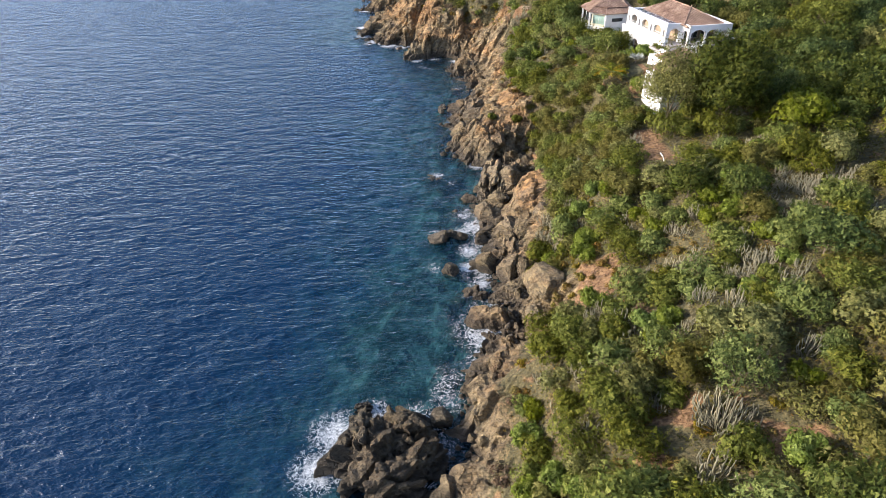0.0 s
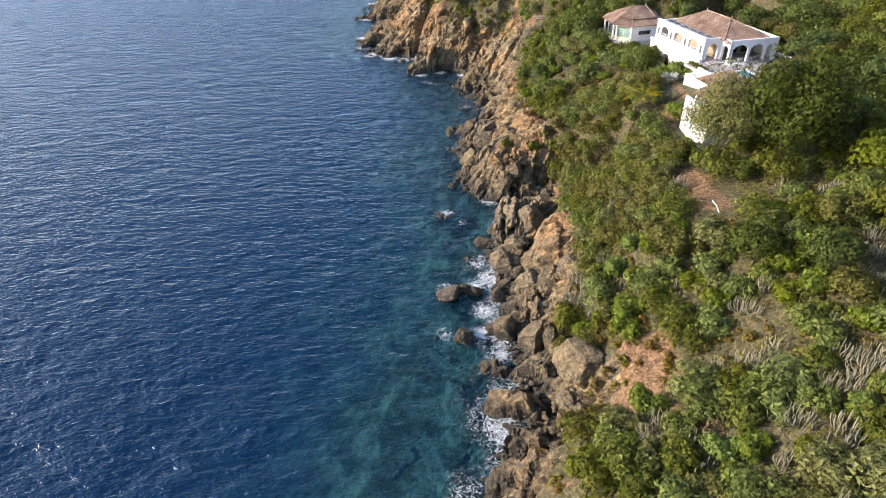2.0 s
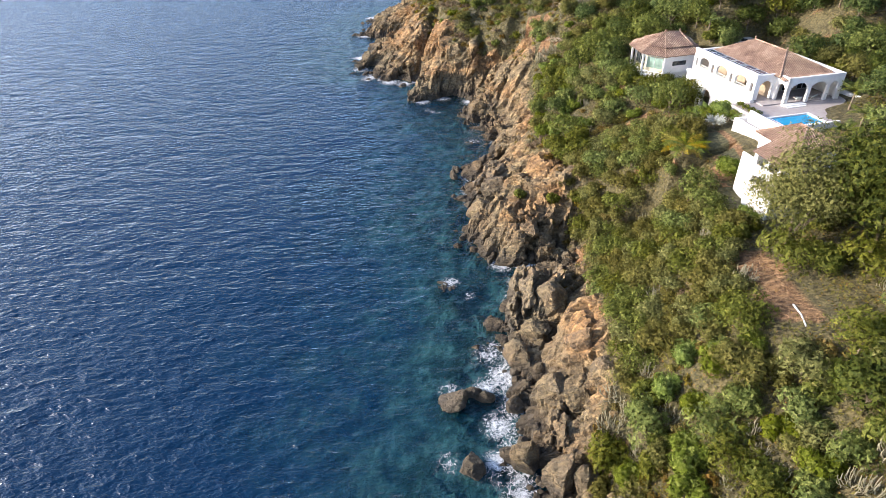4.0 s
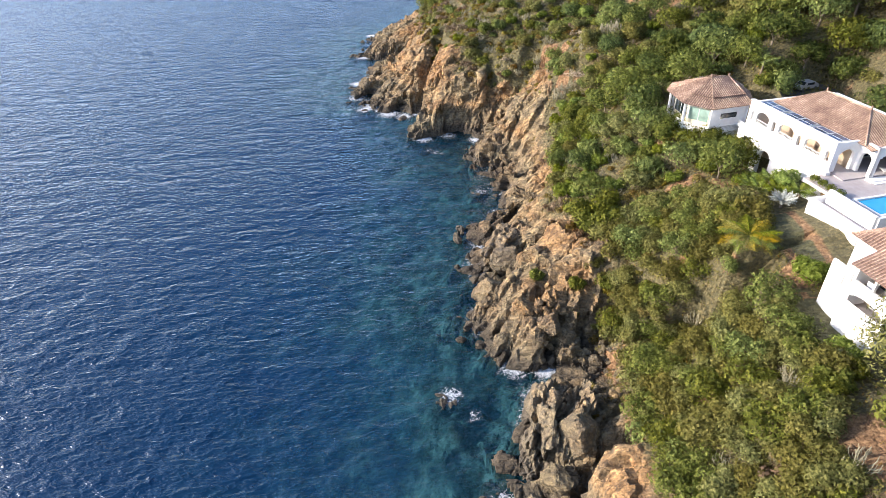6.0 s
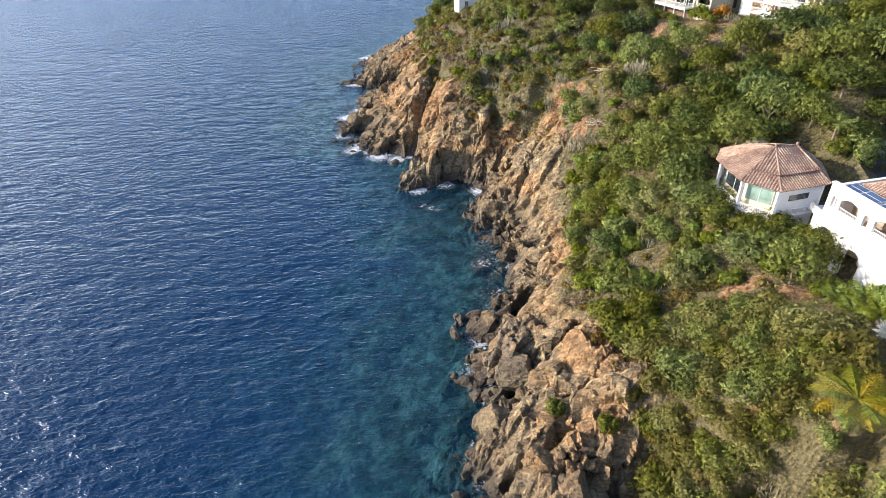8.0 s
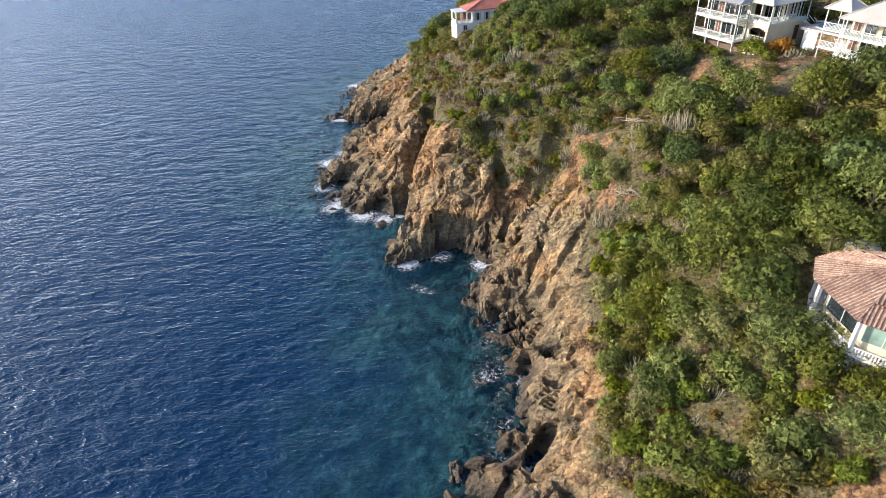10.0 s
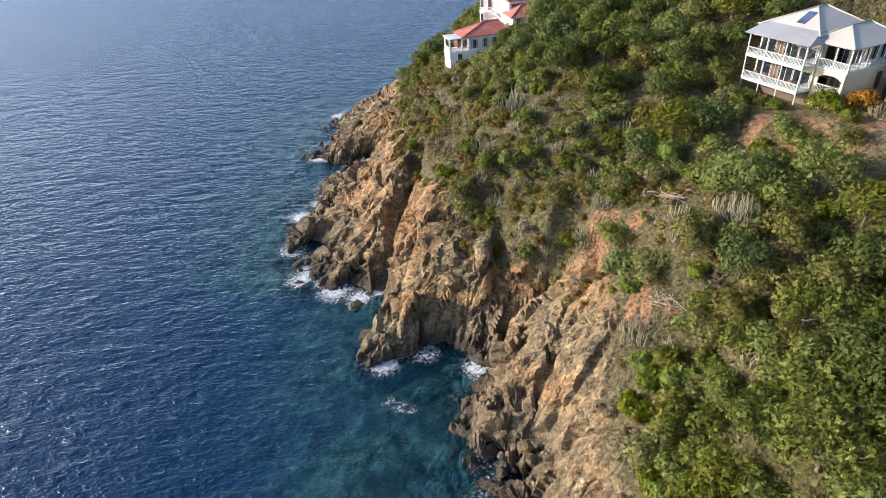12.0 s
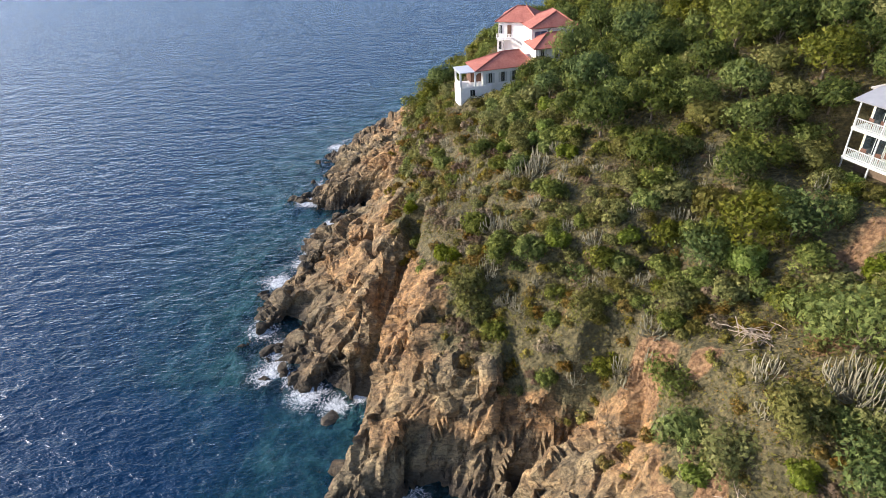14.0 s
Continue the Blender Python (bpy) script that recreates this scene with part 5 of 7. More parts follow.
def make_tile(name, a, b, c):
    m, t, p = material(name)
    g = t.nodes.new("ShaderNodeNewGeometry")
    n1, n2 = grain(t, g.outputs["Position"], 4.5, 5, 0.7), grain(t, g.outputs["Position"], 0.6, 3)
    col = ramp(t, math_node(t, "MULTIPLY_ADD", n2, 0.4, math_node(t, "MULTIPLY", n1, 0.6)), [(0.38, a), (0.5, b), (0.62, c)])
    col = mix(t, math_node(t, "MULTIPLY", g.outputs["Random Per Island"], 0.3), col, tuple(0.4 * v for v in a))
    t.links.new(col, p.inputs["Base Color"])
    p.inputs["Roughness"].default_value = 0.85
    bump(t, p, n1, 0.6, 0.03)
    return m


GLASS = make_glass("dark window glass", (0.012, 0.016, 0.018))
GREEN_GLASS = make_glass("pale green window blind", (0.13, 0.19, 0.16))
PANEL = make_glass("blue solar glass", (0.035, 0.05, 0.09))
TILE = make_tile("weathered clay tile", (0.15, 0.085, 0.06), (0.36, 0.235, 0.16), (0.58, 0.44, 0.32))
# darker copy of the clay tile: shade between the rows put into colour
TILE_GAP_SHADE = make_tile("clay tile with valley shade", (0.10, 0.06, 0.045), (0.17, 0.105, 0.08), (0.24, 0.155, 0.12))
RED_ROOF = make_tile("red painted roof", (0.30, 0.095, 0.070), (0.42, 0.145, 0.105), (0.50, 0.205, 0.150))
# brown that stands in for the shade below the decks
DECK_SHADE = make_plain("brown shade under the deck", (0.10, 0.07, 0.045), (0.18, 0.13, 0.085), 0.9, 2.5, relief=0.02)
PORCH_ROOF = make_plain("grey metal roof", (0.20, 0.205, 0.22), (0.27, 0.275, 0.29), 0.6, 1.5)
WHITE_ROOF = make_plain("white painted metal roof", (0.34, 0.315, 0.275), (0.41, 0.385, 0.345), 0.6, 1.5)
CREAM = make_plain("cream painted wall", (0.50, 0.445, 0.30), (0.60, 0.545, 0.40), 0.85, 1.5, relief=0.004)
TRIM = make_plain("white painted wood", (0.42, 0.435, 0.415), (0.51, 0.525, 0.50), 0.6, 3.0)
MINT = make_plain("pale green deck boards", (0.42, 0.50, 0.44), (0.55, 0.62, 0.56), 0.7, 3.0)
DOORWOOD = make_plain("red brown door wood", (0.085, 0.042, 0.025), (0.16, 0.078, 0.045), 0.6, 5.0)
PAVING = make_plain("grey pink terrace paving", (0.32, 0.28, 0.27), (0.44, 0.40, 0.38), 0.75, 1.2)
POOL = make_plain("blue pool water over tiles", (0.025, 0.26, 0.50), (0.05, 0.36, 0.58), 0.08, 0.8)
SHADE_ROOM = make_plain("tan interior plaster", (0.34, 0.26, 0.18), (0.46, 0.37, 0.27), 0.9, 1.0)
GREYROOF = make_plain("grey flat roof membrane", (0.42, 0.44, 0.48), (0.54, 0.56, 0.60), 0.8, 1.0)
ASPHALT = make_plain("worn asphalt", (0.06, 0.058, 0.055), (0.10, 0.095, 0.09), 0.9, 4.0)


def arch_wall(bm, a0, a1, z0, z1, thick, openings, m):
    """A wall along x from a0 to a1, with openings (from, to, sill, top, rise of the arch) that go through it."""
    x = a0
    for o0, o1, sill, top, rise in sorted(openings):
        if o0 > x:
            add_box(bm, x, o0, 0, thick, z0, z1, m)
        if sill > z0:
            add_box(bm, o0, o1, 0, thick, z0, sill, m)
        n = 10 if rise else 1
        for k in range(n):
            s0, s1 = o0 + (o1 - o0) * k / n, o0 + (o1 - o0) * (k + 1) / n
            c = ((s0 + s1) / 2 - (o0 + o1) / 2) / ((o1 - o0) / 2)
            add_box(bm, s0, s1, 0, thick, top - rise + rise * math.sqrt(max(0, 1 - c * c)) if rise else top, z1, m)
        x = o1
    if x < a1:
        add_box(bm, x, a1, 0, thick, z0, z1, m)
    bmesh.ops.remove_doubles(bm, verts=bm.verts[:], dist=0.0005)


def along_y(x, y=0.0):
    """A wall written along x is laid along y, its outer face at x, looking to minus x."""
    return Matrix.Translation((x, y, 0)) @ Matrix(((0, 1, 0, 0), (1, 0, 0, 0), (0, 0, 1, 0), (0, 0, 0, 1)))


def roof_slope(parent, name, mat, a, b, c, d, thick=0.14, ribs=0.34, rib=0.085):
    """A slope from the eave a-b up to d-c, with rows of raised tiles down the fall."""
    a, b, c, d = (Vector(p) for p in (a, b, c, d))
    bm, rows = bmesh.new(), bmesh.new()
    u = (b - a).normalized()
    n = u.cross(d - a if (d - a).length > 0.01 else c - a).normalized()
    if n.z < 0:
        n = -n
    v = n.cross(u).normalized()
    if v.z < 0:
        v = -v
    ring = [a, b, c] if (c - d).length < 0.02 else [a, b, c, d]
    top = [bm.verts.new(p) for p in ring]
    low = [bm.verts.new(p - n * thick) for p in ring]
    bm.faces.new(top)
    bm.faces.new(low[::-1])
    for k in range(len(ring)):
        j = (k + 1) % len(ring)
        bm.faces.new((top[k], low[k], low[j], top[j]))
    bmesh.ops.recalc_face_normals(bm, faces=bm.faces[:])
    slab = part(name, bm, TILE_GAP_SHADE if ribs else mat, parent)
    if not ribs:
        rows.free()
        return slab
    length = (b - a).length
    us, vs = [0, (d - a).dot(u), (c - a).dot(u), length], [0, (d - a).dot(v), (c - a).dot(v), 0]
    for k in range(int(length / ribs)):
        s = (k + 0.5) * ribs
        reach_v = float(np.interp(s, us, vs))
        pos, step = -0.06, 0.42
        while pos < reach_v - 0.05:
            end = min(pos + step, reach_v)
            lift = 0.03
            ring2 = []
            for q, up in ((a + u * s + v * pos, lift), (a + u * s + v * end, 0.0)):
                ring2.append([rows.verts.new(q - u * rib + n * up * 0.3), rows.verts.new(q - u * rib * 0.5 + n * (rib * 0.8 + up)), rows.verts.new(q + u * rib * 0.5 + n * (rib * 0.8 + up)), rows.verts.new(q + u * rib + n * up * 0.3)])
            for i in range(3):
                rows.faces.new((ring2[0][i], ring2[0][i + 1], ring2[1][i + 1], ring2[1][i]))
            rows.faces.new(ring2[0][::-1])
            pos += step
    bmesh.ops.recalc_face_normals(rows, faces=rows.faces[:])
    tagged(part("tile_course", rows, mat, slab), kind="stuff")
    return slab


def cap(parent, p, q, mat, r=0.13):
    v, f = tubes([[(p, r), (q, r)]], 7)
    return part_mesh("ridge_cap", mesh_of("ridge_cap", v, f, mat, True), parent)


def hip_roof(parent, x0, x1, y0, y1, eave, top, r0, r1, mat, ribs=0.34, name="roof_slope", thick=0.14):
    """A hipped roof; r0 and r1 are the ends of the ridge. Where they are one point it is a pyramid."""
    A, B, C, D = (x0, y0, eave), (x1, y0, eave), (x1, y1, eave), (x0, y1, eave)
    R0, R1 = (*r0, top), (*r1, top)
    along = abs(r1[1] - r0[1]) >= abs(r1[0] - r0[0])
    slopes = [(A, B, R0, R0), (B, C, R1, R0), (C, D, R1, R1), (D, A, R0, R1)] if along else [(A, B, R1, R0), (B, C, R1, R1), (C, D, R0, R1), (D, A, R0, R0)]
    for s in slopes:
        roof_slope(parent, name, mat, *s, ribs=ribs, thick=thick)
    hips = [(A, R0), (B, R0), (C, R1), (D, R1)] if along else [(A, R0), (B, R1), (C, R1), (D, R0)]
    for p, q in hips:
        cap(parent, p, q, mat)
    if Vector(R0) != Vector(R1):
        cap(parent, R0, R1, mat)


def railing(parent, p, q, height=0.95, gap=0.19, mat=None, thick=0.05, name="railing"):
    """Top and bottom rail with balusters, from p to q."""
    mat = mat or TRIM
    p, q = Vector(p), Vector(q)
    d = q - p
    turn = math.atan2(d.y, d.x)
    m = Matrix.Translation(p) @ Matrix.Rotation(turn, 4, "Z")
    n = d.length
    bm = bmesh.new()
    add_box(bm, 0, n, -0.05, 0.05, height - 0.08, height, m)
    add_box(bm, 0, n, -0.04, 0.04, 0.08, 0.15, m)
    k = max(2, int(n / gap))
    for i in range(k + 1):
        s = n * i / k
        add_box(bm, s - thick / 2, s + thick / 2, -thick / 2, thick / 2, 0.0, height - 0.02, m)
    return part(name, bm, mat, parent)


def pane(parent, x0, x1, y0, y1, z0, z1, mat, name="window"):
    """A glazed opening: the glass, with its frame standing proud round it."""
    w = part(name, box(x0, x1, y0, y1, z0, z1), mat, parent)
    bm = bmesh.new()
    t = 0.06
    if x1 - x0 < y1 - y0:
        for a, b, c, d in ((y0, y0 + t, z0, z1), (y1 - t, y1, z0, z1), (y0, y1, z0, z0 + t), (y0, y1, z1 - t, z1), ((y0 + y1) / 2 - t / 2, (y0 + y1) / 2 + t / 2, z0, z1)):
            add_box(bm, x0 - 0.04, x1 + 0.04, a, b, c, d)
    else:
        for a, b, c, d in ((x0, x0 + t, z0, z1), (x1 - t, x1, z0, z1), (x0, x1, z0, z0 + t), (x0, x1, z1 - t, z1), ((x0 + x1) / 2 - t / 2, (x0 + x1) / 2 + t / 2, z0, z1)):
            add_box(bm, a, b, y0 - 0.04, y1 + 0.04, c, d)
    part("window_frame", bm, TRIM, w)
    return w


def villa():
    v = thing("villa", "white stucco villa with arches and a clay tile roof", "house", pose(48.2, 128.2, 0, 0, 0, 13.3))
    bm = bmesh.new()
    arch_wall(bm, 0, 16.4, 23.4, 27.2, 0.4, [(0.5, 1.2, 24.4, 25.9, 0.35), (2.0, 4.9, 24.4, 26.3, 0.8), (5.6, 6.3, 24.4, 25.9, 0.35), (7.0, 9.9, 24.4, 26.3, 0.8),
                                              (10.6, 11.3, 24.4, 25.9, 0.35), (12.0, 14.6, 24.4, 26.3, 0.8), (15.1, 15.8, 24.4, 25.9, 0.35)], along_y(0))
    part("sea_wall", bm, WHITE, v, "white wall with a row of arched windows")
    bm = bmesh.new()
    arch_wall(bm, -0.4, 16.9, 16.5, 23.3, 0.7, [(9.2, 11.7, 17, 21.7, 1.2), (13.0, 16.0, 17, 22.3, 1.4)], along_y(-0.55))
    part("lower_wall", bm, WHITE, v, "white lower wall with two wide arches")
    part("vault_back", box(1.6, 1.9, 8.6, 16.4, 16.5, 23.2), SHADE_ROOM, v)
    part("vault_niche", box(1.2, 1.6, 9.9, 11.0, 17.5, 21.0, 0.3), WHITE, v, "white rounded niche inside the arch")
    part("ledge", box(-0.8, 0.0, -0.5, 17.0, 23.3, 23.55, 0.05), WHITE, v)
    part("cornice", box(-0.12, 0.5, -0.12, 16.5, 27.2, 27.36, 0.04), WHITE, v)
    for y in (2.0, 7.0, 12.0):
        railing(v, (0.2, y, 24.4), (0.2, y + 2.8, 24.4), 0.55, 0.22, name="window_balustrade")
    bm = bmesh.new()
    arch_wall(bm, 0.4, 3.7, 23.3, 27.2, 0.4, [(0.9, 3.1, 23.3, 26.2, 0.9)], Matrix.Translation((0, 0, 0)))
    part("loggia_wall", bm, WHITE, v)
    bm = bmesh.new()
    arch_wall(bm, -2.6, 0.0, 23.1, 27.2, 0.4, [(-2.1, -0.5, 23.1, 26.0, 0.8)], along_y(3.7))
    part("porch_side", bm, WHITE, v)
    bm = bmesh.new()
    arch_wall(bm, 3.7, 13.4, 23.1, 27.2, 0.4, [(4.35, 7.6, 23.1, 26.3, 1.0), (8.1, 11.0, 23.1, 26.2, 0.9), (11.5, 13.0, 23.1, 26.0, 0.75)], Matrix.Translation((0, -2.6, 0)))
    part("porch_front", bm, WHITE, v, "white arcade facing the pool terrace")
    part("porch_step", box(3.2, 7.2, -3.6, -2.6, 23.05, 23.25, 0.03), WHITE, v)
    part("porch_step", box(3.4, 6.8, -4.1, -3.6, 23.05, 23.15, 0.03), WHITE, v)
    part("right_wall", box(13.4, 13.8, -2.6, 15.6, 20, 27.2), WHITE, v)
    part("far_wall", box(0.4, 13.4, 15.6, 16.0, 20, 27.2), WHITE, v)
    part("floor_slab", box(0.4, 13.4, -2.2, 15.6, 22.7, 23.2), PAVING, v)
    part("inner_wall", box(3.6, 13.4, 2.6, 2.9, 23.2, 27.0), SHADE_ROOM, v)
    part("inner_wall", box(3.3, 3.6, 0.4, 15.6, 23.2, 26.6), SHADE_ROOM, v)
    for x in (4.6, 7.4, 10.2):
        pane(v, x, x + 2.0, 2.5, 2.58, 23.3, 25.9, GLASS, "glass_door")
    part("flat_roof", box(0.3, 3.6, 0.3, 16.1, 26.55, 26.85), GREYROOF, v)
    part("flat_roof", box(12.4, 13.5, -2.3, 15.7, 26.6, 26.9), GREYROOF, v)
    part("porch_roof", box(3.6, 12.6, -2.4, 0.4, 26.5, 26.8), GREYROOF, v)
    for y in (0.9, 3.3, 6.2, 8.6, 11.4, 13.7):
        pv = part("solar_panel", box(0.75, 2.6, y, y + 2.2, 26.95, 27.05), PANEL, v, "blue solar panel in a pale frame")
        bm = bmesh.new()
        for a, b, c, d in ((0.7, 2.65, y - 0.05, y), (0.7, 2.65, y + 2.2, y + 2.25), (0.7, 0.75, y, y + 2.2), (2.6, 2.65, y, y + 2.2), (1.65, 1.7, y, y + 2.2)):
            add_box(bm, a, b, c, d, 26.85, 27.07)
        part("panel_frame", bm, TRIM, pv)
    hip_roof(v, 3.0, 12.6, -1.2, 15.4, 27.0, 29.5, (7.3, 3.6), (7.3, 11.2), TILE)
    for a, b in (((2.9, -2.3, 26.85), (12.8, -2.3, 26.85)),):
        roof_slope(v, "roof_slope", TILE, a, b, (12.5, -1.15, 27.0), (3.1, -1.15, 27.0))
    part("finial", box(7.2, 7.4, 3.5, 3.7, 29.5, 30.0, 0.04), TILE, v)
    part("finial", box(7.2, 7.4, 11.1, 11.3, 29.5, 30.0, 0.04), TILE, v)
    return v


def pool_terrace():
    m = pose(48.2, 128.2, 0, 0, 0, 13.3)
    t = thing("pool_terrace", "raised terrace of grey pink paving with white retaining walls", "terrace", m)
    part("paving", box(-3.4, 15.5, -6.3, -0.02, 22.6, 23.04), PAVING, t)
    part("paving", box(-3.4, -2.0, -11.2, -6.3, 22.6, 23.04), PAVING, t)
    part("paving", box(5.2, 15.5, -11.2, -6.3, 22.6, 23.04), PAVING, t)
    part("paving", box(-2.0, 5.2, -11.2, -10.4, 22.6, 23.04), PAVING, t)
    part("foundation", box(-3.4, 15.4, -11.1, -0.1, 16.5, 21.2), WHITE, t)
    part("inner_parapet", box(-3.8, -3.4, -11.4, -4.6, 21.9, 23.75, 0.04), WHITE, t)
    part("end_parapet", box(-3.4, 6.0, -11.6, -11.2, 21.9, 23.6, 0.04), WHITE, t)
    part("walkway", box(-5.2, -3.8, -11.4, -4.2, 21.5, 21.9), PAVING, t)
    part("retaining_wall", box(-5.65, -5.2, -11.8, -4.0, 15.5, 22.6, 0.04), WHITE, t, "tall white retaining wall over the garden")
    part("retaining_wall", box(-5.2, -0.5, -4.4, -4.0, 15.5, 22.6, 0.04), WHITE, t)
    for y in (-10.6, -8.2, -5.8):
        part("buttress", box(-6.1, -5.65, y, y + 0.7, 15.5, 20.6, 0.05), WHITE, t)
    part("side_wall", box(15.5, 15.9, -11.2, -1.0, 19, 23.9, 0.04), WHITE, t)
    p = thing("swimming_pool", "blue swimming pool set in the terrace", "pool", m)
    part("basin", box(-2.0, 5.2, -10.4, -6.3, 21.3, 21.6), WHITE, p)
    bm = bmesh.new()
    for a, b, c, d in ((-2.0, -1.7, -10.4, -6.3), (4.9, 5.2, -10.4, -6.3), (-1.7, 4.9, -10.4, -10.1), (-1.7, 4.9, -6.6, -6.3)):
        add_box(bm, a, b, c, d, 21.6, 23.08)
    part("coping", bm, WHITE, p)
    part("water", box(-1.7, 4.9, -10.1, -6.6, 21.65, 22.86), POOL, p, "clear blue pool water")
    hedge_v = crown_mesh("hedge", 877, 1.0, 0.9, 0.1, 12, 420, 0.2, LEAF_GREEN)[0]
    for k in range(4):
        ob = new("planter_hedge", hedge_v)
        ob.matrix_basis = m @ pose(-2.7, -1.2 - 1.3 * k, 23.0, 0, 0, 40 * k) @ Matrix.Diagonal((0.75, 0.8, 0.7, 1))
        tagged(ob, "low clipped green hedge along the terrace edge", "hedge", "terrace hedges")
    return t


def lounger(m):
    s = thing("sun_lounger", "white sun lounger on the porch", "lounger", m, "loungers on the porch")
    part("bed", box(-0.32, 0.32, -0.1, 1.2, 0.30, 0.38, 0.02), TRIM, s)
    bm = box(-0.32, 0.32, 0, 0.75, 0, 0.07, 0.02)
    bmesh.ops.transform(bm, matrix=pose(0, 1.2, 0.32, 50), verts=bm.verts)
    part("backrest", bm, TRIM, s)
    for x in (-0.27, 0.27):
        for y in (0.0, 1.1):
            part("leg", box(x - 0.03, x + 0.03, y - 0.03, y + 0.03, 0, 0.3), TRIM, s)
    return s


def guest_house():
    g = thing("guest_house", "white two-storey guest house with open balconies and clay tile roofs", "house", pose(38.7, 105.5, 0, 0, 0, 12.5))
    bm = bmesh.new()
    arch_wall(bm, -4.5, 0, 22.75, 25.2, 0.3, [(-4.2, -2.35, 23.45, 24.85, 0), (-2.15, -0.3, 23.45, 24.85, 0)], along_y(0))
    part("upper_wall", bm, WHITE, g)
    bm = bmesh.new()
    arch_wall(bm, -4.5, 0, 20.3, 22.75, 0.3, [(-4.1, -0.4, 20.35, 22.4, 0.7)], along_y(-0.12))
    part("lower_wall", bm, WHITE, g, "white wall with a wide shallow arch")
    railing(g, (0.0, -4.1, 20.3), (0.0, -0.4, 20.3), 0.85, 0.2, WHITE, 0.1, "balustrade")
    part("base_wall", box(-0.25, 0.1, -4.6, 0.1, 15.5, 20.3, 0.03), WHITE, g)
    for z in (22.62, 20.2, 19.1):
        part("ledge", box(-0.42, 0.1, -4.75, 0.25, z, z + 0.16, 0.04), WHITE, g)
    part("near_wall", box(0.1, 5.4, -4.5, -4.2, 15.5, 25.2), WHITE, g)
    part("far_wall", box(0.3, 5.4, -0.3, 0.0, 15.5, 25.2), WHITE, g)
    part("back_wall", box(2.3, 2.6, -4.2, -0.3, 15.5, 25.6), SHADE_ROOM, g)
    part("balcony_floor", box(0.1, 2.3, -4.2, -0.3, 22.55, 22.75), PAVING, g)
    part("balcony_floor", box(0.18, 2.3, -4.2, -0.3, 20.1, 20.3), PAVING, g)
    for z in (22.8, 20.35):
        pane(g, 2.2, 2.28, -3.6, -1.0, z, z + 2.0, GLASS, "glass_door")
    part("upper_block", box(2.6, 8.4, -4.0, 3.2, 15.5, 26.0), WHITE, g)
    part("stair_wall", box(0.6, 2.6, 0.6, 0.9, 15.5, 24.3, 0.03), WHITE, g)
    part("stair_wall", box(0.6, 0.9, 0.9, 3.2, 15.5, 23.6, 0.03), WHITE, g)
    part("stair_gate", box(0.5, 0.58, 1.3, 2.3, 21.6, 23.2, 0.02), PAVING, g)
    roof_slope(g, "roof_slope", TILE, (-0.45, -4.9, 25.1), (-0.45, 0.4, 25.1), (2.6, 0.4, 26.3), (2.6, -3.4, 26.3))
    roof_slope(g, "roof_slope", TILE, (-0.45, -4.9, 25.1), (4.0, -4.9, 25.1), (4.0, -3.4, 26.2), (2.6, -3.4, 26.3))
    cap(g, (-0.45, -4.9, 25.15), (2.6, -3.4, 26.35), TILE, 0.11)
    hip_roof(g, 2.0, 9.0, -4.2, 3.6, 26.1, 28.0, (5.4, -0.9), (5.4, 0.4), TILE)
    for x, y in ((1.0, -3.4), (1.2, -1.2)):
        c = thing("balcony_chair", "grey cushioned chair on the guest balcony", "chair", pose(38.7, 105.5, 0, 0, 0, 12.5) @ pose(x, y, 22.75, 0, 0, 100), "chairs on the guest balcony")
        part("seat", box(-0.35, 0.35, -0.35, 0.35, 0.25, 0.45, 0.05), GREYROOF, c)
        part("backrest", box(-0.35, 0.35, 0.25, 0.38, 0.45, 0.95, 0.05), GREYROOF, c)
        for a in (-0.3, 0.3):
            for b in (-0.3, 0.3):
                part("leg", box(a - 0.03, a + 0.03, b - 0.03, b + 0.03, 0, 0.25), DOORWOOD, c)
    return g


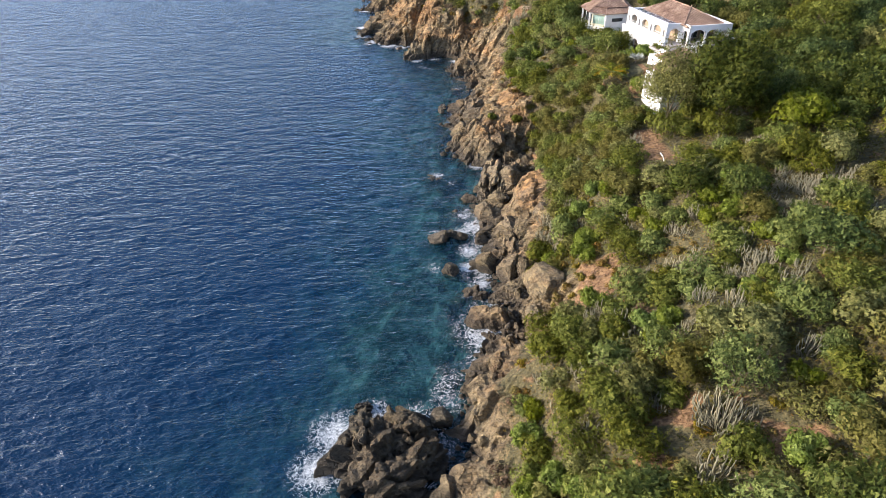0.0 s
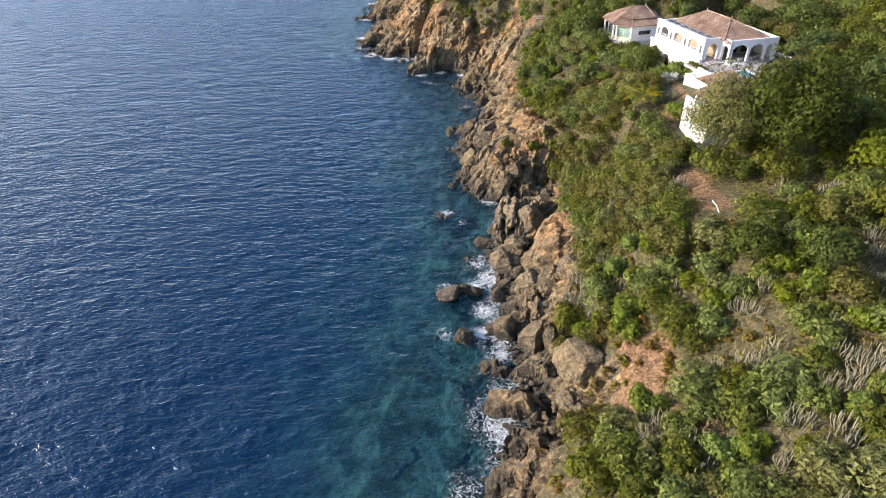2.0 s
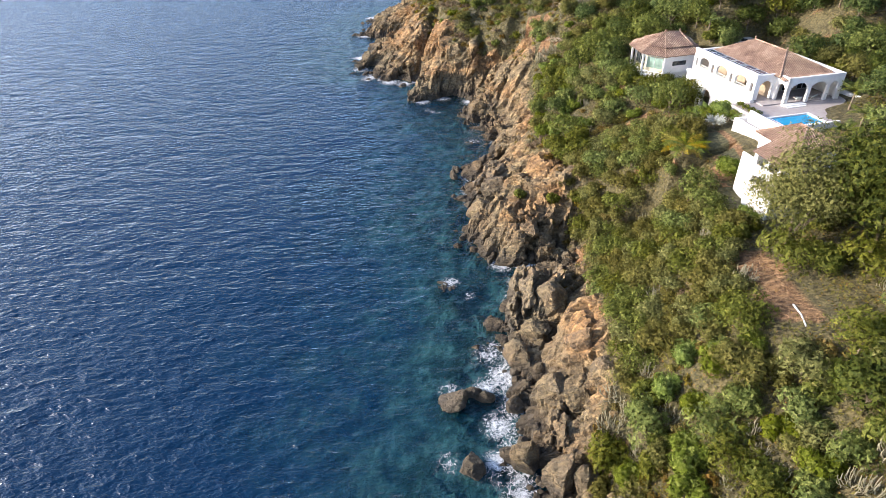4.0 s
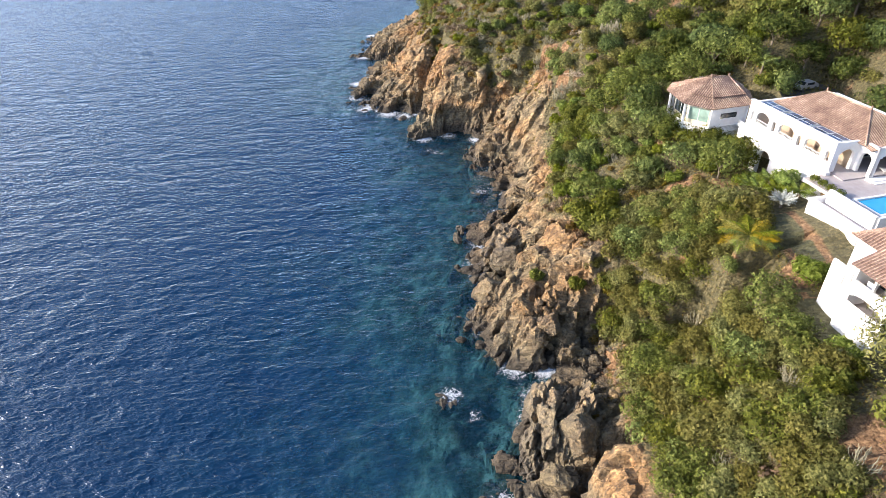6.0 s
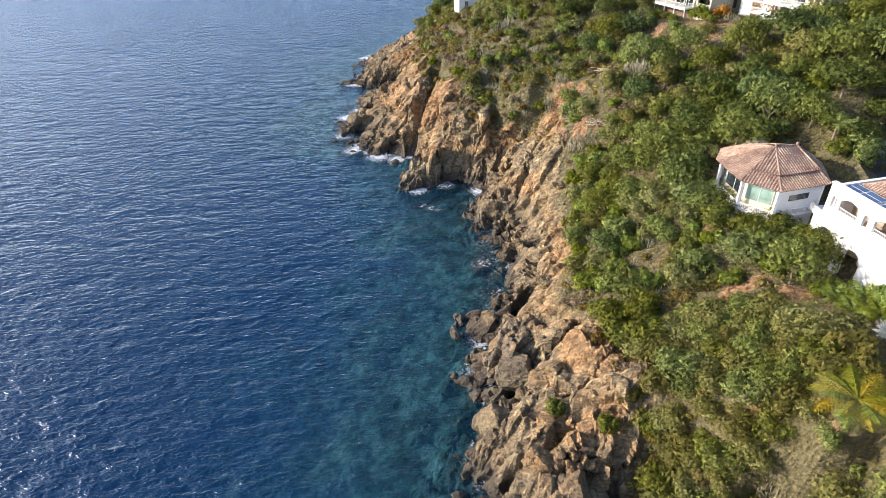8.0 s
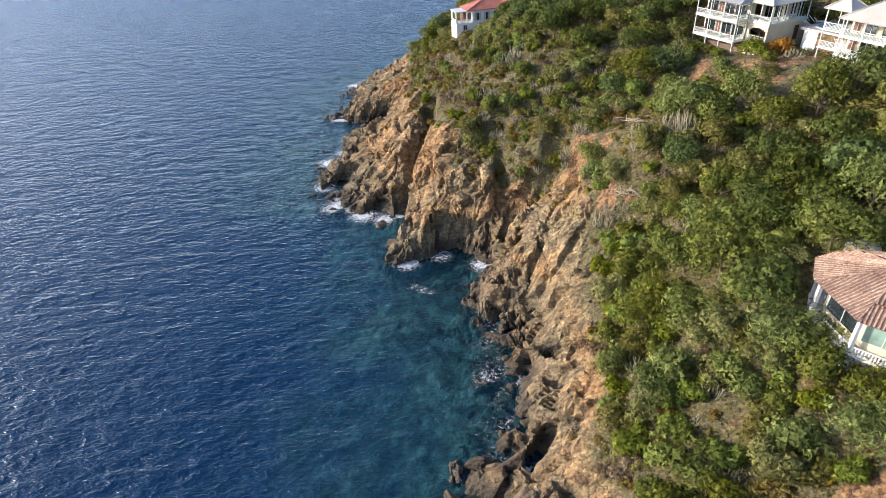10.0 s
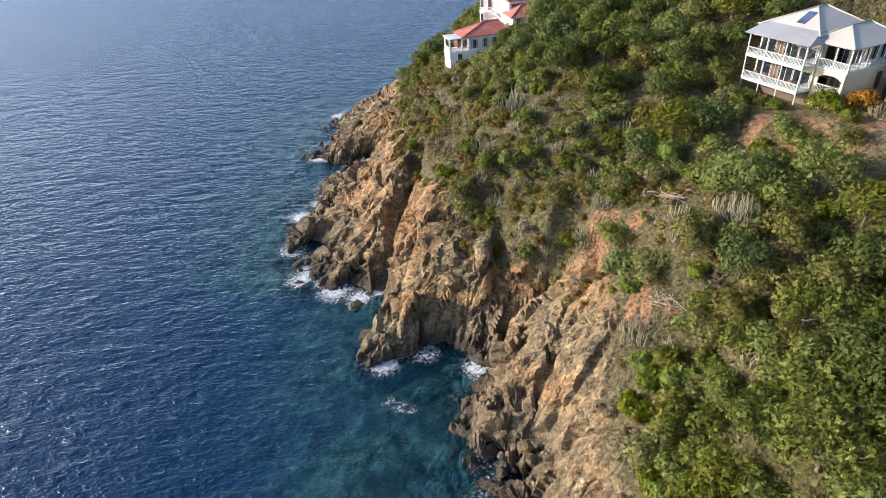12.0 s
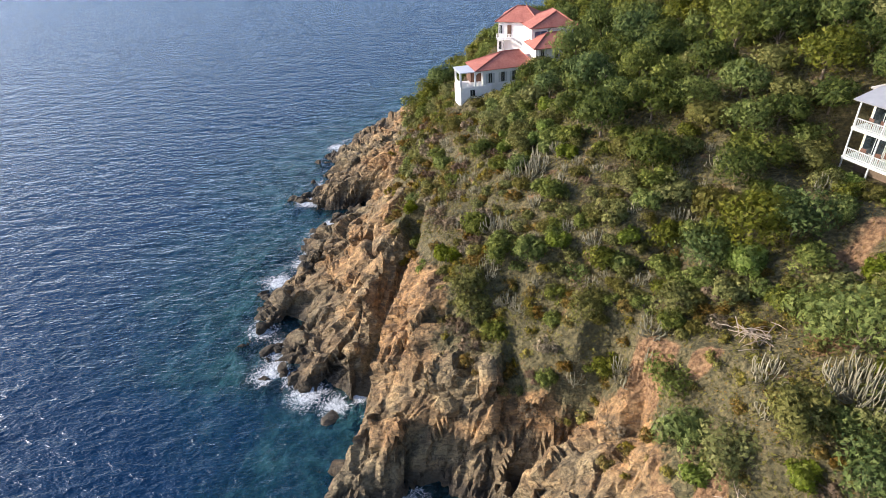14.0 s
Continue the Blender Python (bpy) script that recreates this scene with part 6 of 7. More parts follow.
def pavilion():
    """An eight-sided pavilion on a white base with a two-tier tile roof."""
    p = thing("pavilion", "eight-sided white pavilion with a two-tier clay tile roof", "house", pose(41.6, 151.9, 0))
    ring = [(-5.6, 2.6), (-5.0, -3.0), (-1.7, -6.0), (4.6, -4.2), (6.2, 1.0), (4.8, 5.6), (0.0, 7.2), (-3.8, 5.8)]
    n = len(ring)

    def ring_at(k, z, n_=n):
        return [(x * k, y * k, z) for x, y in ring]

    def band(k0, z0, k1, z1):
        bm = bmesh.new()
        lo, hi = [bm.verts.new(q) for q in ring_at(k0, z0)], [bm.verts.new(q) for q in ring_at(k1, z1)]
        for i in range(n):
            bm.faces.new((lo[i], lo[(i + 1) % n], hi[(i + 1) % n], hi[i]))
        bm.faces.new(hi)
        bm.faces.new(lo[::-1])
        return bm
    part("base", band(0.93, 16.0, 0.93, 21.2), WHITE, p)
    part("deck", band(1.0, 21.2, 1.0, 21.4), WHITE, p)
    part("room_wall", band(0.80, 21.4, 0.80, 25.5), CREAM, p)
    part("ceiling_band", band(0.96, 25.0, 0.96, 25.4), WHITE, p)
    for i in range(n):
        a, b = Vector((*ring[i], 0)), Vector((*ring[(i + 1) % n], 0))
        railing(p, (*(a * 0.96).xy, 21.4), (*(b * 0.96).xy, 21.4), 0.85, 0.24, WHITE, 0.11, "balustrade")
        part("column", box(a.x * 0.95 - 0.16, a.x * 0.95 + 0.16, a.y * 0.95 - 0.16, a.y * 0.95 + 0.16, 21.4, 25.1), WHITE, p)
        mid, d = (a + b) * 0.5 * 0.805, (b - a).normalized()
        turn = math.atan2(d.y, d.x)
        w = (b - a).length * 0.36
        bm = box(-w, w, -0.05, 0.05, 22.6, 24.6)
        bmesh.ops.transform(bm, matrix=Matrix.Translation(mid) @ Matrix.Rotation(turn, 4, "Z"), verts=bm.verts)
        if i in (2, 3):
            solid = box(-(b - a).length * 0.46, (b - a).length * 0.46, -0.1, 0.1, 21.4, 25.0)
            bmesh.ops.transform(solid, matrix=Matrix.Translation((a + b) * 0.5 * 0.93) @ Matrix.Rotation(turn, 4, "Z"), verts=solid.verts)
            part("closed_wall", solid, WHITE, p)
            strip = box(-w * 0.6, w * 0.6, -0.14, 0.14, 23.4, 24.2)
            bmesh.ops.transform(strip, matrix=Matrix.Translation((a + b) * 0.5 * 0.93) @ Matrix.Rotation(turn, 4, "Z"), verts=strip.verts)
            part("strip_window", strip, GLASS, p)
        win = part("window", bm, GREEN_GLASS if i == 1 else GLASS, p)
        bm = bmesh.new()
        for q0, q1, z0, z1 in ((-w, -w + 0.07, 22.6, 24.6), (w - 0.07, w, 22.6, 24.6), (-0.035, 0.035, 22.6, 24.6), (-w, w, 24.53, 24.6)):
            add_box(bm, q0, q1, -0.09, 0.09, z0, z1, Matrix.Translation(mid) @ Matrix.Rotation(turn, 4, "Z"))
        part("window_frame", bm, TRIM, win)
    r0, r1 = Vector((-0.4, 0.0, 28.2)), Vector((2.4, 0.4, 28.2))
    for i in range(n):
        j = (i + 1) % n
        a, b = Vector((*ring[i], 25.35)) * 1.0, Vector((*ring[j], 25.35))
        a, b = Vector((a.x * 1.07, a.y * 1.07, 25.35)), Vector((b.x * 1.07, b.y * 1.07, 25.35))
        ta, tb = (r1 if i in (3, 4, 5) else r0), (r1 if j in (3, 4, 5) else r0)
        ia, ib = a.lerp(ta, 0.36), b.lerp(tb, 0.36)
        ia.z, ib.z = 26.30, 26.30
        roof_slope(p, "lower_roof", TILE, a, b, ib, ia)
        ua, ub = a.lerp(ta, 0.33), b.lerp(tb, 0.33)
        ua.z, ub.z = 26.42, 26.42
        roof_slope(p, "upper_roof", TILE, ua, ub, tb, ta)
        cap(p, a, ia, TILE, 0.11)
        cap(p, ua, ta, TILE, 0.11)
    cap(p, r0, r1, TILE)
    for r in (r0, r1):
        part("finial", box(r.x - 0.12, r.x + 0.12, r.y - 0.12, r.y + 0.12, r.z, r.z + 0.45, 0.04), TILE, p)
    b = thing("footbridge", "white railed footbridge between pavilion and villa", "bridge", pose(41.6, 151.9, 0))
    part("bridge_deck", box(3.0, 5.2, -8.4, -4.6, 22.2, 22.45), WHITE, b)
    railing(b, (3.0, -8.3, 22.45), (3.0, -5.2, 22.45), 0.85, 0.24, WHITE, 0.1)
    part("pier", box(3.3, 4.9, -7.6, -7.0, 18.0, 22.2), WHITE, b)
    return p


def storeyed_facade(h, y0, y1, x, decks, eave, posts, depth, openings):
    """Two open decks with posts and railings in front of a cream wall."""
    for z in decks:
        part("deck", box(x, x + depth, y0, y1, z - 0.2, z), MINT, h)
        railing(h, (x + 0.06, y0, z), (x + 0.06, y1, z))
        part("fascia", box(x - 0.05, x, y0 - 0.05, y1 + 0.05, z - 0.3, z + 0.02), TRIM, h)
    for y in posts:
        part("post", box(x, x + 0.13, y - 0.065, y + 0.065, decks[0] - 1.6, eave), TRIM, h)
    part("facade", box(x + depth, x + depth + 0.25, y0, y1, decks[0] - 0.2, eave + 0.3), CREAM, h)
    # the shade under the deck is put into this strip's brown colour
    part("foundation", box(x + depth + 0.1, x + depth + 0.25, y0, y1, decks[0] - 2.5, decks[0] - 0.2), DECK_SHADE, h, "foundation coloured brown for the shade under the deck")
    for z in decks:
        for a, b, mat in openings:
            pane(h, x + depth - 0.08, x + depth - 0.02, a, b, z + 0.1, z + 2.05, mat, "glass_door")


def deck_chair(h_m, x, y, z, turn):
    c = thing("deck_chair", "dark wicker chair on the balcony", "chair", h_m @ pose(x, y, z, 0, 0, turn), "chairs on the balconies")
    part("seat", box(-0.28, 0.28, -0.28, 0.28, 0.36, 0.44, 0.02), DOORWOOD, c)
    part("backrest", box(-0.28, 0.28, 0.24, 0.31, 0.44, 0.95, 0.02), DOORWOOD, c)
    for a in (-0.24, 0.24):
        for b in (-0.24, 0.24):
            part("leg", box(a - 0.03, a + 0.03, b - 0.03, b + 0.03, 0, 0.36), DOORWOOD, c)
    return c


def balcony_house():
    m = pose(47.6, 209.0, 0, 0, 0, 25.7)
    h = thing("balcony_house", "cream house with two white railed balconies and a white hipped roof", "house", m)
    # doors widened over the cream wall; their dark panes stand for porch shade
    storeyed_facade(h, 0, 8.6, 0, (32.75, 35.85), 38.7, (0.06, 2.9, 5.7, 8.54), 2.3, ((0.25, 2.6, GLASS), (2.75, 4.8, GLASS), (4.92, 6.0, DOORWOOD), (6.12, 8.35, GLASS)))
    part("side_wall", box(2.5, 10.8, 8.3, 8.6, 29.59, 38.9), CREAM, h)
    part("side_wall", box(2.5, 3.6, 0.0, 0.25, 29.59, 38.9), CREAM, h)
    railing(h, (0.1, 0.06, 35.85), (3.4, 0.06, 35.85))
    railing(h, (0.1, 0.06, 32.75), (3.4, 0.06, 32.75))
    # the wing
    bm = bmesh.new()
    arch_wall(bm, -3.9, 0.0, 28.96, 35.6, 0.25, [(-3.6, -0.5, 32.75, 34.95, 0.6)], along_y(2.6))
    part("wing_wall", bm, CREAM, h, "cream wall with a wide shallow arch")
    railing(h, (2.7, -3.7, 32.75), (2.7, -0.4, 32.75))
    part("wing_side", box(2.85, 11.0, -3.9, -3.65, 28.96, 35.6), CREAM, h)
    part("wing_inner", box(5.6, 5.8, -3.6, 0.2, 28.96, 38.8), CREAM, h)
    part("wing_deck", box(2.4, 11.0, -4.1, 0.0, 35.6, 35.85), MINT, h)
    railing(h, (2.5, -4.0, 35.85), (2.5, 0.0, 35.85))
    railing(h, (2.5, -4.0, 35.85), (8.2, -4.0, 35.85))
    for y in (-4.0, -2.1, -0.1):
        part("post", box(2.45, 2.58, y - 0.065, y + 0.065, 35.85, 38.7), TRIM, h)
    for x in (4.2, 5.7, 7.2, 8.7, 10.8):
        part("post", box(x - 0.065, x + 0.065, -4.05, -3.92, 35.85, 38.7), TRIM, h)
    for a, b in ((-3.4, -2.0), (-1.7, -0.3)):
        pane(h, 5.5, 5.57, a, b, 35.73, 38.32, GLASS, "glass_door")
        pane(h, 5.5, 5.57, a, b, 32.50, 35.03, DOORWOOD, "glass_door")
    part("wing_back", box(5.8, 11.0, -2.7, -2.5, 28.96, 38.8), CREAM, h)
    for a in (6.2, 8.2, 9.8):
        pane(h, a, a + 1.2, -2.78, -2.72, 35.73, 38.19, GLASS, "glass_door")
    part("back_wall", box(10.8, 11.0, -2.5, 8.3, 29.59, 38.9), CREAM, h)
    part("wing_door", box(8.6, 9.5, -3.96, -3.9, 32.63, 34.91), DOORWOOD, h)
    # roofs: porch strip, main hip, wing hip
    roof_slope(h, "porch_roof", PORCH_ROOF, (-0.45, -0.5, 38.62), (-0.45, 9.1, 38.62), (2.3, 8.4, 39.75), (2.3, 0.5, 39.75), ribs=0)
    roof_slope(h, "porch_roof", PORCH_ROOF, (-0.45, -0.5, 38.62), (3.4, -0.5, 38.62), (3.4, 0.6, 39.75), (2.3, 0.5, 39.75), ribs=0)
    hip_roof(h, 1.6, 11.3, 0.0, 9.1, 39.35, 41.7, (5.9, 4.3), (7.4, 4.3), WHITE_ROOF, ribs=0, name="main_roof")
    hip_roof(h, 2.0, 11.3, -4.4, 1.6, 38.65, 40.5, (5.2, -1.1), (8.6, -1.1), WHITE_ROOF, ribs=0, name="wing_roof")
    tagged(roof_slope(h, "solar_collector", PANEL, (2.9, 3.4, 40.12), (2.9, 4.6, 40.12), (4.9, 4.6, 41.22), (4.9, 3.4, 41.22), ribs=0), "dark solar collector on the roof")
    for y, z, t in ((1.4, 35.85, 80), (3.6, 35.85, 100), (6.4, 35.85, 60), (5.0, 35.85, 95), (7.6, 35.85, 85), (2.0, 32.75, 90), (3.6, 32.75, 75), (6.0, 32.75, 110), (7.4, 32.75, 95)):
        deck_chair(m, 1.3, y, z, t)
    # steps down to the pool
    st = thing("deck_stairs", "white wooden stairs with rails down to the pool deck", "stairs", m)
    for k in range(6):
        part("step", box(9.2 + 0.28 * k, 9.48 + 0.28 * k, -5.1, -4.15, 35.68 - 0.2 * k, 35.76 - 0.2 * k), TRIM, st)
    for y in (-5.1, -4.2):
        bm = bmesh.new()
        add_box(bm, 0, 2.1, -0.04, 0.04, -0.15, 0.05, Matrix.Translation((9.2, y, 35.68)) @ Matrix.Rotation(0.62, 4, "Y"))
        add_box(bm, 0, 2.1, -0.04, 0.04, 0.85, 0.93, Matrix.Translation((9.2, y, 35.68)) @ Matrix.Rotation(0.62, 4, "Y"))
        part("stringer", bm, TRIM, st)
    return m


def pool_deck(m):
    d = thing("round_pool_deck", "paved deck with a white retaining wall around a round pool", "terrace", m)
    part("paving", box(8.5, 18.0, -13.0, -4.9, 34.5, 34.9), PAVING, d)
    part("retaining_wall", box(8.2, 8.5, -8.4, -6.0, 31.5, 34.7, 0.03), WHITE, d)
    part("rock_wall", box(8.25, 8.5, -13.0, -8.4, 31.0, 34.6, 0.03), ROCK, d)
    p = thing("round_pool", "round blue plunge pool with a pale rim", "pool", m @ pose(11.8, -7.9, 34.9))
    for nm, r, z0, z1, mat in (("rim", 2.3, 0.0, 0.12, TRIM), ("water", 2.0, 0.0, 0.125, POOL)):
        bm = bmesh.new()
        bmesh.ops.create_cone(bm, cap_ends=True, segments=32, radius1=r, radius2=r, depth=z1 - z0)
        bmesh.ops.transform(bm, matrix=pose(0, 0, (z0 + z1) / 2), verts=bm.verts)
        part(nm, bm, mat, p)
    c = lounger(m @ pose(13.0, -5.6, 34.9, 0, 0, 60))
    c["label"] = "white sun lounger beside the round pool"
    return d


def second_house():
    m = pose(57.4, 197.7, 0, 0, 0, 27)
    h = thing("lattice_house", "cream house with mint balconies, white roof and lattice screens", "house", m)
    storeyed_facade(h, -9.5, 0, 0, (33.5, 36.1), 38.5, (-9.4, -6.3, -3.2, -0.06), 2.3, ((-9.0, -7.2, DOORWOOD), (-6.4, -4.4, GLASS), (-3.7, -2.0, GLASS), (-1.5, -0.3, DOORWOOD)))
    part("side_wall", box(2.5, 9.0, -0.25, 0.0, 31.5, 38.6), CREAM, h)
    part("side_wall", box(2.5, 9.0, -9.5, -9.25, 31.5, 38.6), CREAM, h)
    hip_roof(h, -0.5, 9.5, -10.0, 0.5, 38.4, 41.2, (4.5, -6.5), (4.5, -3.5), WHITE_ROOF, ribs=0, name="main_roof")
    bm = bmesh.new()
    for k in range(9):
        for s in (1, -1):
            q = Matrix.Translation((0.1, -1.3 + 0.16 * k, 34.7)) @ Matrix.Rotation(s * 0.7, 4, "X")
            add_box(bm, -0.015, 0.015, -0.02, 0.02, -1.1, 1.1, q)
    part("lattice_screen", bm, TRIM, h, "white lattice screen")
    g = thing("gazebo", "white open gazebo with a pyramid roof on the upper deck", "gazebo", m @ pose(3.4, 2.1, 0))
    for x in (-1.6, 1.6):
        for y in (-1.6, 1.6):
            part("post", box(x - 0.07, x + 0.07, y - 0.07, y + 0.07, 31.5, 39.0), TRIM, g)
    part("gazebo_deck", box(-1.75, 1.75, -1.75, 1.75, 35.9, 36.1), MINT, g)
    railing(g, (-1.65, -1.6, 36.1), (-1.65, 1.6, 36.1))
    railing(g, (-1.65, -1.65, 36.1), (1.6, -1.65, 36.1))
    part("gazebo_deck", box(-1.75, 1.75, -1.75, 1.75, 33.3, 33.5), MINT, g)
    railing(g, (-1.65, -1.6, 33.5), (-1.65, 1.6, 33.5))
    hip_roof(g, -2.1, 2.1, -2.1, 2.1, 38.9, 40.6, (0, 0), (0, 0), WHITE_ROOF, ribs=0, name="gazebo_roof", thick=0.1)
    return h


def red_house():
    """Stepped villa with red roofs on the point."""
    m = pose(5.6, 267.6, 0, 0, 0, 17.5)
    h = thing("red_roofed_villa", "white stepped villa with red hipped roofs on the point", "house", m)
    part("terrace_base", box(-3.0, 3.2, 0.2, 4.6, 21.0, 24.7), WHITE, h)
    pane(h, -1.2, -0.2, 0.14, 0.19, 23.0, 24.3, GLASS)
    part("body", box(1.8, 11.5, 0.6, 6.0, 21.0, 27.5), WHITE, h)
    for x in (-2.9, -0.1, 1.6):
        part("column", box(x - 0.15, x + 0.15, 0.3, 0.6, 24.7, 27.5), WHITE, h)
    part("column", box(-2.95, -2.65, 4.2, 4.5, 24.7, 27.5), WHITE, h)
    railing(h, (-2.9, 0.4, 24.7), (1.6, 0.4, 24.7), 0.9, 0.22, WHITE, 0.1)
    railing(h, (-2.85, 0.4, 24.7), (-2.85, 4.4, 24.7), 0.9, 0.22, WHITE, 0.1)
    bm = bmesh.new()
    arch_wall(bm, -0.1, 1.8, 26.4, 27.6, 0.25, [(0.1, 1.5, 26.4, 27.2, 0.6)], Matrix.Translation((0, 0.35, 0)))
    part("arch", bm, WHITE, h)
    part("porch_back", box(-0.2, 0.1, 3.0, 6.0, 24.7, 27.5), DOORWOOD, h)
    part("porch_back", box(0.1, 1.8, 2.8, 3.0, 24.7, 27.5), DOORWOOD, h)
    for x in (2.5, 5.0, 7.2):
        pane(h, x, x + 0.8, 0.54, 0.59, 25.0, 26.9, GLASS, "arched_window")
        for sx in (x - 0.45, x + 0.85):
            part("shutter", box(sx, sx + 0.38, 0.5, 0.58, 25.0, 26.8), TRIM, h)
    part("canopy", box(-3.2, 0.0, 0.1, 4.8, 27.45, 27.6), GREYROOF, h)
    hip_roof(h, -0.2, 11.9, 0.1, 6.6, 27.6, 29.9, (6.2, 3.3), (9.4, 3.3), RED_ROOF, ribs=0)
    # the tall block behind
    b2 = thing("red_roofed_tower", "tall white house block with a red hipped roof and outside stairs", "house", pose(9.7, 280.4, 0, 0, 0, -15))
    part("tall_wall", box(0.2, 8.0, 0.2, 6.6, 25.0, 33.8), WHITE, b2)
    part("balcony_side", box(0.1, 1.3, -0.3, 0.2, 27.6, 30.4), WHITE, b2)
    pane(b2, 0.35, 0.95, -0.36, -0.31, 28.4, 30.0, GLASS, "arched_window")
    pane(b2, 0.35, 0.95, 0.12, 0.17, 31.3, 33.0, GLASS)
    part("door", box(2.0, 2.8, 0.1, 0.19, 30.7, 33.0), DOORWOOD, b2)
    part("landing", box(0.1, 3.0, -1.0, 0.2, 30.4, 30.65), WHITE, b2)
    railing(b2, (0.1, -0.95, 30.65), (3.0, -0.95, 30.65), 0.9, 0.25, WHITE, 0.1)
    for k in range(9):
        part("step", box(3.0 + 0.42 * k, 3.46 + 0.42 * k, -1.0, 0.2, 30.2 - 0.26 * k, 30.5 - 0.26 * k), WHITE, b2)
    bm = bmesh.new()
    add_box(bm, 0, 4.6, -0.06, 0.06, 0.6, 0.95, Matrix.Translation((3.0, -1.0, 30.6)) @ Matrix.Rotation(0.555, 4, "Y"))
    part("stair_parapet", bm, WHITE, b2)
    hip_roof(b2, -0.4, 8.4, -0.4, 7.2, 33.7, 36.0, (3.2, 3.4), (5.0, 3.4), RED_ROOF, ribs=0)
    b3 = thing("red_roofed_wing", "white house wing with shutters and stepped red roofs", "house", pose(16.4, 269.8, 0, 0, 0, 14))
    part("wing_wall", box(0.3, 6.6, 0.3, 9.6, 25.5, 30.9), WHITE, b3)
    for x in (1.2, 3.9):
        pane(b3, x, x + 0.75, 0.2, 0.27, 28.6, 30.5, GLASS)
        for sx in (x - 0.42, x + 0.8):
            part("shutter", box(sx, sx + 0.36, 0.16, 0.27, 28.6, 30.5), TRIM, b3)
    hip_roof(b3, -0.3, 7.6, -0.3, 5.8, 30.8, 32.9, (3.2, 2.7), (5.4, 2.7), RED_ROOF, ribs=0)
    part("upper_wall", box(0.7, 9.0, 4.2, 11.0, 29.0, 33.6), WHITE, b3)
    pane(b3, 1.2, 3.6, 4.12, 4.19, 31.6, 32.9, PANEL)
    hip_roof(b3, 0.2, 9.6, 3.8, 11.6, 33.5, 35.8, (6.2, 6.4), (6.2, 9.0), RED_ROOF, ribs=0)
    return h


villa()
pool_terrace()
VM = pose(48.2, 128.2, 0, 0, 0, 13.3)
for x, y, t in ((7.0, -1.2, 160), (9.3, -0.9, 190), (11.6, -1.0, 170)):
    lounger(VM @ pose(x, y, 23.2, 0, 0, t))
guest_house()
pavilion()
pool_deck(balcony_house())
second_house()
red_house()


# ---- the drive and small things ----
drive = thing("driveway", "worn grey asphalt drive behind the villa", "drive", pose(61, 157, 0), kind="structure")
part("surface", box(-5, 10, -4.5, 6.5, 22.4, 22.9), ASPHALT, drive)


def car(m, paint):
    c = thing("parked_car", "white parked car on the drive", "car", m)
    bm = bmesh.new()
    side = [(-2.1, 0.35), (-2.1, 0.85), (-1.3, 1.0), (-0.75, 1.5), (0.95, 1.52), (1.75, 1.02), (2.1, 0.9), (2.1, 0.35)]
    lo, hi = [bm.verts.new((x, -0.85, z)) for x, z in side], [bm.verts.new((x, 0.85, z)) for x, z in side]
    bm.faces.new(lo)
    bm.faces.new(hi[::-1])
    for i in range(len(side)):
        j = (i + 1) % len(side)
        bm.faces.new((lo[j], lo[i], hi[i], hi[j]))
    bmesh.ops.bevel(bm, geom=bm.edges[:], offset=0.07, segments=2, affect="EDGES")
    part("body", bm, paint, c)
    bm = bmesh.new()
    for y in (-0.86, 0.86):
        add_box(bm, -0.65, 0.85, y - 0.02, y + 0.02, 1.02, 1.4)
    part("side_windows", bm, GLASS, c)
    bm = box(-0.02, 0.02, -0.7, 0.7, -0.32, 0.32)
    bmesh.ops.transform(bm, matrix=pose(-1.06, 0, 1.27, 0, 48, 0), verts=bm.verts)
    part("windscreen", bm, GLASS, c)
    for x in (-1.3, 1.3):
        for y in (-0.82, 0.82):
            bm = bmesh.new()
            bmesh.ops.create_cone(bm, cap_ends=True, segments=18, radius1=0.33, radius2=0.33, depth=0.22)
            bmesh.ops.transform(bm, matrix=pose(x, y, 0.33, 90, 0, 0), verts=bm.verts)
            part("wheel", bm, ASPHALT, c)
    return c


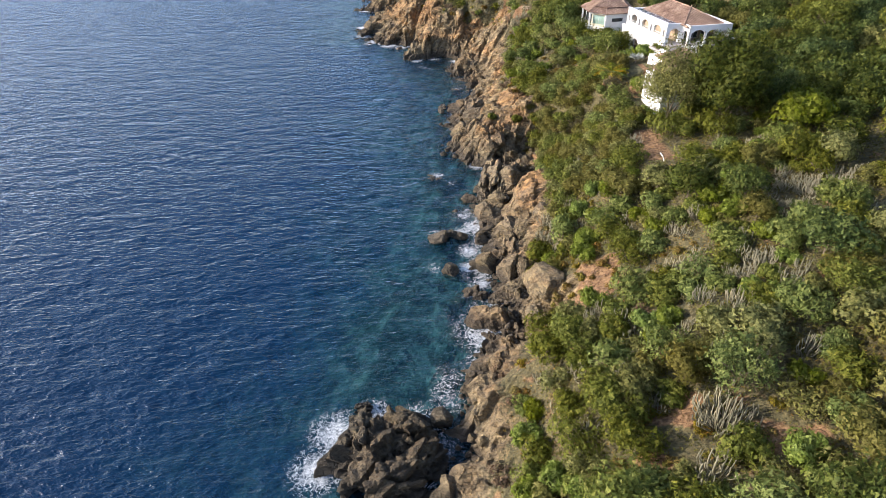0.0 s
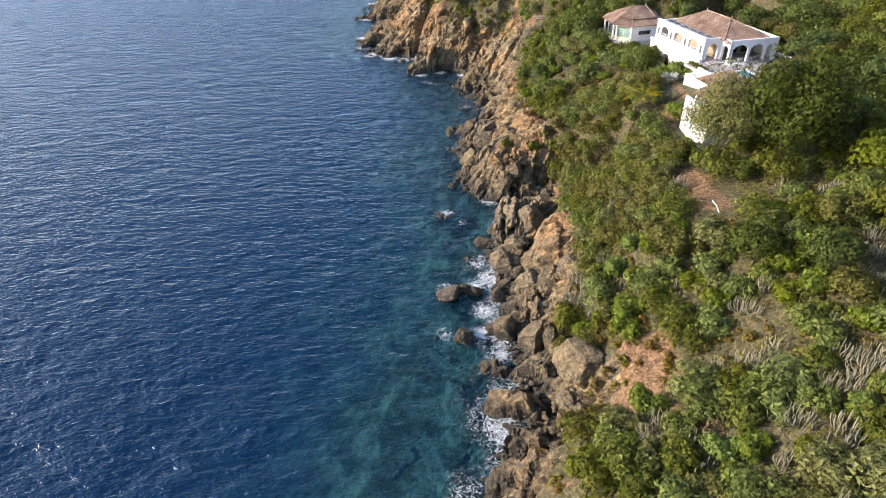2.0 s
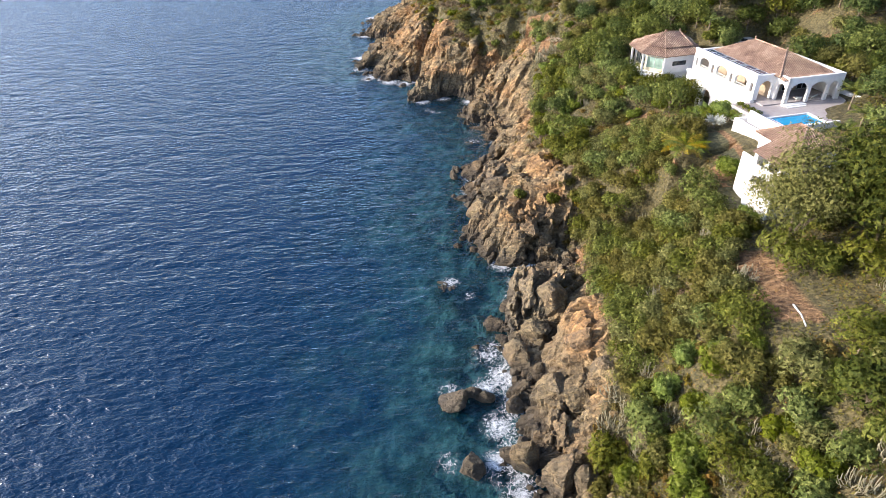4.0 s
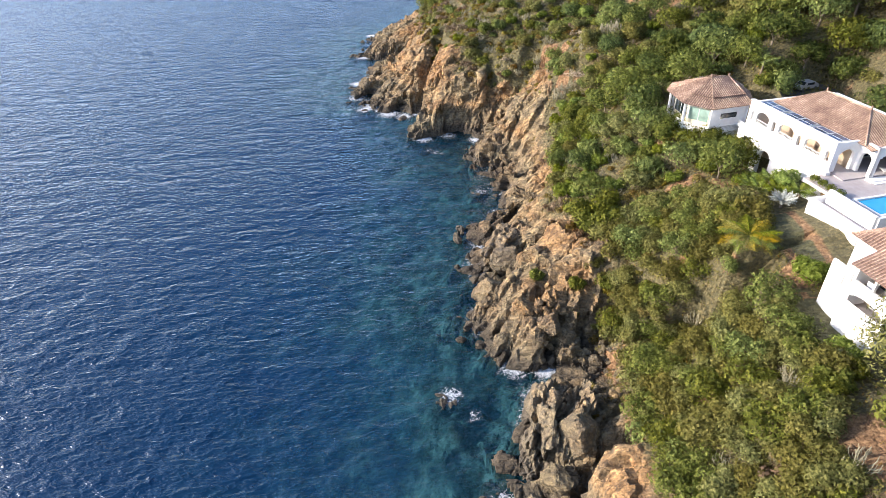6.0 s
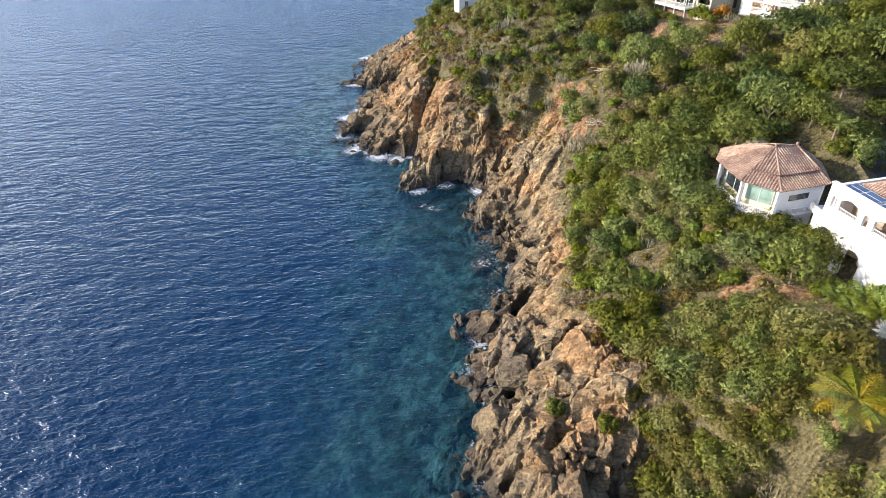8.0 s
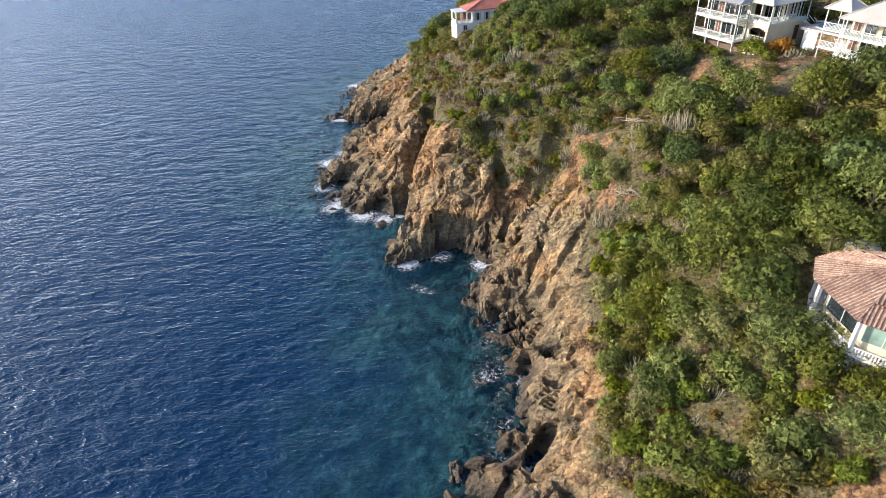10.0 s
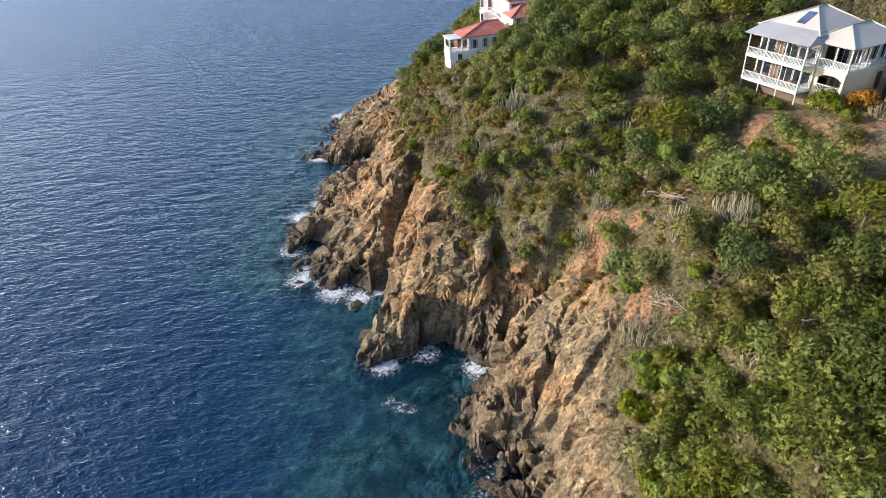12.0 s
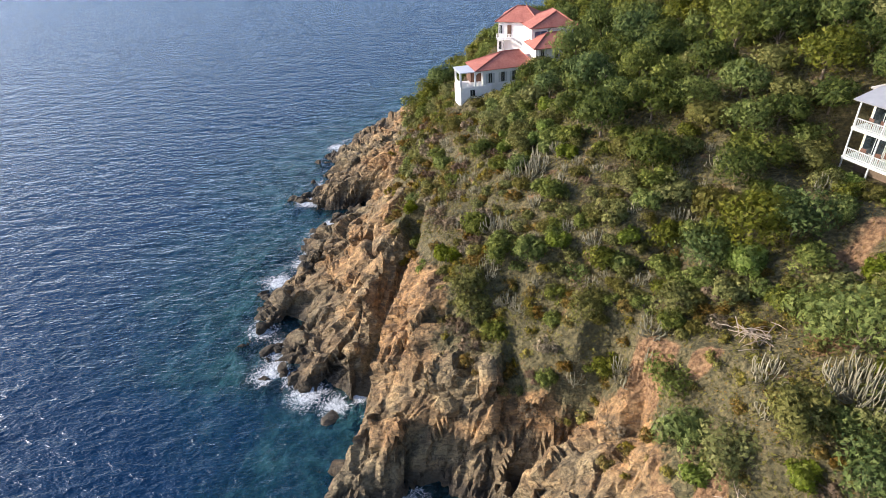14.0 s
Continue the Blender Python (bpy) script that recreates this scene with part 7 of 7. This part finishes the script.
car(pose(61.4, 160.6, 22.9, 0, 0, 20), WHITE_ROOF)
bank = thing("stone_wall", "low wall of reddish field stones behind the drive", "wall", pose(66.0, 164.6, 22.6, 0, 0, 4))
for k in range(26):
    bm = bmesh.new()
    for v in add_box(bm, -0.62, 0.62, -0.35, 0.35, 0, 0.72):
        v.co += Vector((rng.uniform(-0.09, 0.09), rng.uniform(-0.07, 0.07), rng.uniform(-0.07, 0.07)))
    bmesh.ops.transform(bm, matrix=Matrix.Translation((-6.8 + 1.15 * (k % 13) + 0.5 * (k // 13), 0.1 * (k // 13), 0.7 * (k // 13))), verts=bm.verts)
    part("stone", bm, ROCK, bank)
annex = thing("annex", "low white outbuilding with a clay tile roof", "outbuilding", pose(63.5, 145, 0, 0, 0, 13.3))
part("wall", box(-2.6, 2.6, -3.4, 3.4, 21.5, 24.6), WHITE, annex)
hip_roof(annex, -3.1, 3.1, -3.9, 3.9, 24.6, 26.1, (0, -1.2), (0, 1.2), TILE)
tank = thing("water_tank", "round white water tank with a domed lid", "tank", pose(43.5, 160.5, 20.5))
bm = bmesh.new()
bmesh.ops.create_cone(bm, cap_ends=True, segments=28, radius1=1.5, radius2=1.5, depth=4.6)
bmesh.ops.transform(bm, matrix=pose(0, 0, 2.3), verts=bm.verts)
part("drum", bm, WHITE_ROOF, tank)
bm = bmesh.new()
bmesh.ops.create_cone(bm, cap_ends=True, segments=28, radius1=1.55, radius2=0.4, depth=0.5)
bmesh.ops.transform(bm, matrix=pose(0, 0, 4.85), verts=bm.verts)
part("lid", bm, WHITE_ROOF, tank)
for x in (33.6,):
    kerb = new("garden_kerb", mesh_of("garden_kerb", *tubes([[((x, 79.8, ground_at(x, 79.8) + 0.05), 0.09), ((x + 0.35, 81.6, ground_at(x + 0.35, 81.6) + 0.05), 0.09), ((x + 0.6, 83.4, ground_at(x + 0.6, 83.4) + 0.05), 0.09)]], 4), WHITE))
    tagged(kerb, "low pale concrete kerb beside the red soil path", "kerb", "kerbs by the path")
